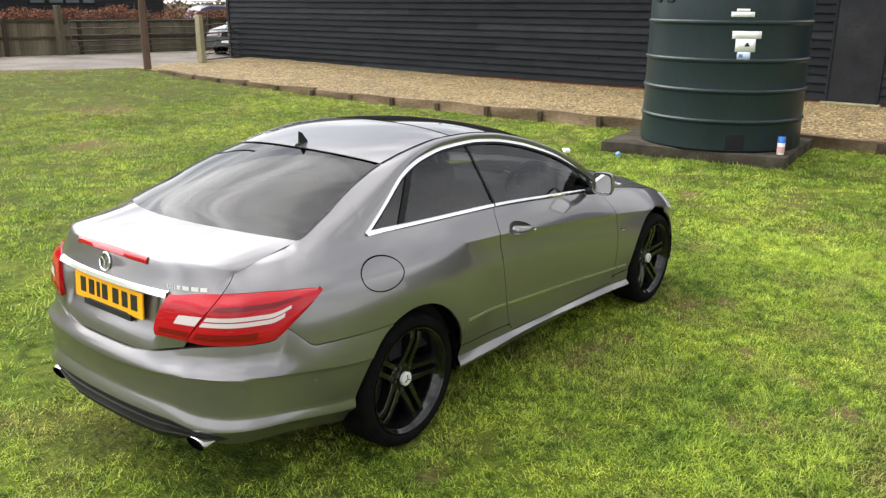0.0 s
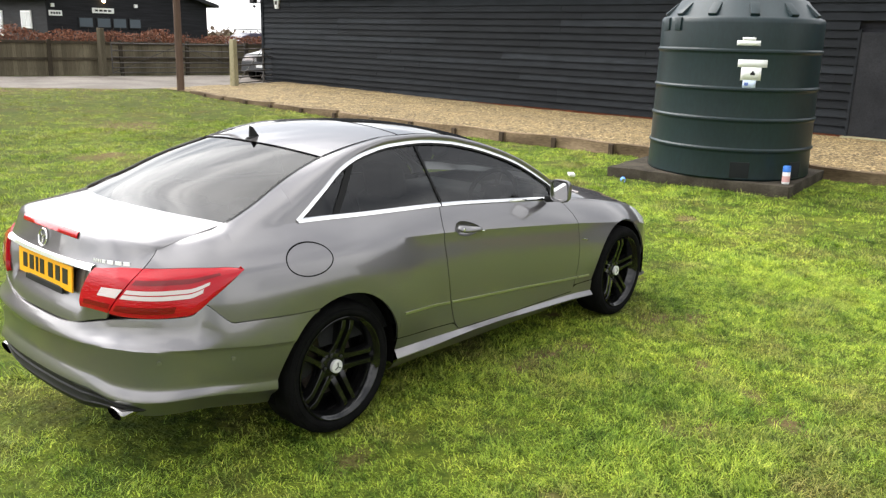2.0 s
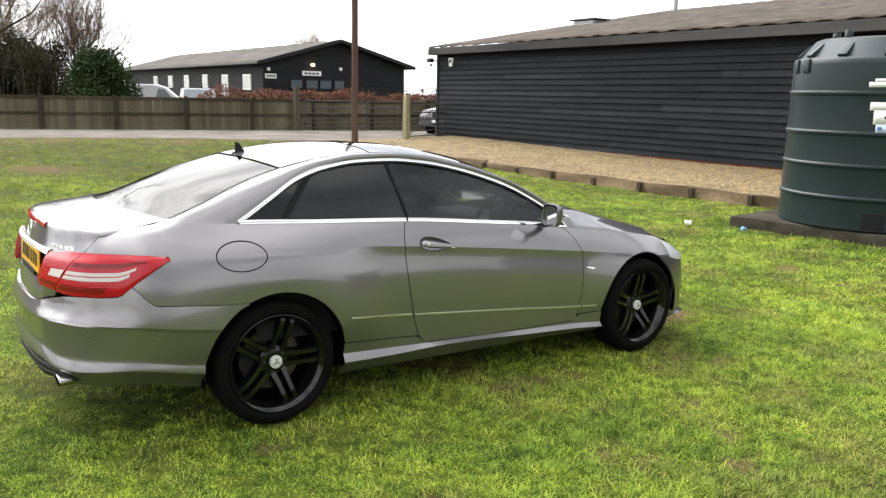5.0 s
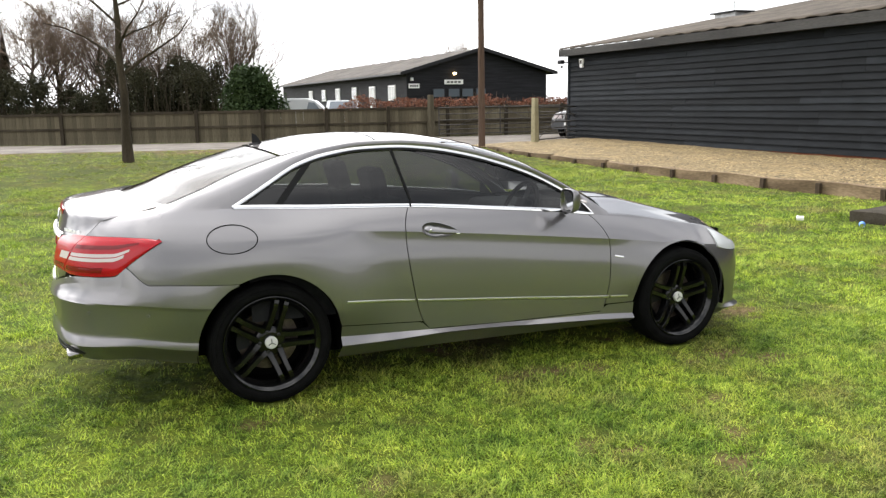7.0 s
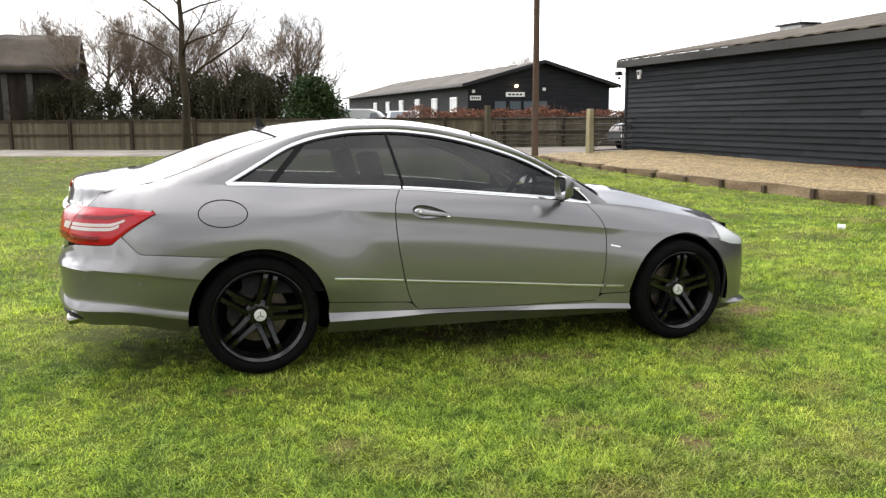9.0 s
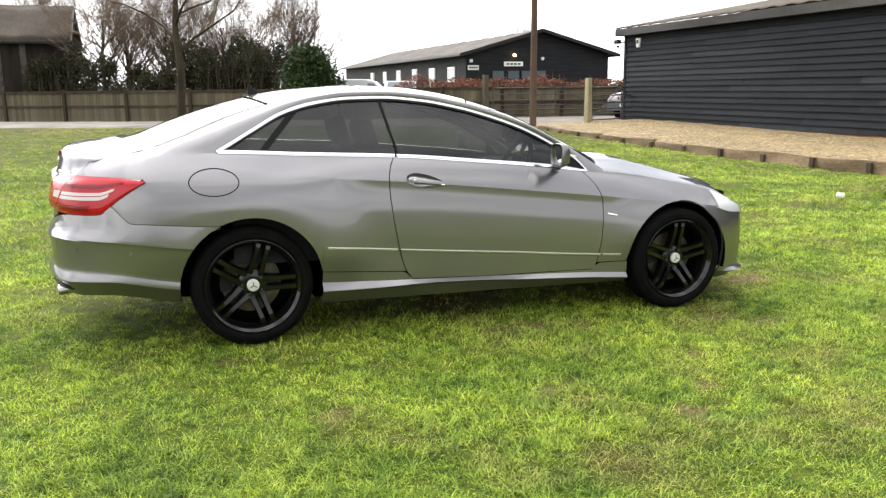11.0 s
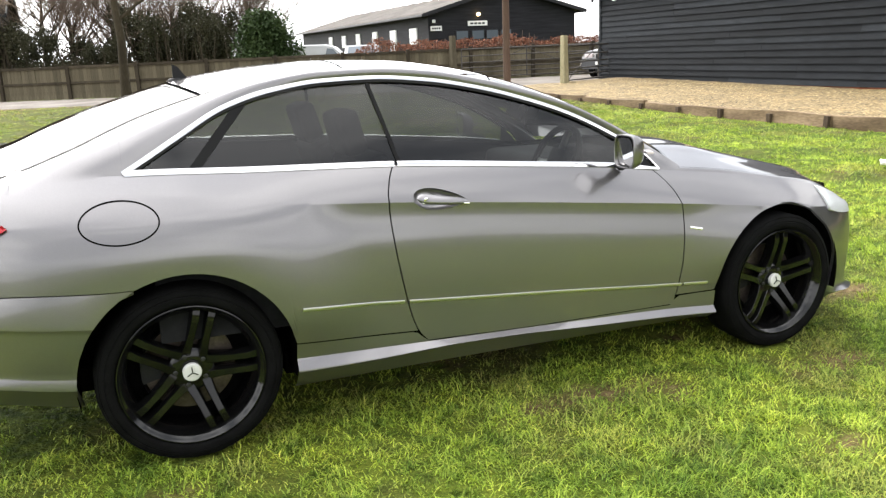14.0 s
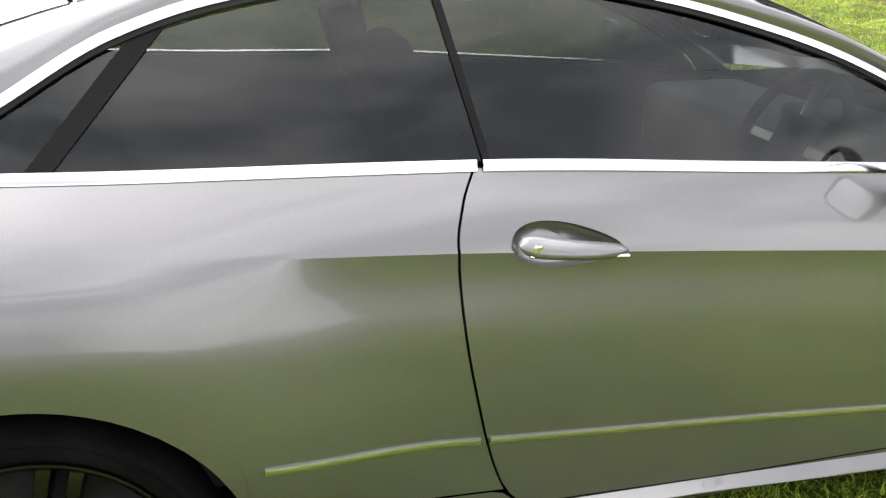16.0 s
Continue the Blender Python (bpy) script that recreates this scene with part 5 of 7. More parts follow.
for a, b, n in ((-0.16, 0.836, 40), (0.848, 2.12, 50)):
    ribbon("belt_strip", belt_pts(a, b, n), belt_surf, (lambda t: 0.020 * (1 - 0.45 * soft_step(0.85, 1.0, t))) if a > 0 else 0.020, 0.0, 0.007, MAT["chrome"], car, "polished chrome strip below the windows")
arc_xs = [-0.165 + 0.25 * (k / 20) ** 1.6 for k in range(21)] + [0.085 + (2.125 - 0.085) * k / 90 for k in range(1, 91)]
ribbon("window_arc_strip", [(x, dlo_z(x)) for x in arc_xs], belt_surf, lambda t: 0.017 * (1 - 0.55 * soft_step(0.90, 1.0, t)), 0.0, 0.006, MAT["chrome"], car, "polished chrome strip arched over the windows")
seal = [(x, dlo_z(x) - 0.013) for x in arc_xs[4:-4]]
ribbon("window_seal", seal, belt_surf, 0.010, -0.002, 0.003, MAT["plastic"], car)
# seams across the roof
for x0 in (0.1435, 0.703, 1.3485):
    rows = [[p + Vector((dx, 0, 0.0015)) for p in canopy_row(x0)] for dx in (-0.004, 0.004)]
    sheet("roof_seam", rows, MAT["void"], car, "", 0.0, False)
rows = [[roof_edge(x) + Vector((0, dy, 0.0025)) for x in [0.15 + 1.17 * k / 30 for k in range(31)]] for dy in (-0.005, 0.006)]
sheet("roof_gutter", rows, MAT["void"], car, "", 0.0, True)
rows = [[roof_edge(x) + Vector((0, dy, 0.003)) for x in [-0.49 + 0.63 * k / 20 for k in range(21)]] for dy in (-0.004, 0.008)]
sheet("window_seal", rows, MAT["plastic"], car, "", 0.0, True)
# shark fin aerial
bm = lathe_bm([(0.001, 0.028), (0.5, 0.024), (0.85, 0.012), (1.0, 0.0)], 24, False)
bmesh.ops.scale(bm, vec=(0.075, 0.030, 0.9), verts=bm.verts[:])
fin = part("aerial_base", bm, MAT["plastic"], car, "black aerial base", smooth=60)
fin.matrix_local = pose(0.125, 0, roof_c(0.10) - 0.012, 0, 8, 0) @ Matrix.Scale(0.82, 4)
bm = bmesh.new()
fv = []
for x, z in ((0.045, 0.0), (-0.015, 0.062), (-0.045, 0.070), (-0.035, 0.0)):
    fv.append([bm.verts.new((x, s * (0.008 if z < 0.01 else 0.003), z)) for s in (-1, 1)])
for i in range(4):
    a, b = fv[i], fv[(i + 1) % 4]
    bm.faces.new((a[0], a[1], b[1], b[0]))
bm.faces.new([q[0] for q in fv])
bm.faces.new([q[1] for q in reversed(fv)])
ob = part("aerial_fin", bm, MAT["plastic"], fin)
ob.matrix_local = pose(-0.01, 0, 0.018)

# fuel flap seam, door handle, wing badge
flap = [(-0.195 + 0.128 * math.cos(2 * math.pi * k / 48), 0.910 + 0.070 * math.sin(2 * math.pi * k / 48)) for k in range(49)]
for ob in ribbon("fuel_flap_seam", flap, skin, 0.0055, 0.0, 0.0008, MAT["void"], car, both=False):
    pass


def cup_edge(a, grow=1.0):
    """Teardrop outline of the hollow behind the handle."""
    c, d = math.cos(a), math.sin(a)
    return 0.995 + 0.112 * c * grow, 0.886 - 0.10 * (0.112 * c) + (0.040 * d * (1 - 0.35 * c)) * grow


def hollow_door():
    door = doors[0]
    bm = bmesh.new()
    ring = []
    for k in range(40):
        x, z = cup_edge(2 * math.pi * k / 40)
        ring.append([bm.verts.new(skin(x, z, lift)) for lift in (0.05, -0.06)])
    for k in range(40):
        a, b = ring[k], ring[(k + 1) % 40]
        bm.faces.new((a[0], b[0], b[1], a[1]))
    bm.faces.new([r[0] for r in ring])
    bm.faces.new([r[1] for r in reversed(ring)])
    bmesh.ops.recalc_face_normals(bm, faces=bm.faces[:])
    mesh = bpy.data.meshes.new("cutter")
    bm.to_mesh(mesh)
    bm.free()
    cutter = new("cutter", mesh)
    cutter.parent = car
    cut = door.modifiers.new("hollow", "BOOLEAN")
    cut.object, cut.operation, cut.solver = cutter, "DIFFERENCE", "EXACT"
    bpy.context.view_layer.update()
    done = bpy.data.meshes.new_from_object(door.evaluated_get(bpy.context.evaluated_depsgraph_get()))
    door.modifiers.clear()
    door.data = done
    done.set_sharp_from_angle(angle=radians(16))
    bpy.data.objects.remove(cutter)
    rows = []
    for g in (1.03, 1.0, 0.9, 0.75, 0.5, 0.25, 0.02):
        rows.append([skin(*cup_edge(2 * math.pi * k / 40, g), -0.034 * math.sqrt(max(0.0, 1 - g * g)) + (0.0006 if g >= 1 else 0)) for k in range(41)])
    sheet("handle_cup", rows, MAT["paint"], car, "hollow behind the handle", 0.0, False, 60)


def handles():
    hollow_door()
    rows = []
    for k in range(25):
        u = k / 24
        x = 0.893 + 0.222 * u
        zc = 0.899 - 0.029 * u
        h = 0.022 * (1 - 0.42 * u) * math.sqrt(max(0.02, 1 - (2 * u - 1) ** 6))
        out = 0.010 + 0.030 * math.sin(math.pi * min(1.0, 0.08 + 0.92 * u)) ** 0.7
        row = []
        for j in range(11):
            a = math.pi * j / 10
            row.append(skin(x, zc + h * math.cos(a), out * 0.55 + out * 0.45 * math.sin(a)))
        rows.append(row)
    for ob in sheet("door_handle", rows, MAT["paint"], car, "grey pull handle with bright edge", 0.012, True, 60):
        pass
    ribbon("handle_strip", [(0.91 + 0.20 * k / 12, 0.8815 - 0.0165 * k / 12) for k in range(13)], skin, 0.006, 0.020, 0.004, MAT["chrome"], car, "chrome strip on the handle", both=False)
    lock = part("lock", lathe_bm([(0.010, 0.0), (0.010, 0.005), (0.008, 0.006)], 16), MAT["chrome"], car, "round key lock", smooth=40)
    p = skin(0.925, 0.894, 0.026)
    lock.matrix_local = pose(p.x, p.y, p.z, 90, 0, 0)


MAT["paint_cup"] = MAT["paint"]
handles()
ribbon("wing_badge", [(2.215 + 0.065 * k / 6, 0.655 - 0.002 * k) for k in range(7)], skin, 0.011, 0.0, 0.004, MAT["chrome"], car, "small chrome wing badge")
for x, z in ((-0.90, 0.565), (-0.62, 0.55)):
    p = skin(x, z, 0.013)
    ob = part("parking_sensor", lathe_bm([(0.010, 0), (0.009, 0.004)], 14), MAT["paint"], car, smooth=40)
    ob.matrix_local = pose(p.x, p.y, p.z, 90, 0, -30)


# door mirrors
def build_mirror(side):
    prof = []
    bm = bmesh.new()
    rings = []
    n = 20
    for k, (x, sy, sz) in enumerate(((-0.034, 0.070, 0.074), (-0.030, 0.075, 0.080), (-0.012, 0.077, 0.082), (0.015, 0.073, 0.074), (0.040, 0.058, 0.056), (0.056, 0.032, 0.03), (0.062, 0.010, 0.008))):
        rings.append([bm.verts.new((x, sy * math.copysign(abs(math.cos(2 * math.pi * j / n)) ** 0.5, math.cos(2 * math.pi * j / n)), sz * math.copysign(abs(math.sin(2 * math.pi * j / n)) ** 0.5, math.sin(2 * math.pi * j / n)))) for j in range(n)])
    for a, b in zip(rings, rings[1:]):
        for j in range(n):
            bm.faces.new((a[j], a[(j + 1) % n], b[(j + 1) % n], b[j]))
    bm.faces.new(rings[-1])
    shell = part("door_mirror", bm, MAT["paint"], car, "grey door mirror housing", smooth=40)
    shell.matrix_local = pose(1.84, side * 0.858, 1.030, 0, 0, -side * 4) @ Matrix.Scale(0.90, 4)
    so = shell.modifiers.new("thick", "SOLIDIFY")
    so.thickness, so.offset = 0.006, -1
    g = bmesh.new()
    ring = [g.verts.new((-0.022, 0.066 * math.copysign(abs(math.cos(2 * math.pi * j / n)) ** 0.5, math.cos(2 * math.pi * j / n)), 0.068 * math.copysign(abs(math.sin(2 * math.pi * j / n)) ** 0.5, math.sin(2 * math.pi * j / n)))) for j in range(n)]
    g.faces.new(ring)
    part("mirror_glass", g, MAT["mirror"], shell, "mirror glass").matrix_local = pose(0, 0, 0, 0, -7, side * 7)
    foot = Tubes().add([(0.02, -side * 0.05, -0.06), (0.05, -side * 0.10, -0.080), (0.08, -side * 0.155, -0.09)], [0.026, 0.022, 0.026], 10, True).make("mirror_foot", MAT["plastic"], shell)
    rep = part("mirror_indicator", box_bm(0.03, 0.10, 0.012, (0.070, side * 0.05, -0.004), 0.004, Matrix.Rotation(side * 0.45, 4, "Z")), MAT["clear_lens"], shell, "clear indicator lens")


MAT["mirror"] = plain("mirror_silver", (0.9, 0.9, 0.9), 0.02, 1.0)
for side in (-1, 1):
    build_mirror(side)


# ---- wheels ----
def build_wheel(x, side, turn):
    """Axle along local z, outer face up; thing's part `wheel` is the rim barrel."""
    barrel = lathe_bm([(0.215, -0.20), (0.218, -0.075), (0.226, -0.040), (0.238, -0.018), (0.241, -0.010), (0.250, -0.004), (0.257, 0.005), (0.261, 0.004), (0.263, -0.008), (0.258, -0.20)], 72, False)
    wheel = part("wheel", barrel, MAT["rim"], car, "gloss black five twin-spoke alloy wheel", smooth=40)
    wheel.matrix_local = pose(x, side * 0.842, HUB_Z, 0, 0, 0) @ (pose(0, 0, 0, 90, 0, 0) if side < 0 else pose(0, 0, 0, -90, 0, 0)) @ pose(0, 0, 0, 0, 0, turn)
    tyre = [(0.258, -0.205), (0.285, -0.222), (0.318, -0.215), (0.331, -0.195), (0.335, -0.11), (0.332, -0.030), (0.326, -0.012), (0.320, -0.003), (0.317, -0.004), (0.314, 0.001), (0.300, 0.006), (0.297, 0.004), (0.294, 0.008), (0.280, 0.0085), (0.270, 0.006), (0.266, 0.0), (0.262, -0.004), (0.258, -0.02)]
    part("tyre", lathe_bm(tyre, 72, False), MAT["rubber"], wheel, "low-profile black tyre", smooth=50)
    for k in range(5):
        for s in (-1, 1):
            bm = bmesh.new()
            rows = []
            for i in range(11):
                u = i / 10
                r = 0.040 + 0.200 * u
                off = s * (0.0235 + 0.004 * u + 0.010 * (1 - u) ** 3)
                w = 0.0125 + 0.007 * (1 - u) ** 3 + 0.003 * u ** 4
                z = -0.060 + 0.052 * u ** 0.85 - 0.016 * soft_step(0.80, 1.0, u)
                rows.append([(r, off - w * 1.3, z - 0.050), (r, off - w, z - 0.004), (r, off - w * 0.82, z), (r, off + w * 0.82, z), (r, off + w, z - 0.004), (r, off + w * 1.3, z - 0.050)])
            vr = [[bm.verts.new(p) for p in row] for row in rows]
            for a, b in zip(vr, vr[1:]):
                for j in range(6):
                    bm.faces.new((a[j], a[(j + 1) % 6], b[(j + 1) % 6], b[j]))
            bm.faces.new(vr[0])
            bm.faces.new(vr[-1][::-1])
            ob = part("spoke", bm, MAT["rim"], wheel, smooth=40)
            ob.matrix_local = Matrix.Rotation(2 * math.pi * k / 5, 4, "Z")
    part("hub", lathe_bm([(0.086, -0.10), (0.082, -0.064), (0.070, -0.056), (0.042, -0.054), (0.040, -0.050), (0.001, -0.050)], 32, False), MAT["rim"], wheel, smooth=40)
    for k in range(5):
        a = 2 * math.pi * (k + 0.5) / 5
        ob = part("wheel_bolt", lathe_bm([(0.009, 0), (0.009, 0.010), (0.006, 0.012)], 8), MAT["bolt"], wheel, smooth=30)
        ob.matrix_local = pose(0.057 * math.cos(a), 0.057 * math.sin(a), -0.060)
    cap = part("hub_cap", lathe_bm([(0.034, -0.044), (0.034, -0.030), (0.030, -0.026), (0.001, -0.024)], 32, False), MAT["cap_silver"], wheel, "silver hub cap", smooth=40)
    for k in range(3):
        ob = part("cap_mark", box_bm(0.022, 0.004, 0.003, (0.011, 0, -0.0235)), MAT["bolt"], cap)
        ob.matrix_local = Matrix.Rotation(radians(90 + 120 * k), 4, "Z")
    part("brake_disc", lathe_bm([(0.06, -0.115), (0.165, -0.115), (0.165, -0.14), (0.06, -0.14)], 40, False), MAT["disc"], wheel, "steel brake disc", smooth=30)
    bm = lathe_bm([(0.105, -0.10), (0.175, -0.10), (0.175, -0.15), (0.105, -0.15)], 48, False)
    bmesh.ops.delete(bm, geom=[v for v in bm.verts if v.co.x > -0.10], context="VERTS")
    bmesh.ops.rotate(bm, verts=bm.verts[:], matrix=Matrix.Rotation(radians(-turn), 3, "Z"))
    part("brake_caliper", bm, MAT["plastic"], wheel, smooth=30)
    part("backing", lathe_bm([(0.235, -0.16), (0.001, -0.162)], 40, False), MAT["void"], wheel)


MAT["cap_silver"] = plain("silver_cap_lacquer", (0.62, 0.62, 0.60), 0.35, 0.0, 0.3)
MAT["bolt"] = plain("dull_bolt_steel", (0.05, 0.05, 0.05), 0.4, 0.8)
for x, turn in ((HUB_R, 3), (HUB_F, 16)):
    for side in (-1, 1):
        build_wheel(x, side, turn)

# ---- dark inner structure, wheel wells and floor ----
for name, sx, sy, sz, at in (("floor_pan", 3.6, 1.20, 0.10, (1.25, 0, 0.29)), ("boot_tub", 0.55, 1.06, 0.52, (-0.62, 0, 0.70)), ("engine_bay", 0.95, 1.10, 0.45, (2.85, 0, 0.52))):
    part(name, box_bm(sx, sy, sz, at, 0.03), MAT["void"], car)
part("sill_pan", box_bm(2.02, 1.30, 0.09, (1.375, 0, 0.245), 0.02), MAT["void"], car)
for hx in (HUB_R, HUB_F):
    for side in (-1, 1):
        bm = bmesh.new()
        rows = []
        for k in range(25):
            a = radians(-12 + 204 * k / 24)
            rows.append([(hx + 0.390 * math.cos(a), side * y, HUB_Z + 0.390 * math.sin(a)) for y in (0.50, 0.822)])
        vr = [[bm.verts.new(p) for p in r] for r in rows]
        for a, b in zip(vr, vr[1:]):
            bm.faces.new((a[0], a[1], b[1], b[0]))
        bm.faces.new([r[0] for r in vr])
        part("wheel_well", bm, MAT["void"], car, smooth=60)
for side in (-1, 1):
    part("inner_sill", box_bm(1.95, 0.10, 0.13, (1.37, side * 0.735, 0.305), 0.02), MAT["void"], car)
    rows = [[skin(0.40 + 1.78 * i / 24, z, -0.035) for i in range(25)] for z in (0.36, 0.5, 0.65, 0.8, 0.93)]
    rows = [[Vector((p.x, p.y * -side, p.z)) for p in r] for r in rows]
    sheet("door_liner", rows, MAT["leather"], car, "", 0.0, False)
    rows = [[Vector((p.x, p.y * -side, p.z)) for p in (skin(x, z_belt(x), -0.004), skin(x, z_belt(x) - 0.01, -0.05), skin(x, z_belt(x) - 0.07, -0.085), skin(x, 0.45, -0.08))] for x in [-0.1 + 2.2 * k / 20 for k in range(21)]]
    sheet("door_card", rows, MAT["leather"], car, "black inner door lining", 0.0, False, 40)

# ---- cabin ----
def build_seat(x, y, rear=False):
    base = part("seat", box_bm(0.50, 0.50, 0.16, (0, 0, 0), 0.05, segments=4), MAT["leather"], car, "black leather seat", smooth=50)
    base.matrix_local = pose(x, y, 0.50, 0, -8, 0)
    back = part("backrest", box_bm(0.13, 0.48, 0.60, (0, 0, 0.30), 0.05, segments=4), MAT["leather"], base, smooth=50)
    back.matrix_local = pose(-0.24, 0, 0.02, 0, -14, 0)
    head = part("headrest", box_bm(0.10, 0.26, 0.19, (0, 0, 0), 0.045, segments=4), MAT["leather"], base, smooth=50)
    head.matrix_local = pose(-0.42 + 0.06 * rear, 0, 0.70 - 0.14 * rear, 0, -8, 0)
    for s in (-1, 1):
        bolster = part("bolster", box_bm(0.14, 0.08, 0.42, (0, 0, 0.30), 0.035, segments=3), MAT["leather"], base, smooth=50)
        bolster.matrix_local = pose(-0.20, s * 0.22, 0.02, 0, -14, 0)


for x, y in ((1.25, -0.37), (1.25, 0.37), (0.30, -0.33), (0.30, 0.33)):
    build_seat(x, y, x < 1)
part("dashboard", box_bm(0.40, 1.16, 0.24, (2.03, 0, 0.80), 0.09, segments=5), MAT["dash"], car, "dark soft dashboard", smooth=50)
part("binnacle", box_bm(0.18, 0.34, 0.10, (1.93, -0.37, 0.955), 0.04, segments=4), MAT["dash"], car, smooth=50)
part("parcel_shelf", box_bm(0.50, 1.15, 0.05, (-0.30, 0, 0.99), 0.02), MAT["leather"], car)
steer = part("steering_wheel", ring_bm(0.185, 0.016, 40, 10), MAT["leather"], car, "black steering wheel", smooth=60)
steer.matrix_local = pose(1.76, -0.37, 0.93, 0, -66, 0)
part("wheel_boss", box_bm(0.16, 0.14, 0.06, (0, 0, -0.02), 0.03, segments=3), MAT["dash"], steer, smooth=50)
for a in (0, 180, 270):
    ob = part("wheel_spoke", box_bm(0.13, 0.035, 0.018, (0.115, 0, -0.01), 0.006), MAT["satin"], steer)
    ob.matrix_local = Matrix.Rotation(radians(a + 90), 4, "Z")
part("centre_console", box_bm(0.9, 0.22, 0.22, (1.55, 0, 0.52), 0.05, segments=3), MAT["dash"], car, smooth=50)


# ---- oil tank on its concrete base ----
def build_tank():
    turn = -10.4
    slab_m = pose(8.47, 1.18, 0.0, 0, 0, 5)
    slab = box_bm(2.35, 2.60, 0.20, (1.175, 0, 0), 0.02)
    bmesh.ops.subdivide_edges(slab, edges=[e for e in slab.edges if e.calc_length() > 0.5], cuts=12, use_grid_fill=True)
    for v in slab.verts:
        v.co += 0.018 * noise.noise_vector(v.co * 5)
    base = part("concrete_base", slab, MAT["concrete"], smooth=40)
    base.matrix_world = slab_m
    tagged(base, "stained rough concrete slab under the tank", "concrete slab")
    tank = empty("oil_tank", pose(9.58, 1.16, 0.095, 0, 0, turn))
    tagged(tank, "large dark green plastic oil tank on a concrete slab", "oil tank")
    prof = [(0.02, 0.0), (1.12, 0.0), (1.145, 0.03)]
    for z in (0.42, 0.83, 1.24, 1.74):
        r = 1.145 - 0.013 * z
        prof += [(r - 0.004, z - 0.05), (r, z - 0.028), (r + 0.018, z - 0.012), (r + 0.018, z + 0.008), (r - 0.004, z + 0.028)]
    prof += [(1.118, 2.10), (1.115, 2.15), (1.09, 2.18), (1.03, 2.20), (0.86, 2.42), (0.80, 2.445), (0.5, 2.47), (0.02, 2.48)]
    part("shell", lathe_bm(prof, 72), MAT["tank"], tank, smooth=40)
    # ribs stepping down over the shoulder
    for k in range(12):
        a = 2 * math.pi * (k + 0.35) / 12
        bm = box_bm(0.24, 0.13, 0.09, bevel=0.03)
        ob = part("shoulder_rib", bm, MAT["tank"], tank, smooth=40)
        ob.matrix_local = Matrix.Rotation(a, 4, "Z") @ pose(0.96, 0, 2.27, 0, 42, 0)
    # lifting slots: solid blocks, the shade of the hollow painted on as near-black
    for a, w in ((221, 0.26), (264, 0.24)):
        bm = box_bm(0.05, w, 0.22, bevel=0.015)
        ob = part("lifting_recess", bm, MAT["tank_slot_shade"], tank, "moulded lifting slot, its shade painted near-black", smooth=40)
        ob.matrix_local = Matrix.Rotation(radians(a), 4, "Z") @ pose(1.121, 0, 0.15)
    for a in (150, 164):
        ob = part("lug", box_bm(0.08, 0.14, 0.18, bevel=0.02), MAT["tank"], tank, smooth=40)
        ob.matrix_local = Matrix.Rotation(radians(a), 4, "Z") @ pose(1.10, 0, 2.08)
    for name, a, r, z, h in (("filler_cap", 140, 0.62, 2.46, 0.07), ("vent_cap", 178, 0.70, 2.46, 0.08), ("inspection_lid", 20, 0.35, 2.47, 0.05)):
        rr = 0.20 if name == "inspection_lid" else 0.05
        ob = part(name, lathe_bm([(rr, 0), (rr, h * 0.8), (rr * 0.8, h)], 20), MAT["tank"], tank, smooth=40)
        ob.matrix_local = Matrix.Rotation(radians(a), 4, "Z") @ pose(r, 0, z)
    # labels curved to the shell
    def label(a0, width, z0, z1, material, text):
        vs, fs, n = [], [], 6
        for i in range(n + 1):
            a = radians(a0) + (i / n - 0.5) * width / 1.13
            for z in (z0, z1):
                r = 1.145 - 0.013 * z + 0.004
                vs.append((r * math.cos(a), r * math.sin(a), z))
        for i in range(n):
            fs.append((2 * i, 2 * i + 2, 2 * i + 3, 2 * i + 1))
        ob = shape("label", vs, fs, material, tank, text, smooth=180)
        so = ob.modifiers.new("thick", "SOLIDIFY")
        so.thickness = 0.003
    for a0, w, z0, z1, m in ((218, 0.30, 1.81, 1.875, "white_paint"), (218, 0.17, 1.875, 1.915, "white_paint"), (222, 0.38, 1.53, 1.63, "white_paint"),
                             (221.5, 0.26, 1.36, 1.53, "white_paint"), (221, 0.17, 1.25, 1.36, "pale_label")):
        label(a0, w, z0, z1, MAT[m], "weathered white adhesive label")
    for z0, z1, w, a0 in ((1.43, 1.46, 0.06, 222.5), (1.46, 1.48, 0.03, 222.5), (1.29, 1.33, 0.05, 219.0)):
        vs, fs = [], []
        for i in range(4):
            a = radians(a0) + (i / 3 - 0.5) * w / 1.13
            for z in (z0, z1):
                r = 1.145 - 0.013 * z + 0.010
                vs.append((r * math.cos(a), r * math.sin(a), z))
        fs = [(2 * i, 2 * i + 2, 2 * i + 3, 2 * i + 1) for i in range(3)]
        shape("printed_mark", vs, fs, MAT["ink_blue"] if z0 < 1.4 else MAT["black_metal"], tank, "small printed mark", smooth=180)
    # sight-gauge pipe at the side
    Tubes().add([(0.55, 0.99, 0.1), (0.55, 1.0, 1.7), (0.5, 0.95, 1.75)], [0.02] * 3, 8).make("gauge_pipe", MAT["black_metal"], tank)


# tank green taken down to the shade inside the slots
MAT["tank_slot_shade"] = plain("recess_shade_green", (0.002, 0.004, 0.004), 0.9)
MAT["pale_label"] = plain("faded_blue_label", (0.50, 0.58, 0.70), 0.5)
MAT["ink_blue"] = plain("ink_blue", (0.08, 0.14, 0.42), 0.5)
build_tank()


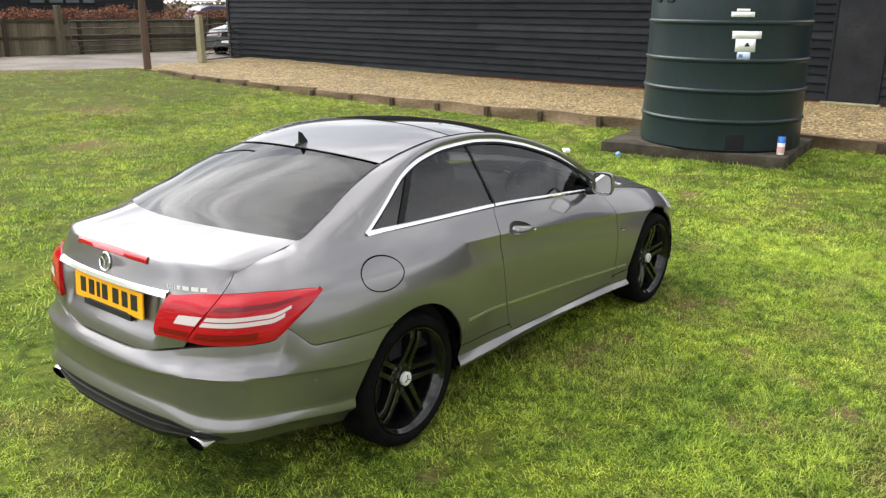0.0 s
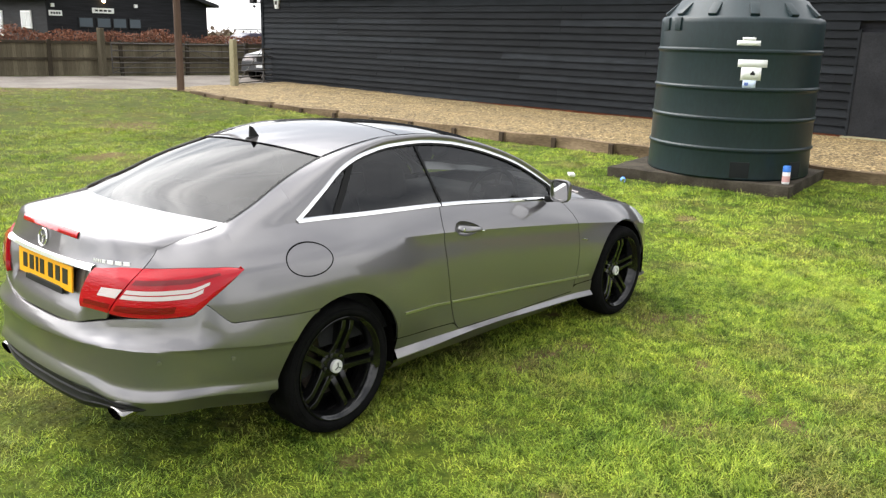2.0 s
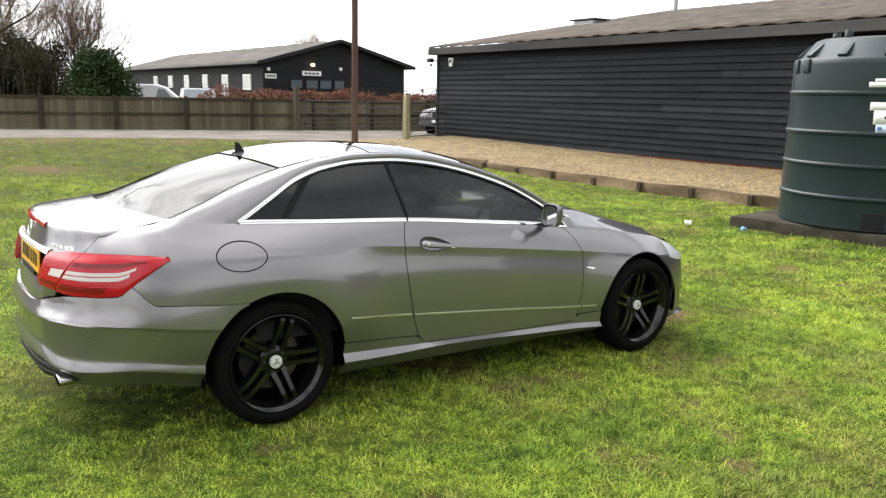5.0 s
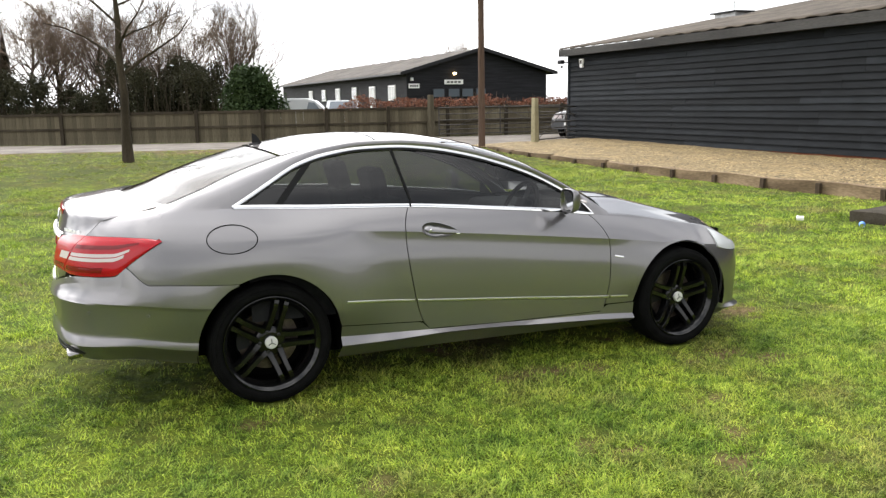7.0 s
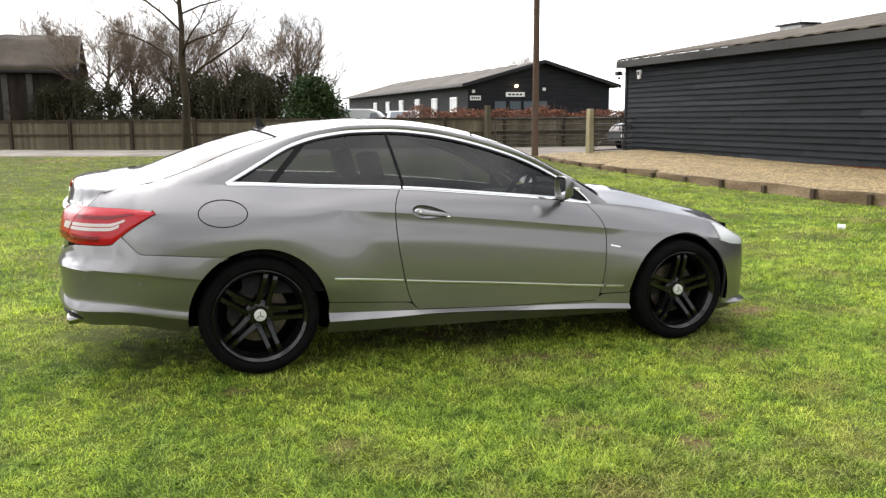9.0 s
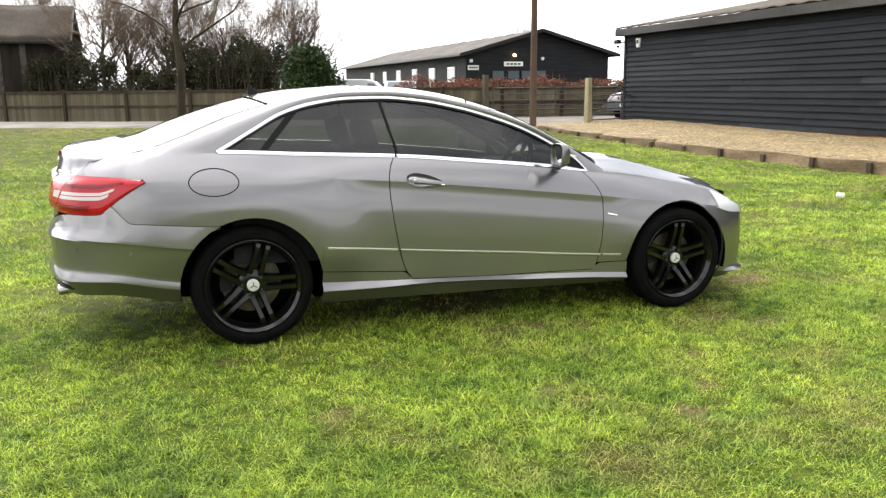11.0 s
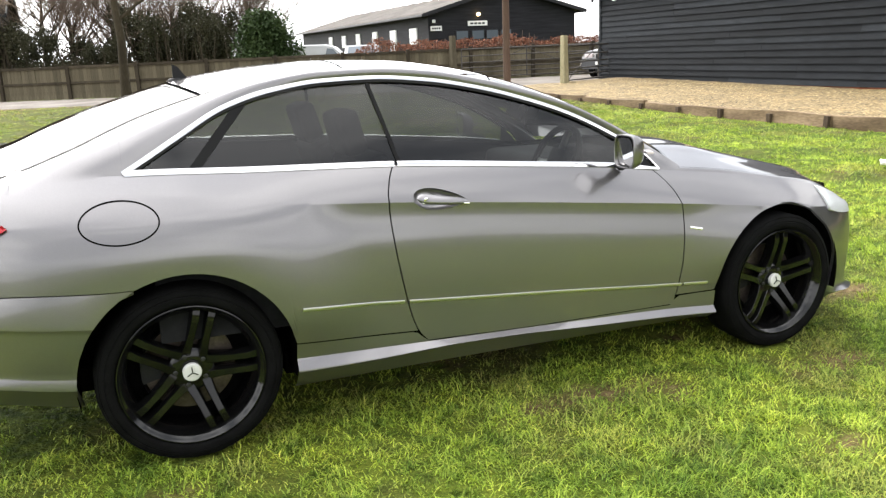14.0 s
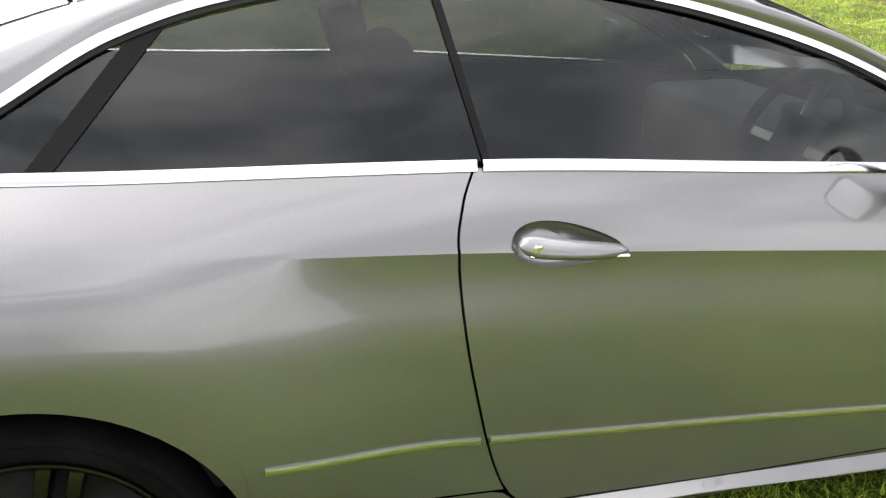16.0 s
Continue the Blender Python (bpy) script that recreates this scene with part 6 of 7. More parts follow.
def build_bottle():
    b = empty("plastic_bottle", pose(8.86, 0.03, 0.10))
    tagged(b, "small white plastic bottle with a blue cap on the slab", "bottle")
    part("bottle_body", lathe_bm([(0.045, 0), (0.05, 0.01), (0.05, 0.16), (0.035, 0.19)], 20), MAT["white_paint"], b, smooth=40)
    part("cap", lathe_bm([(0.052, 0.165), (0.052, 0.235), (0.045, 0.245)], 20), plain("blue_cap", (0.03, 0.16, 0.55), 0.4), b, "blue cap", smooth=40)
    part("paper_label", lathe_bm([(0.0515, 0.03), (0.0515, 0.11)], 20, False), plain("pink_label", (0.62, 0.35, 0.33), 0.6), b, "pink paper label", smooth=40)


build_bottle()

# ---- poles and posts ----
def build_pole():
    z = 0.16
    ob = Tubes().add([(0, 0, 0), (0.01, 0, 3), (0.03, 0.02, 8.6)], [0.108, 0.098, 0.082], 16, True).make("utility_pole", MAT["pole"])
    ob.matrix_world = pose(10.95, 18.25, z)
    return tagged(ob, "tall weathered wooden utility pole", "utility pole")


build_pole()


def build_gate_post(name, at, size, height, material, text):
    bm = box_bm(size, size, height, (0, 0, height / 2), size * 0.16, segments=3)
    top = max(v.co.z for v in bm.verts)
    for v in bm.verts:
        if v.co.z > top - 0.05:
            v.co.x *= 0.8
            v.co.y *= 0.8
    ob = part(name, bm, material, smooth=40)
    ob.matrix_world = pose(*at, 0, 0, 12)
    return tagged(ob, text, "gate post")


build_gate_post("gate_post", (13.25, 18.85, 0.17), 0.21, 1.52, MAT["pale_post"], "thick pale timber gate post at the gravel corner")
build_gate_post("gate_post", (12.6, 26.1, 0.18), 0.24, 1.75, MAT["fence"], "grey timber gate post at the end of the fence")


def build_gate(at, turn, length, text):
    g = empty("field_gate", pose(*at, 0, 0, turn))
    tagged(g, text, "gate")
    for z in (0.12, 0.30, 0.48, 0.68, 0.92, 1.18):
        Tubes().add([(0, 0, z), (length, 0, z)], [0.021] * 2, 8).make("rail", MAT["galv"], g)
    for x in (0.0, length * 0.5, length):
        Tubes().add([(x, 0, 0.08), (x, 0, 1.2)], [0.026] * 2, 8).make("upright", MAT["galv"], g)
    for a, b in ((0.0, 0.5), (1.0, 0.5)):
        Tubes().add([(length * a, 0.025, 0.12), (length * b, 0.025, 1.16)], [0.014] * 2, 6).make("brace", MAT["galv"], g)


build_gate((12.85, 25.85, 0.22), -12, 5.2, "dark tubular steel field gate folded back against the fence")
build_gate((13.45, 18.95, 0.2), 24, 3.4, "tubular steel field gate beside the barn")


# ---- roadside fence ----
def build_fence():
    fence = empty("timber_fence", pose(0, 0, 0))
    tagged(fence, "long grey close-boarded timber fence along the road", "fence")
    rng = random.Random(5)
    xs = [-38.0]
    while xs[-1] < 30:
        xs.append(xs[-1] + 2.45)
    pts = [Vector((x, road_far(x) + 0.12, 0)) for x in xs]
    slat_mesh = []
    for k in range(5):
        bm = box_bm(0.152, 0.02, 1.16, (0, 0, 0.58), 0.004, segments=1)
        for v in bm.verts:
            if v.co.z > 1:
                v.co.z += rng.uniform(-0.012, 0.012)
        me = bpy.data.meshes.new("board")
        bm.to_mesh(me)
        bm.free()
        me.materials.append(MAT["fence"])
        slat_mesh.append(me)
    post_mesh = bpy.data.meshes.new("post")
    bm = box_bm(0.13, 0.13, 1.36, (0, 0, 0.62), 0.012)
    bm.to_mesh(post_mesh)
    bm.free()
    post_mesh.materials.append(MAT["fence_post"])
    count = 0
    far_v, far_f = [], []
    for a, b in zip(pts, pts[1:]):
        d = b - a
        turn = math.degrees(math.atan2(d.y, d.x))
        z = ground_z(a.x, a.y)
        po = new("post", post_mesh)
        po.parent = fence
        po.matrix_world = pose(a.x, a.y - 0.06, z, rng.uniform(-1, 1), rng.uniform(-1, 1), turn)
        for zz, hh in ((1.20, 0.10), (0.62, 0.09)):
            rail = part("rail", box_bm(d.length - 0.14, 0.045, hh, (d.length / 2, -0.04, zz), 0.006), MAT["fence_post"], fence)
            rail.matrix_world = pose(a.x, a.y, z, 0, 0, turn)
        n = max(8, round(d.length / 0.150))
        for i in range(n):
            p = a + d * ((i + 0.5) / n)
            m = pose(p.x, p.y, z + 0.02 + rng.uniform(-0.012, 0.012), rng.uniform(-0.6, 0.6), rng.uniform(-0.5, 0.5), turn)
            if -12 < p.x < 12 and count < 300:
                ob = new("board", slat_mesh[(i + count) % 5])
                ob.parent = fence
                ob.matrix_world = m
                count += 1
            else:
                base = len(far_v)
                me = slat_mesh[i % 5]
                far_v += [m @ v.co for v in me.vertices]
                far_f += [tuple(base + q for q in f.vertices) for f in me.polygons]
    far = shape("board_run", far_v, far_f, MAT["fence"], fence)
    far["kind"] = "stuff"


MAT["fence_post"] = worn("darker_fence_timber", (0.036, 0.029, 0.020), (0.075, 0.062, 0.042), 0.9, 2, 45, (1, 1, 0.3), 0.5, 0.008, 0.2)
build_fence()


# ---- trees, hedge and bushes ----
def leaf_cloud(count, sample, size, rng):
    """Small leaf quads at sampled places, turned at random."""
    v, f = [], []
    for _ in range(count):
        p = sample()
        a = Vector((rng.gauss(0, 1), rng.gauss(0, 1), rng.gauss(0, 1))).normalized()
        b = a.cross(Vector((rng.gauss(0, 1), rng.gauss(0, 1), rng.gauss(0, 1)))).normalized()
        s = size * rng.uniform(0.6, 1.4)
        i = len(v)
        v += [p - a * s, p + b * s * 0.55, p + a * s, p - b * s * 0.55]
        f.append((i, i + 1, i + 2, i + 3))
    return v, f


def grow_tree(seed, height, trunk_r, fork, spread, levels, twig, upright=0.35, limbs=5, thin=0.0035):
    rng = random.Random(seed)
    trunk, crown = Tubes(), Tubes()
    pts, r = [], []
    n = 7
    lean = Vector((rng.uniform(-0.03, 0.03), rng.uniform(-0.03, 0.03), 0))
    top = height * 0.82
    for i in range(n + 1):
        t = i / n
        pts.append(Vector((0, 0, top * t)) + lean * top * t * t + Vector((rng.gauss(0, 1), rng.gauss(0, 1), 0)) * 0.012 * height * t)
        r.append(trunk_r * (1.25 if i == 0 else 1.0) * (1 - 0.85 * t) + 0.006)
    trunk.add(pts, r, 10)

    def limb(p, d, length, rad, level):
        path, q, rr = [p], p, [rad]
        dd = d.copy()
        steps = 4 if level < 2 else 2
        for k in range(steps):
            dd = (dd + Vector((rng.gauss(0, 0.16), rng.gauss(0, 0.16), rng.gauss(0, 0.12) + upright * 0.22))).normalized()
            q = q + dd * length / steps
            path.append(q)
            rr.append(max(thin, rad * (1 - 0.75 * (k + 1) / steps)))
        (crown if level else trunk).add(path, rr, 6 if level < 1 else 3)
        if level < levels:
            for k in range(twig):
                t = rng.uniform(0.25, 1.0)
                i = min(int(t * steps), steps - 1)
                s = path[i].lerp(path[i + 1], t * steps - i)
                side = Vector((rng.gauss(0, 1), rng.gauss(0, 1), rng.gauss(0.35, 0.6))).normalized()
                limb(s, (dd * 0.78 + side * 0.62).normalized(), length * rng.uniform(0.42, 0.70), max(thin * 1.1, rad * 0.45), level + 1)

    for k in range(limbs):
        t = fork + (0.97 - fork) * (k + rng.uniform(0, 0.6)) / limbs
        i = min(int(t * n), n - 1)
        p = pts[i].lerp(pts[i + 1], t * n - i)
        a = 2.4 * k + rng.uniform(-0.4, 0.4)
        d = Vector((math.cos(a), math.sin(a), rng.uniform(0.35, 0.8) + upright)).normalized()
        limb(p, d, height * spread * rng.uniform(0.75, 1.15) * (1.15 - 0.6 * t), trunk_r * 0.42 * (1.2 - t), 0)
    return trunk, crown


def build_tree(name, seed, height, trunk_r, fork, spread, levels, twig, at, label, upright=0.35, limbs=6, thin=0.0035):
    trunk, crown = grow_tree(seed, height, trunk_r, fork, spread, levels, twig, upright, limbs, thin)
    t = empty(name, pose(*at))
    trunk.make("trunk", MAT["bark"], t)
    crown.make("crown", MAT["twigs"], t, smooth=180)
    return tagged(t, label, "tree")


build_tree("lawn_tree", 3, 7.8, 0.125, 0.34, 0.44, 3, 5, (0.42, 18.3, 0.17), "slender bare young tree standing in the lawn", 0.12, 12, 0.0045)
row = [build_tree("bare_tree", 20 + k, h, 0.17, 0.14, sp, 3, 6, (x, y, 0.1), "bare winter tree with a dense twiggy crown behind the fence", up, lm, 0.0036)
       for k, (h, sp, up, lm, x, y) in enumerate(((6.5, 0.56, 0.25, 19, -2.6, 44.8), (6.0, 0.58, 0.62, 22, 8.0, 44.2), (6.3, 0.52, 0.35, 19, 0.8, 45.8)))]
for t in row:
    tagged(t, group="bare trees behind the fence")
rng = random.Random(8)
for k, (x, y, s) in enumerate(((4.0, 45.3, 0.92), (-6.6, 53, 1.1), (2.2, 51, 1.05), (6.3, 51.5, 0.95), (-1.4, 52, 1.08), (-12, 50, 1.05), (-17, 52, 1.0), (-22, 50, 1.1), (-27, 54, 1.2), (-33, 52, 1.1), (45, 92, 1.22))):
    copy_thing(row[k % 3], pose(x, y, 0.1, 0, 0, rng.uniform(0, 360)) @ Matrix.Scale(s, 4))
build_tree("lawn_tree", 9, 5.0, 0.07, 0.3, 0.34, 3, 5, (-7.4, 19.5, 0.17), "thin bare sapling at the edge of the lawn", 0.3, 7)


def build_bush(name, seed, at, size, count, leaf, material, label, lumps=9, stems=6):
    rng = random.Random(seed)
    b = empty(name, pose(*at))
    cs = []
    for _ in range(lumps):
        a, h = rng.uniform(0, 6.28), rng.random() ** 0.8
        r = (1 - 0.55 * h) * rng.uniform(0.2, 0.75)
        cs.append((Vector((size[0] * 1.0 * r * math.cos(a), size[1] * r * math.sin(a), size[2] * (0.18 + 0.66 * h))), rng.uniform(0.28, 0.5) if stems < 20 else rng.uniform(0.16, 0.34)))

    def sample():
        c, rad = rng.choice(cs)
        d = Vector((rng.gauss(0, 1), rng.gauss(0, 1), rng.gauss(0, 1))).normalized() * (rng.random() ** 0.35) * rad
        return c + Vector((d.x * size[0], d.y * size[1], d.z * size[2] * 0.62))
    v, f = leaf_cloud(count, sample, leaf, rng)
    v = [p if p.z > 0.02 else Vector((p.x, p.y, 0.02)) for p in v]
    shape("crown", v, f, material, b, smooth=None)
    tb = Tubes()
    for _ in range(stems):
        c = rng.choice(cs)[0]
        if stems > 20:                        # slender upright stems
            x, y, h = rng.uniform(-1, 1) * size[0], rng.uniform(-1, 1) * size[1], size[2] * rng.uniform(0.45, 0.85)
            tb.add([(x, y, -0.05), (x + rng.uniform(-0.1, 0.1), y, h * 0.5), (x + rng.uniform(-0.3, 0.3), y, h)], [0.035, 0.026, 0.008], 5)
            continue
        tb.add([(c.x * 0.25, c.y * 0.25, -0.05), (c.x * 0.6, c.y * 0.6, c.z * 0.5), tuple(c)], [0.05, 0.035, 0.012], 5)
    tb.make("trunk", MAT["bark"], b)
    return tagged(b, label, "bush")


build_bush("evergreen_bush", 2, (6.75, 33.0, 0.15), (1.75, 1.4, 3.25), 14000, 0.075, MAT["evergreen"], "rounded dark green evergreen bush behind the fence", 22)
dark = [build_bush("ivy_thicket", 30 + k, (x, y, 0.1), (sx, 1.6, h), 8500, 0.05, MAT["ivy"], "dark straggly evergreen thicket under bare trees", 26, 26) for k, (x, y, sx, h) in enumerate(((2.9, 41.5, 2.0, 4.1), (-2.6, 41.5, 2.3, 3.4)))]
for t in dark:
    tagged(t, group="dark thickets behind the fence")
for k, (x, y, s) in enumerate(((5.6, 41, 0.98), (0.6, 42.5, 0.80), (-5.6, 43, 0.85), (7.4, 43, 0.62), (-10.5, 46, 0.95), (-15, 47, 0.9), (-20, 47, 1.0), (-26, 48, 1.0), (4.2, 44.0, 1.0), (-0.9, 44.5, 0.9), (1.8, 43.2, 1.12), (-3.9, 43.6, 1.1), (6.6, 44.2, 1.08), (-0.2, 41.2, 0.72), (4.9, 42.6, 1.16), (-7.4, 44.6, 1.0))):
    copy_thing(dark[k % 2], pose(x, y, 0.1, 0, 0, 70 * k) @ Matrix.Scale(s, 4))


def build_hedge():
    h = empty("beech_hedge", pose(0, 0, 0))
    tagged(h, "rust-brown beech hedge behind the fence", "hedge")
    rng = random.Random(17)

    def sample():
        x = rng.uniform(8.6, 34.0)
        y = road_far(x) + 1.15 + rng.gauss(0, 0.34)
        top = 1.58 + 0.52 * noise.noise((x * 0.62, 0, 5)) + 0.20 * noise.noise((x * 2.3, 0, 9))
        if x < 11.5:
            top -= 0.04
        z = top * (1 - abs(rng.gauss(0, 0.28))) + 0.18
        return Vector((x, y, max(0.2, z)))
    v, f = leaf_cloud(26000, sample, 0.042, rng)
    shape("foliage", v, f, MAT["beech"], h)
    tb = Tubes()
    for _ in range(900):
        p = sample()
        tb.add([(p.x + rng.uniform(-0.1, 0.1), p.y, 0.15), (p.x, p.y, p.z + rng.uniform(0.0, 0.22))], [0.012, 0.004], 4)
    tb.make("brushwood", MAT["twigs"], h)


build_hedge()


# ---- far woods along the horizon ----
def build_far_woods():
    rng = random.Random(41)
    v, f = [], []
    for ring, (dist, high, n) in enumerate(((150, 4.2, 190), (230, 7.0, 210))):
        for k in range(n):
            a = 2 * math.pi * k / n + rng.uniform(-0.01, 0.01)
            if 0.35 < a < 0.95 and ring == 0:
                continue
            c = Vector((dist * math.cos(a), dist * math.sin(a), 0))
            w = 2 * math.pi * dist / n * 0.75
            for _ in range(110):
                d = Vector((rng.gauss(0, 0.5) * w, rng.gauss(0, 0.5) * w, abs(rng.gauss(0.16, 0.16)) * high * rng.uniform(0.5, 1)))
                s = rng.uniform(0.25, 0.75)
                p = c + d
                e1 = Vector((rng.gauss(0, 1), rng.gauss(0, 1), rng.gauss(0, 1))).normalized() * s
                e2 = e1.cross(Vector((rng.gauss(0, 1), rng.gauss(0, 1), rng.gauss(0, 1)))).normalized() * s
                i = len(v)
                v += [p - e1, p + e2, p + e1, p - e2]
                f.append((i, i + 1, i + 2, i + 3))
    tagged(shape("far_woods", v, f, MAT["twigs"]), "distant bare winter woods on the horizon", "woods", kind="stuff")


build_far_woods()


# ---- buildings beyond the road ----
def gable_house(name, at, turn, width, length, base, eave, ridge, wall_mat, roof_mat, label, over=0.4):
    """Gable end at local y = 0 facing -y; the long sides run along +y."""
    h = empty(name, pose(*at, 0, 0, turn))
    tagged(h, label, "building")
    hw = width / 2
    prof = [(-hw, base), (hw, base), (hw, eave), (0, ridge), (-hw, eave)]
    bm = bmesh.new()
    a = [bm.verts.new((x, 0, z)) for x, z in prof]
    b = [bm.verts.new((x, length, z)) for x, z in prof]
    bm.faces.new(a)
    bm.faces.new(b[::-1])
    for i in range(5):
        bm.faces.new((a[i], a[(i + 1) % 5], b[(i + 1) % 5], b[i]))
    part("wall", bm, wall_mat, h)
    k = (ridge - eave) / hw
    for s in (-1, 1):
        rows, n = [], 60
        for j in range(n + 1):
            y = -over + (length + 2 * over) * j / n
            w = 0.03 * math.sin(j * math.pi / 2)
            rows.append([Vector((s * (hw + over) * (1 - q / 6), y, eave - k * over + 0.12 + (ridge - eave + k * over) * q / 6 + w)) for q in range(7)])
        ob = part("roof", grid_bm(rows), roof_mat, h, smooth=180)
        so = ob.modifiers.new("thick", "SOLIDIFY")
        so.thickness = 0.06
        part("gutter", box_bm(0.12, length + 2 * over, 0.14, (s * (hw + over), length / 2, eave - k * over + 0.05), 0.02), MAT["black_metal"], h)
        ob = part("barge_board", box_bm(math.hypot(hw + over, (hw + over) * k), 0.06, 0.22, (0, 0, 0), 0.01), MAT["black_metal"], h)
        ob.matrix_local = pose(s * (hw + over) / 2, -over, (eave + ridge) / 2 - k * over / 2 + 0.06, 0, s * math.degrees(math.atan(k)), 0)
    return h


office = gable_house("far_barn", (24.35, 45.0, 0), 0, 10.5, 34, 0.1, 3.60, 5.04, MAT["black_clad"], MAT["far_roof"], "black clad office barn with a low sheet roof", 0.55)


def far_window(y, w, h, z, blind):
    win = part("window", box_bm(0.10, w + 0.16, h + 0.16, (0, 0, 0), 0.01), MAT["white_paint"], office, "white framed window")
    win.matrix_local = pose(-5.27, y, z)
    for s in (-1, 1):
        ob = part("pane", box_bm(0.03, w / 2 - 0.06, h - 0.05, (-0.05, s * (w / 4 + 0.01), 0)), MAT["pane_dark"] if not blind else MAT["pane_pale"], win)


MAT["pane_dark"] = plain("dark_window_pane", (0.10, 0.12, 0.14), 0.08, 0.0, 0.5)
MAT["pane_pale"] = plain("pale_blind_behind_pane", (0.55, 0.56, 0.56), 0.2)
for y, w, h, z, bl in ((2.6, 1.2, 0.85, 2.33, 1), (6.6, 1.1, 1.35, 2.10, 1), (10.7, 1.0, 0.80, 2.42, 0), (15.0, 1.0, 0.80, 2.42, 1), (19.1, 1.0, 0.80, 2.40, 0), (23.3, 1.0, 0.80, 2.40, 1)):
    far_window(y, w, h, z, bl)
for x, w in ((-3.0, 0.9), (-1.9, 0.9), (-0.9, 0.9), (0.1, 0.8)):
    win = part("window", box_bm(w, 0.10, 0.62, (0, 0, 0), 0.01), MAT["black_metal"], office, "dark gable window")
    win.matrix_local = pose(x, -0.02, 2.25)
    part("pane", box_bm(w - 0.12, 0.03, 0.50, (0, -0.05, 0)), MAT["pane_dark"], win)
for x, z, w, h in ((-4.75, 2.72, 0.75, 0.30), (-1.9, 2.95, 1.35, 0.30)):
    board = part("sign_board", box_bm(w, 0.06, h, (0, 0, 0), 0.01), MAT["white_paint"], office, "small white sign with dark bars")
    board.matrix_local = pose(x, -0.05, z)
    for k in range(4):
        part("sign_bar", box_bm(w * 0.14, 0.02, h * 0.35, (w * (-0.31 + 0.2 * k), -0.035, 0)), MAT["black_metal"], board, "plain dark bar")
lamp = part("wall_lamp", lathe_bm([(0.001, 0.10), (0.09, 0.07), (0.12, 0.0), (0.09, -0.07), (0.001, -0.10)], 16, False), glowing("warm_lamp_glow", (1.0, 0.72, 0.36), 6.0), office, "lit warm round wall lamp", smooth=60)
lamp.matrix_local = pose(-1.85, -0.12, 3.5)
for x, z in ((0.2, 3.3), (-4.9, 3.15)):
    ob = part("flood_lamp", box_bm(0.18, 0.14, 0.2, (0, 0, 0), 0.02), MAT["white_paint"], office, "small white floodlight")
    ob.matrix_local = pose(x, -0.08, z)
    
MAT["brown_clad"] = worn("brown_weathered_cladding", (0.018, 0.014, 0.011), (0.040, 0.032, 0.025), 0.9, 0.8, 12, (3, 3, 0.3), 0.4, 0.01)
MAT["brown_roof"] = worn("rusty_roof_sheet", (0.026, 0.020, 0.014), (0.062, 0.049, 0.036), 0.9, 0.6, 10, (1, 1, 1), 0.3, 0.01)
left_barn = gable_house("brown_barn", (-4.4, 47.6, 0), 90, 8.0, 24, 0.1, 4.15, 6.15, MAT["brown_clad"], MAT["brown_roof"], "old brown barn with a rusty sheet roof")


def barn_extras():
    for x in (4.5, 9.5):
        ob = part("rooflight", box_bm(0.04, 0.9, 1.3, (0, 0, 0), 0.01), MAT["pane_pale"], left_barn, "pale roof light")
        ob.matrix_local = pose(-2.2, x, 5.26, 0, -63.4, 0)
    # no opening in the wall: a black slab paints the shade inside the doorway
    part("doorway", box_bm(0.08, 2.6, 2.9, (-4.02, 6.5, 1.5), 0.01), MAT["void"], left_barn, "open doorway, its shaded inside shown by a black slab")
    for y in (2.0, 3.2):
        part("boarding_strip", box_bm(0.06, 0.3, 2.6, (-4.03, y, 2.6), 0.01), MAT["galv"], left_barn, "pale weathered board")


barn_extras()
boom = Tubes().add([(0, 0, 0), (0.5, 0, 1.3), (1.15, 0, 1.9)], [0.10, 0.10, 0.07], 6, True).make("loader_arm", plain("orange_machine_paint", (0.55, 0.20, 0.03), 0.5))
boom.matrix_world = pose(-9.2, 40.6, 0.45, 0, 0, 20)
tagged(boom, "orange steel loader arm beside the brown barn", "machine")


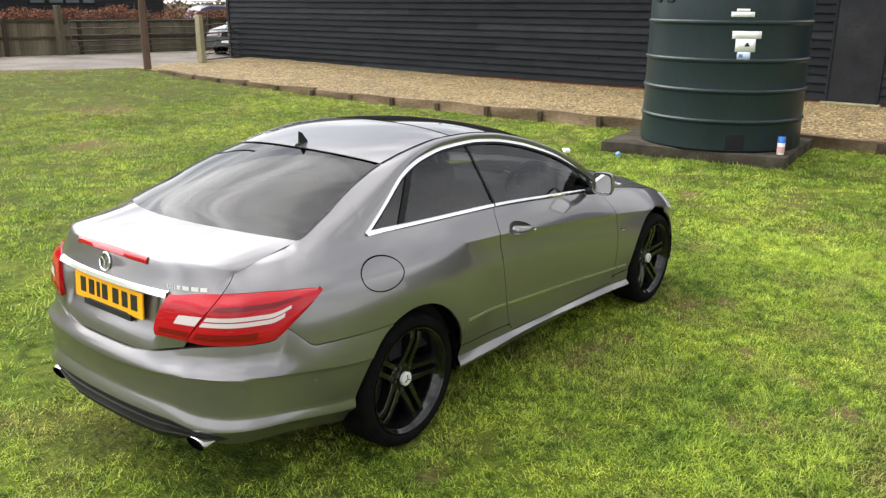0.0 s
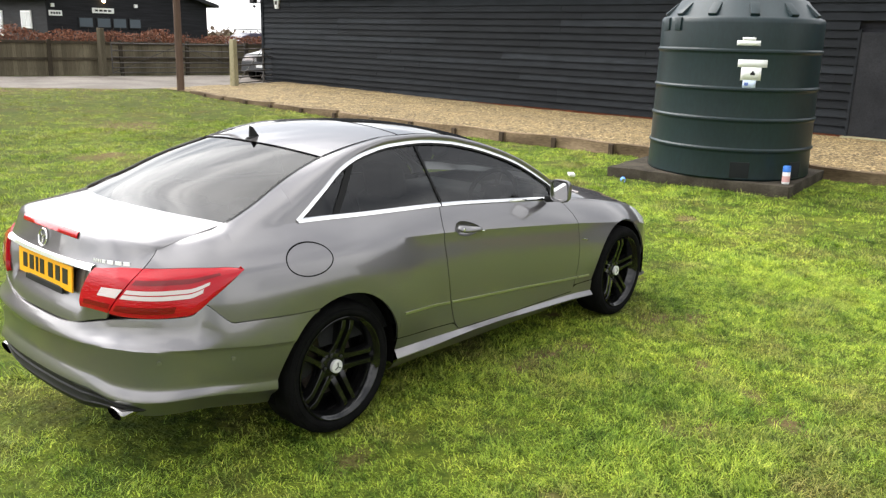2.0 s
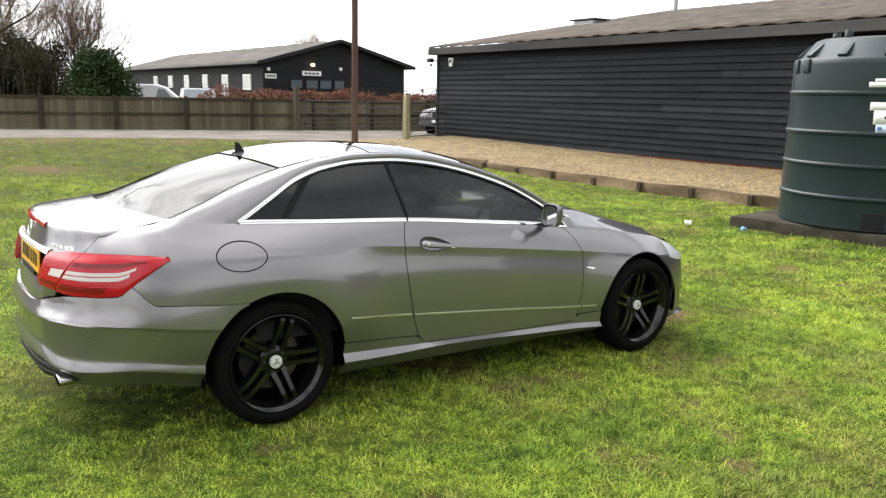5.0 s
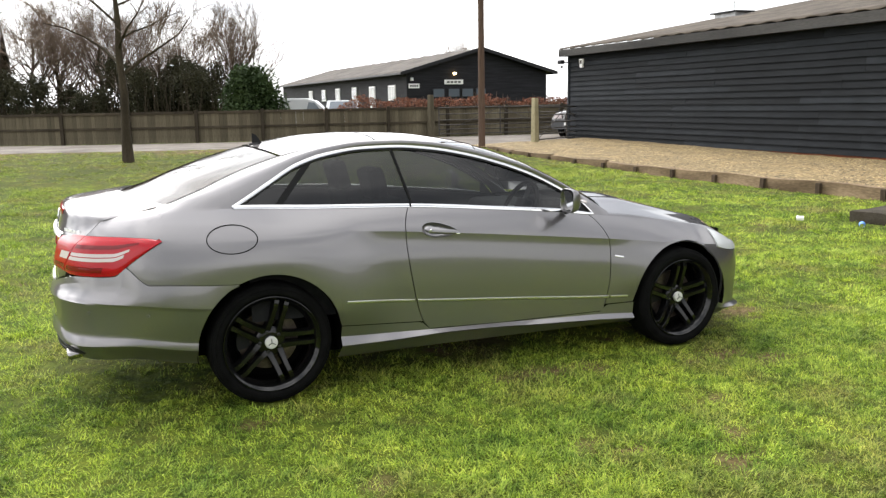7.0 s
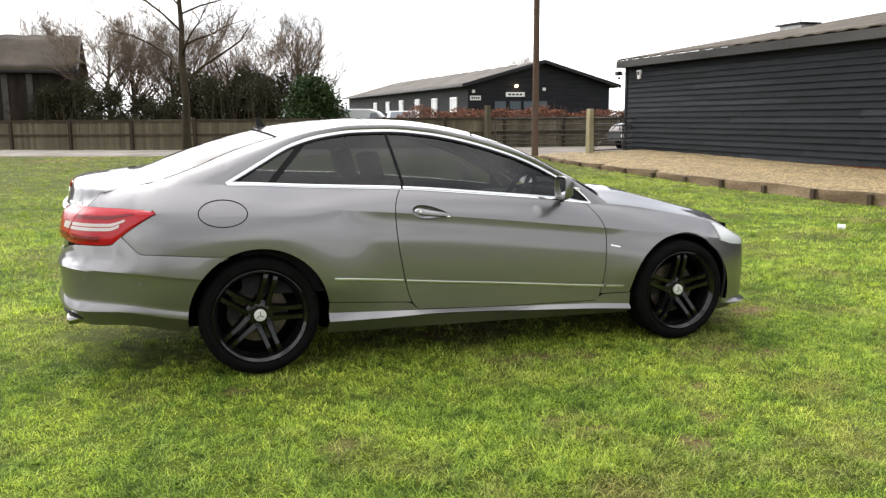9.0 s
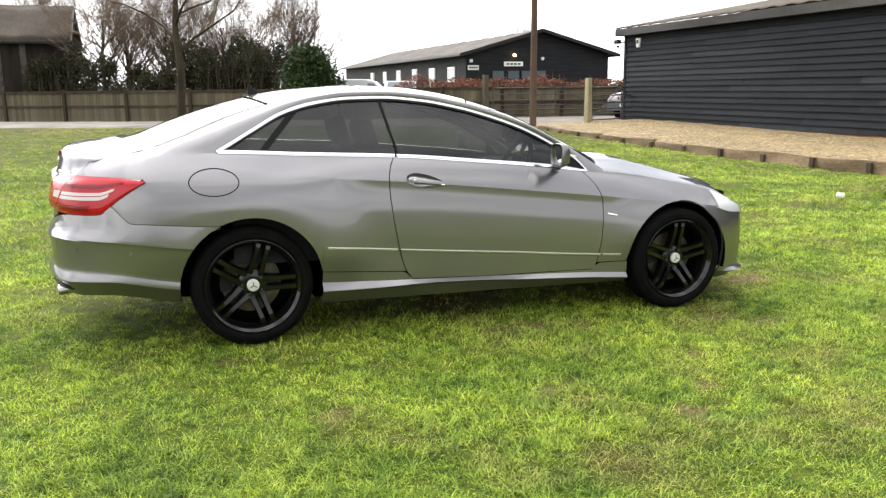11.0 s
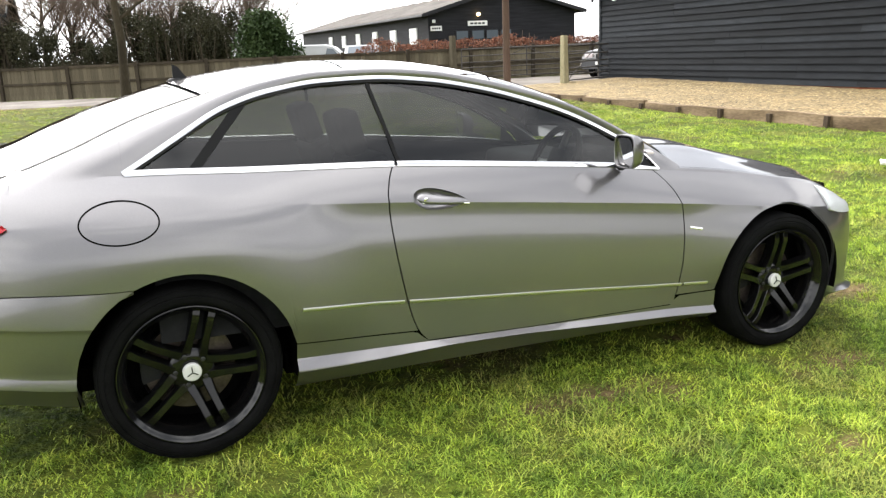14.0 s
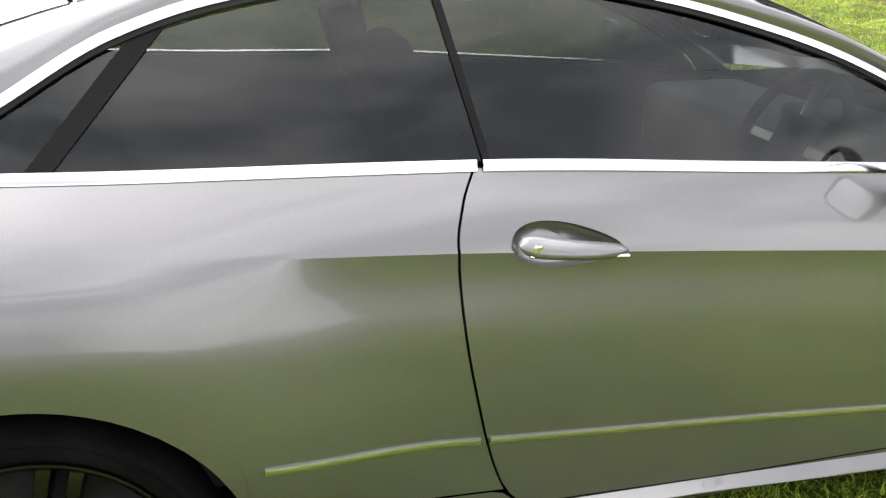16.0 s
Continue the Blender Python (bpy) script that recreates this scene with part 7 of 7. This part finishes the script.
# ---- small fittings on the near barn ----
def barn_fittings():
    al = empty("alarm_box", barn_frame @ pose(-0.05, barn_length - 0.85, 2.86))
    tagged(al, "small white alarm box under the barn eaves", "alarm box")
    bm = box_bm(0.09, 0.26, 0.30, (0, 0, 0), 0.02)
    for v in bm.verts:
        if v.co.z < 0:
            v.co.y *= 0.55
    part("cover", bm, MAT["white_paint"], al, smooth=40)
    part("front_plate", box_bm(0.012, 0.12, 0.12, (-0.05, 0, 0.04), 0.003), MAT["galv"], al, "grey printed plate")
    cam_box = empty("security_camera", barn_frame @ pose(-0.12, barn_length + 0.12, 2.93))
    tagged(cam_box, "black security floodlight and camera at the barn corner", "security camera")
    part("flood_head", box_bm(0.16, 0.24, 0.14, (-0.12, 0.10, 0.02), 0.02), MAT["black_metal"], cam_box, smooth=40)
    Tubes().add([(0.1, 0, 0.0), (-0.10, 0.05, 0.0), (-0.12, 0.10, -0.02)], [0.02] * 3, 8).make("bracket", MAT["black_metal"], cam_box)
    part("sensor", lathe_bm([(0.001, 0.05), (0.045, 0.03), (0.05, -0.02), (0.001, -0.05)], 14, False), MAT["black_metal"], cam_box, smooth=60).matrix_local = pose(-0.14, 0.02, -0.15)
    flue = empty("flue_pipe", pose(26.3, 18.7, 0.2))
    tagged(flue, "pale metal flue pipe through the barn roof", "flue")
    Tubes().add([(0, 0, 4.6), (0, 0, 5.75)], [0.09, 0.09], 14, True).make("pipe", MAT["galv_pale"], flue)
    part("collar", lathe_bm([(0.16, 4.75), (0.10, 5.05)], 14, False), MAT["galv_pale"], flue, smooth=40)
    vent = empty("roof_vent", pose(22.3, 19.6, -0.35))
    tagged(vent, "low grey roof vent box with a thin aerial", "roof vent")
    part("vent_box", box_bm(0.7, 1.1, 0.30, (0, 0, 4.94), 0.03), MAT["galv_pale"], vent)
    part("vent_lid", box_bm(0.9, 1.4, 0.05, (0, 0, 5.10), 0.01), MAT["black_metal"], vent)
    Tubes().add([(0.2, 0.1, 5.1), (0.2, 0.1, 5.6)], [0.015, 0.012], 6, True).make("aerial", MAT["galv_pale"], vent)
    Tubes().add([(0.0, 0.1, 5.5), (0.4, 0.1, 5.5)], [0.01, 0.01], 6, True).make("aerial_bar", MAT["galv_pale"], vent)
    # exposed red bricks in the plinth
    rng = random.Random(6)
    me = bpy.data.meshes.new("brick")
    bm = box_bm(0.10, 0.215, 0.065, (0, 0, 0), 0.006, segments=1)
    bm.to_mesh(me)
    bm.free()
    me.materials.append(MAT["brick"])
    plinth_ob = [o for o in bpy.data.objects if o.name.startswith("plinth")][0]
    for k in range(150):
        for c in (0, 1):
            y = 0.2 + 0.225 * k + 0.11 * c
            if y > barn_length - 0.3:
                continue
            ob = new("brick", me)
            ob.parent = plinth_ob
            ob.matrix_world = barn_frame @ pose(0.045 + rng.uniform(-0.006, 0.004), y, BASE + 0.035 - 0.075 * c, rng.uniform(-1, 1), 0, rng.uniform(-1, 1))


MAT["galv_pale"] = worn("pale_galvanised", (0.28, 0.28, 0.28), (0.45, 0.45, 0.45), 0.5, 4, 40, bump=0.1, metal=0.5)
barn_fittings()


# ---- parked vehicles beyond the fence ----
def build_vehicle(name, at, turn, prof, width, paint, label, category, glass_bands, wheel_xs, wheel_r=0.33, extra=None):
    """Body from a side profile; glass as inset panels; wheels with tyre and rim."""
    v = empty(name, pose(*at, 0, 0, turn))
    tagged(v, label, category)
    bm = bmesh.new()
    hw = width / 2
    rings = []
    for y, f in ((-hw, 0.94), (-hw * 0.94, 1.0), (hw * 0.94, 1.0), (hw, 0.94)):
        cz = sum(p[1] for p in prof) / len(prof)
        rings.append([bm.verts.new((x, y * (1 - 0.10 * max(0, z - 1.0)), cz + (z - cz) * f)) for x, z in prof])
    n = len(prof)
    for a, b in zip(rings, rings[1:]):
        for i in range(n):
            bm.faces.new((a[i], a[(i + 1) % n], b[(i + 1) % n], b[i]))
    bm.faces.new(rings[0])
    bm.faces.new(rings[-1][::-1])
    part("body", bm, paint, v, smooth=30)
    for pts in glass_bands:
        for s in (-1, 1):
            g = bmesh.new()
            vs = [g.verts.new((x, s * (hw * (1 - 0.10 * max(0, z - 1.0)) + 0.006), z)) for x, z in pts]
            g.faces.new(vs)
            part("side_window", g, MAT["pane_dark"], v)
    for x in wheel_xs:
        for s in (-1, 1):
            w = part("wheel", lathe_bm([(wheel_r * 0.6, -0.1), (wheel_r, -0.1), (wheel_r, 0.1), (wheel_r * 0.6, 0.1)], 24, False), MAT["rubber"], v, smooth=40)
            w.matrix_local = pose(x, s * (hw - 0.08), wheel_r, 90, 0, 0)
            part("rim", lathe_bm([(0.03, 0.09 * -s), (wheel_r * 0.62, 0.075 * -s)], 16), MAT["satin"], w)
    return v


MAT["van_white"] = plain("white_vehicle_paint", (0.50, 0.51, 0.52), 0.4, 0.0, 0.3)
MAT["van_purple"] = plain("purple_vehicle_paint", (0.055, 0.048, 0.085), 0.4, 0.0, 0.3)
MAT["car_black"] = plain("black_vehicle_paint", (0.010, 0.010, 0.011), 0.4, 0.0, 0.1)
van_prof = [(-2.6, 0.45), (-2.65, 1.3), (-2.5, 2.08), (-1.0, 2.16), (1.0, 2.14), (1.55, 1.98), (2.1, 1.45), (2.75, 1.2), (2.85, 0.55), (2.7, 0.4)]
van = build_vehicle("white_van", (11.9, 46.5, -0.10), -22, van_prof, 1.95, MAT["van_white"], "white panel van parked behind the hedge", "van", [[(1.0, 1.4), (1.15, 1.9), (1.5, 1.86), (1.9, 1.4)]], (-1.7, 1.9))
pick_prof = [(-2.3, 0.5), (-2.3, 1.05), (-0.4, 1.08), (-0.2, 1.70), (0.7, 1.72), (1.25, 1.12), (2.2, 1.0), (2.3, 0.55), (2.2, 0.45)]
pick = build_vehicle("white_pickup", (12.7, 38.2, 0.12), 248, pick_prof, 1.8, MAT["van_white"], "white pickup parked behind the hedge", "pickup", [[(-0.1, 1.12), (0.02, 1.6), (0.6, 1.62), (1.0, 1.14)]], (-1.5, 1.5))
g = bmesh.new()
g.faces.new([g.verts.new(p) for p in ((1.27, -0.72, 1.15), (1.27, 0.72, 1.15), (0.76, 0.66, 1.66), (0.76, -0.66, 1.66))])
part("windscreen", g, MAT["pane_dark"], pick)
purple_prof = [(-2.3, 0.45), (-2.35, 1.2), (-2.25, 1.85), (0.6, 1.95), (1.2, 1.75), (1.7, 1.2), (2.3, 1.0), (2.35, 0.5)]
pv = build_vehicle("purple_van", (28.6, 38.5, -0.05), 170, purple_prof, 1.8, MAT["van_purple"], "purple works van with ladders on its roof rack", "van", [[(0.5, 1.2), (0.6, 1.7), (1.1, 1.68), (1.45, 1.2)]], (-1.4, 1.5))
for y in (-0.35, 0.35):
    part("ladder_rail", box_bm(3.4, 0.05, 0.07, (-0.5, y, 2.14), 0.01), MAT["galv_pale"], pv)
for k in range(9):
    part("ladder_rung", box_bm(0.04, 0.7, 0.04, (-2.1 + 0.4 * k, 0, 2.14)), MAT["galv_pale"], pv)
for x in (-1.8, 0.4):
    part("roof_bar", box_bm(0.05, 1.4, 0.05, (x, 0, 2.05)), MAT["black_metal"], pv)

suv_prof = [(-2.2, 0.35), (-2.25, 1.0), (-1.9, 1.15), (-1.2, 1.52), (0.3, 1.55), (1.05, 1.08), (1.95, 0.95), (2.2, 0.72), (2.25, 0.35)]
suv = build_vehicle("dark_estate_car", (18.4, 22.2, 0.17), 200, suv_prof, 1.80, MAT["car_black"], "black car with a pale bonnet half hidden by the barn corner", "car", [[(-1.2, 1.12), (-1.0, 1.42), (0.2, 1.45), (0.75, 1.1)]], (-1.4, 1.45))
bm = grid_bm([[Vector((1.08 + 0.86 * i / 6, -0.78 + 1.56 * j / 8, 1.095 - 0.12 * i / 6 - 0.03 * (2 * j / 8 - 1) ** 2 + 0.02)) for j in range(9)] for i in range(7)])
part("bonnet", bm, MAT["van_white"], suv, "pale bonnet", smooth=60)
for s in (-1, 1):
    part("grille", box_bm(0.05, 0.24, 0.16, (2.20, s * 0.15, 0.80), 0.02), MAT["plastic"], suv)
    part("headlight", box_bm(0.10, 0.36, 0.15, (2.12, s * 0.62, 0.82), 0.03), MAT["clear_lens"], suv)
part("plate_blank", box_bm(0.02, 0.5, 0.11, (2.26, 0, 0.55), 0.005), MAT["white_paint"], suv, "blank pale plate")


# ---- litter by the slab ----
for name, at, col, text in (("plastic_cup", (8.02, 2.0, -0.03), (0.08, 0.25, 0.75), "small blue plastic cup lying on the grass"), ("paper_scrap", (7.75, 2.72, -0.03), (0.75, 0.75, 0.72), "crumpled white paper scrap on the grass")):
    bm = lathe_bm([(0.03, 0.0), (0.04, 0.07), (0.036, 0.07), (0.027, 0.005)], 14, False) if name == "plastic_cup" else box_bm(0.13, 0.09, 0.05, bevel=0.02, segments=3)
    if name == "paper_scrap":
        for v in bm.verts:
            v.co += 0.012 * noise.noise_vector(v.co * 40)
    ob = part(name, bm, plain(name, col, 0.5), smooth=30)
    ob.matrix_world = pose(*at, 0, 0 if name == "paper_scrap" else 84, 40) @ pose(0, 0, 0.04)
    tagged(ob, text, "litter")


# ---- grass ----
def patch_value(x, y):
    return (np.sin(x * 1.7 + 0.8 * np.sin(y * 1.1)) + np.sin(y * 2.3 + 1.1 * np.sin(x * 0.9 + 1.7)) + np.sin((x + y) * 3.9 + 0.5) * 0.5) / 2.5


def grass_mesh(name, boxes, seed, tall, wide, joints):
    """Grass blades over areas (x0, x1, y0, y1, count)."""
    rng = np.random.default_rng(seed)
    xs, ys, azs, ups = [], [], [], []
    for x0, x1, y0, y1, count in boxes:
        # tufts, each with a lie and a height of its own
        c = max(1, count // 24)
        cx, cy = rng.uniform(x0, x1, c), rng.uniform(y0, y1, c)
        c_az, c_up, c_wide = rng.uniform(0, 2 * np.pi, c), rng.uniform(0.55, 1.45, c), rng.uniform(0.018, 0.060, c) * (1.6 if joints < 2 else 1.0)
        k = rng.integers(0, c, count)
        xs.append(cx[k] + rng.normal(0, 1, count) * c_wide[k])
        ys.append(cy[k] + rng.normal(0, 1, count) * c_wide[k])
        azs.append(c_az[k])
        ups.append(c_up[k])
    x, y, lie, tuft = np.concatenate(xs), np.concatenate(ys), np.concatenate(azs), np.concatenate(ups)
    keep = np.ones(len(x), bool)
    ex = np.array([edge_x(v) for v in np.linspace(-14, 17.4, 120)])
    keep &= ~((x > np.interp(y, np.linspace(-14, 17.4, 120), ex) - 0.06) & (y < 18.2))
    rn = np.array([road_near(v) for v in np.linspace(-60, 40, 300)])
    keep &= y < np.interp(x, np.linspace(-60, 40, 300), rn) - 0.05
    a = radians(5)
    lx = (x - 8.47) * math.cos(a) + (y - 1.18) * math.sin(a)
    ly = -(x - 8.47) * math.sin(a) + (y - 1.18) * math.cos(a)
    keep &= ~((lx > -0.02) & (lx < 2.38) & (abs(ly) < 1.31))
    for wx, wy, r in WORN:
        d = np.hypot((x - wx) * (1 + 0.3 * np.sin(5 * y)), (y - wy) * (1.5 + 0.3 * np.sin(7 * x)))
        keep &= ~((d < r) & (rng.random(len(x)) < 0.75 * np.clip(1.4 - d / r, 0, 1)))
    for hx in (-0.005, 2.755):
        for hy in (-0.76, 0.76):
            keep &= ~((abs(x - hx) < 0.11) & (abs(y - hy) < 0.12))
    x, y, lie, tuft = x[keep], y[keep], lie[keep], tuft[keep]
    n = len(x)
    z = np.array([ground_z(p, q) for p, q in zip(x.tolist(), y.tolist())])
    pv = patch_value(x, y)
    h = tall * (0.74 + 0.22 * pv) * tuft * rng.uniform(0.55, 1.3, n)
    w = wide * rng.uniform(0.7, 1.3, n)
    az = lie + rng.normal(0, 0.9, n)
    lean = rng.uniform(0.60, 1.48, n)
    dx, dy = np.cos(az), np.sin(az)
    px, py = -dy, dx
    tw = rng.uniform(-0.6, 0.6, n)
    px, py = px * np.cos(tw) - py * np.sin(tw), px * np.sin(tw) + py * np.cos(tw)
    levels = [0.0, 0.55, 1.0] if joints == 2 else [0.0, 1.0]
    per = 2 * (len(levels) - 1) + 1
    co = np.zeros((n, per, 3))
    for i, t in enumerate(levels):
        out = h * np.sin(lean) * t ** 1.6
        up = h * np.cos(lean * 0.9 * (0.5 + 0.5 * t)) * t
        cx, cy, cz = x + dx * out, y + dy * out, z - 0.006 + up
        if i < len(levels) - 1:
            ww = w * (1 - 0.35 * t)
            co[:, 2 * i] = np.stack([cx - px * ww, cy - py * ww, cz], 1)
            co[:, 2 * i + 1] = np.stack([cx + px * ww, cy + py * ww, cz], 1)
        else:
            co[:, per - 1] = np.stack([cx, cy, cz], 1)
    tris = [(0, 1, 2), (2, 1, 3), (2, 3, 4)] if joints == 2 else [(0, 1, 2)]
    idx = (np.arange(n)[:, None, None] * per + np.array(tris)[None]).reshape(-1, 3)
    mesh = bpy.data.meshes.new(name)
    mesh.vertices.add(n * per)
    mesh.vertices.foreach_set("co", co.reshape(-1))
    mesh.loops.add(idx.size)
    mesh.loops.foreach_set("vertex_index", idx.reshape(-1).astype(np.int32))
    mesh.polygons.add(len(idx))
    mesh.polygons.foreach_set("loop_start", np.arange(0, idx.size, 3, dtype=np.int32))
    mesh.polygons.foreach_set("loop_total", np.full(len(idx), 3, dtype=np.int32))
    mesh.update()
    mesh.materials.append(MAT["blades"])
    ob = new(name, mesh)
    return tagged(ob, "uneven tufts of bright green mown grass", "grass", kind="stuff")


grass_mesh("near_grass", [(-3.2, 5.2, -4.6, -0.55, 340000), (-4.5, -1.0, -1.5, 3.0, 40000), (-1.5, 4.0, -0.8, 0.9, 20000), (3.0, 6.8, -3.2, 2.0, 60000)], 3, 0.050, 0.0025, 2)
grass_mesh("lawn_grass", [(-9.0, -2.0, -3.0, 10.0, 90000), (-2.0, 10.7, 0.8, 12.0, 190000), (4.5, 10.9, -8.0, 1.5, 80000), (-10.0, 12.5, 10.0, 25.0, 130000), (-16.0, -6.0, 6.0, 28.0, 50000)], 5, 0.075, 0.006, 1)
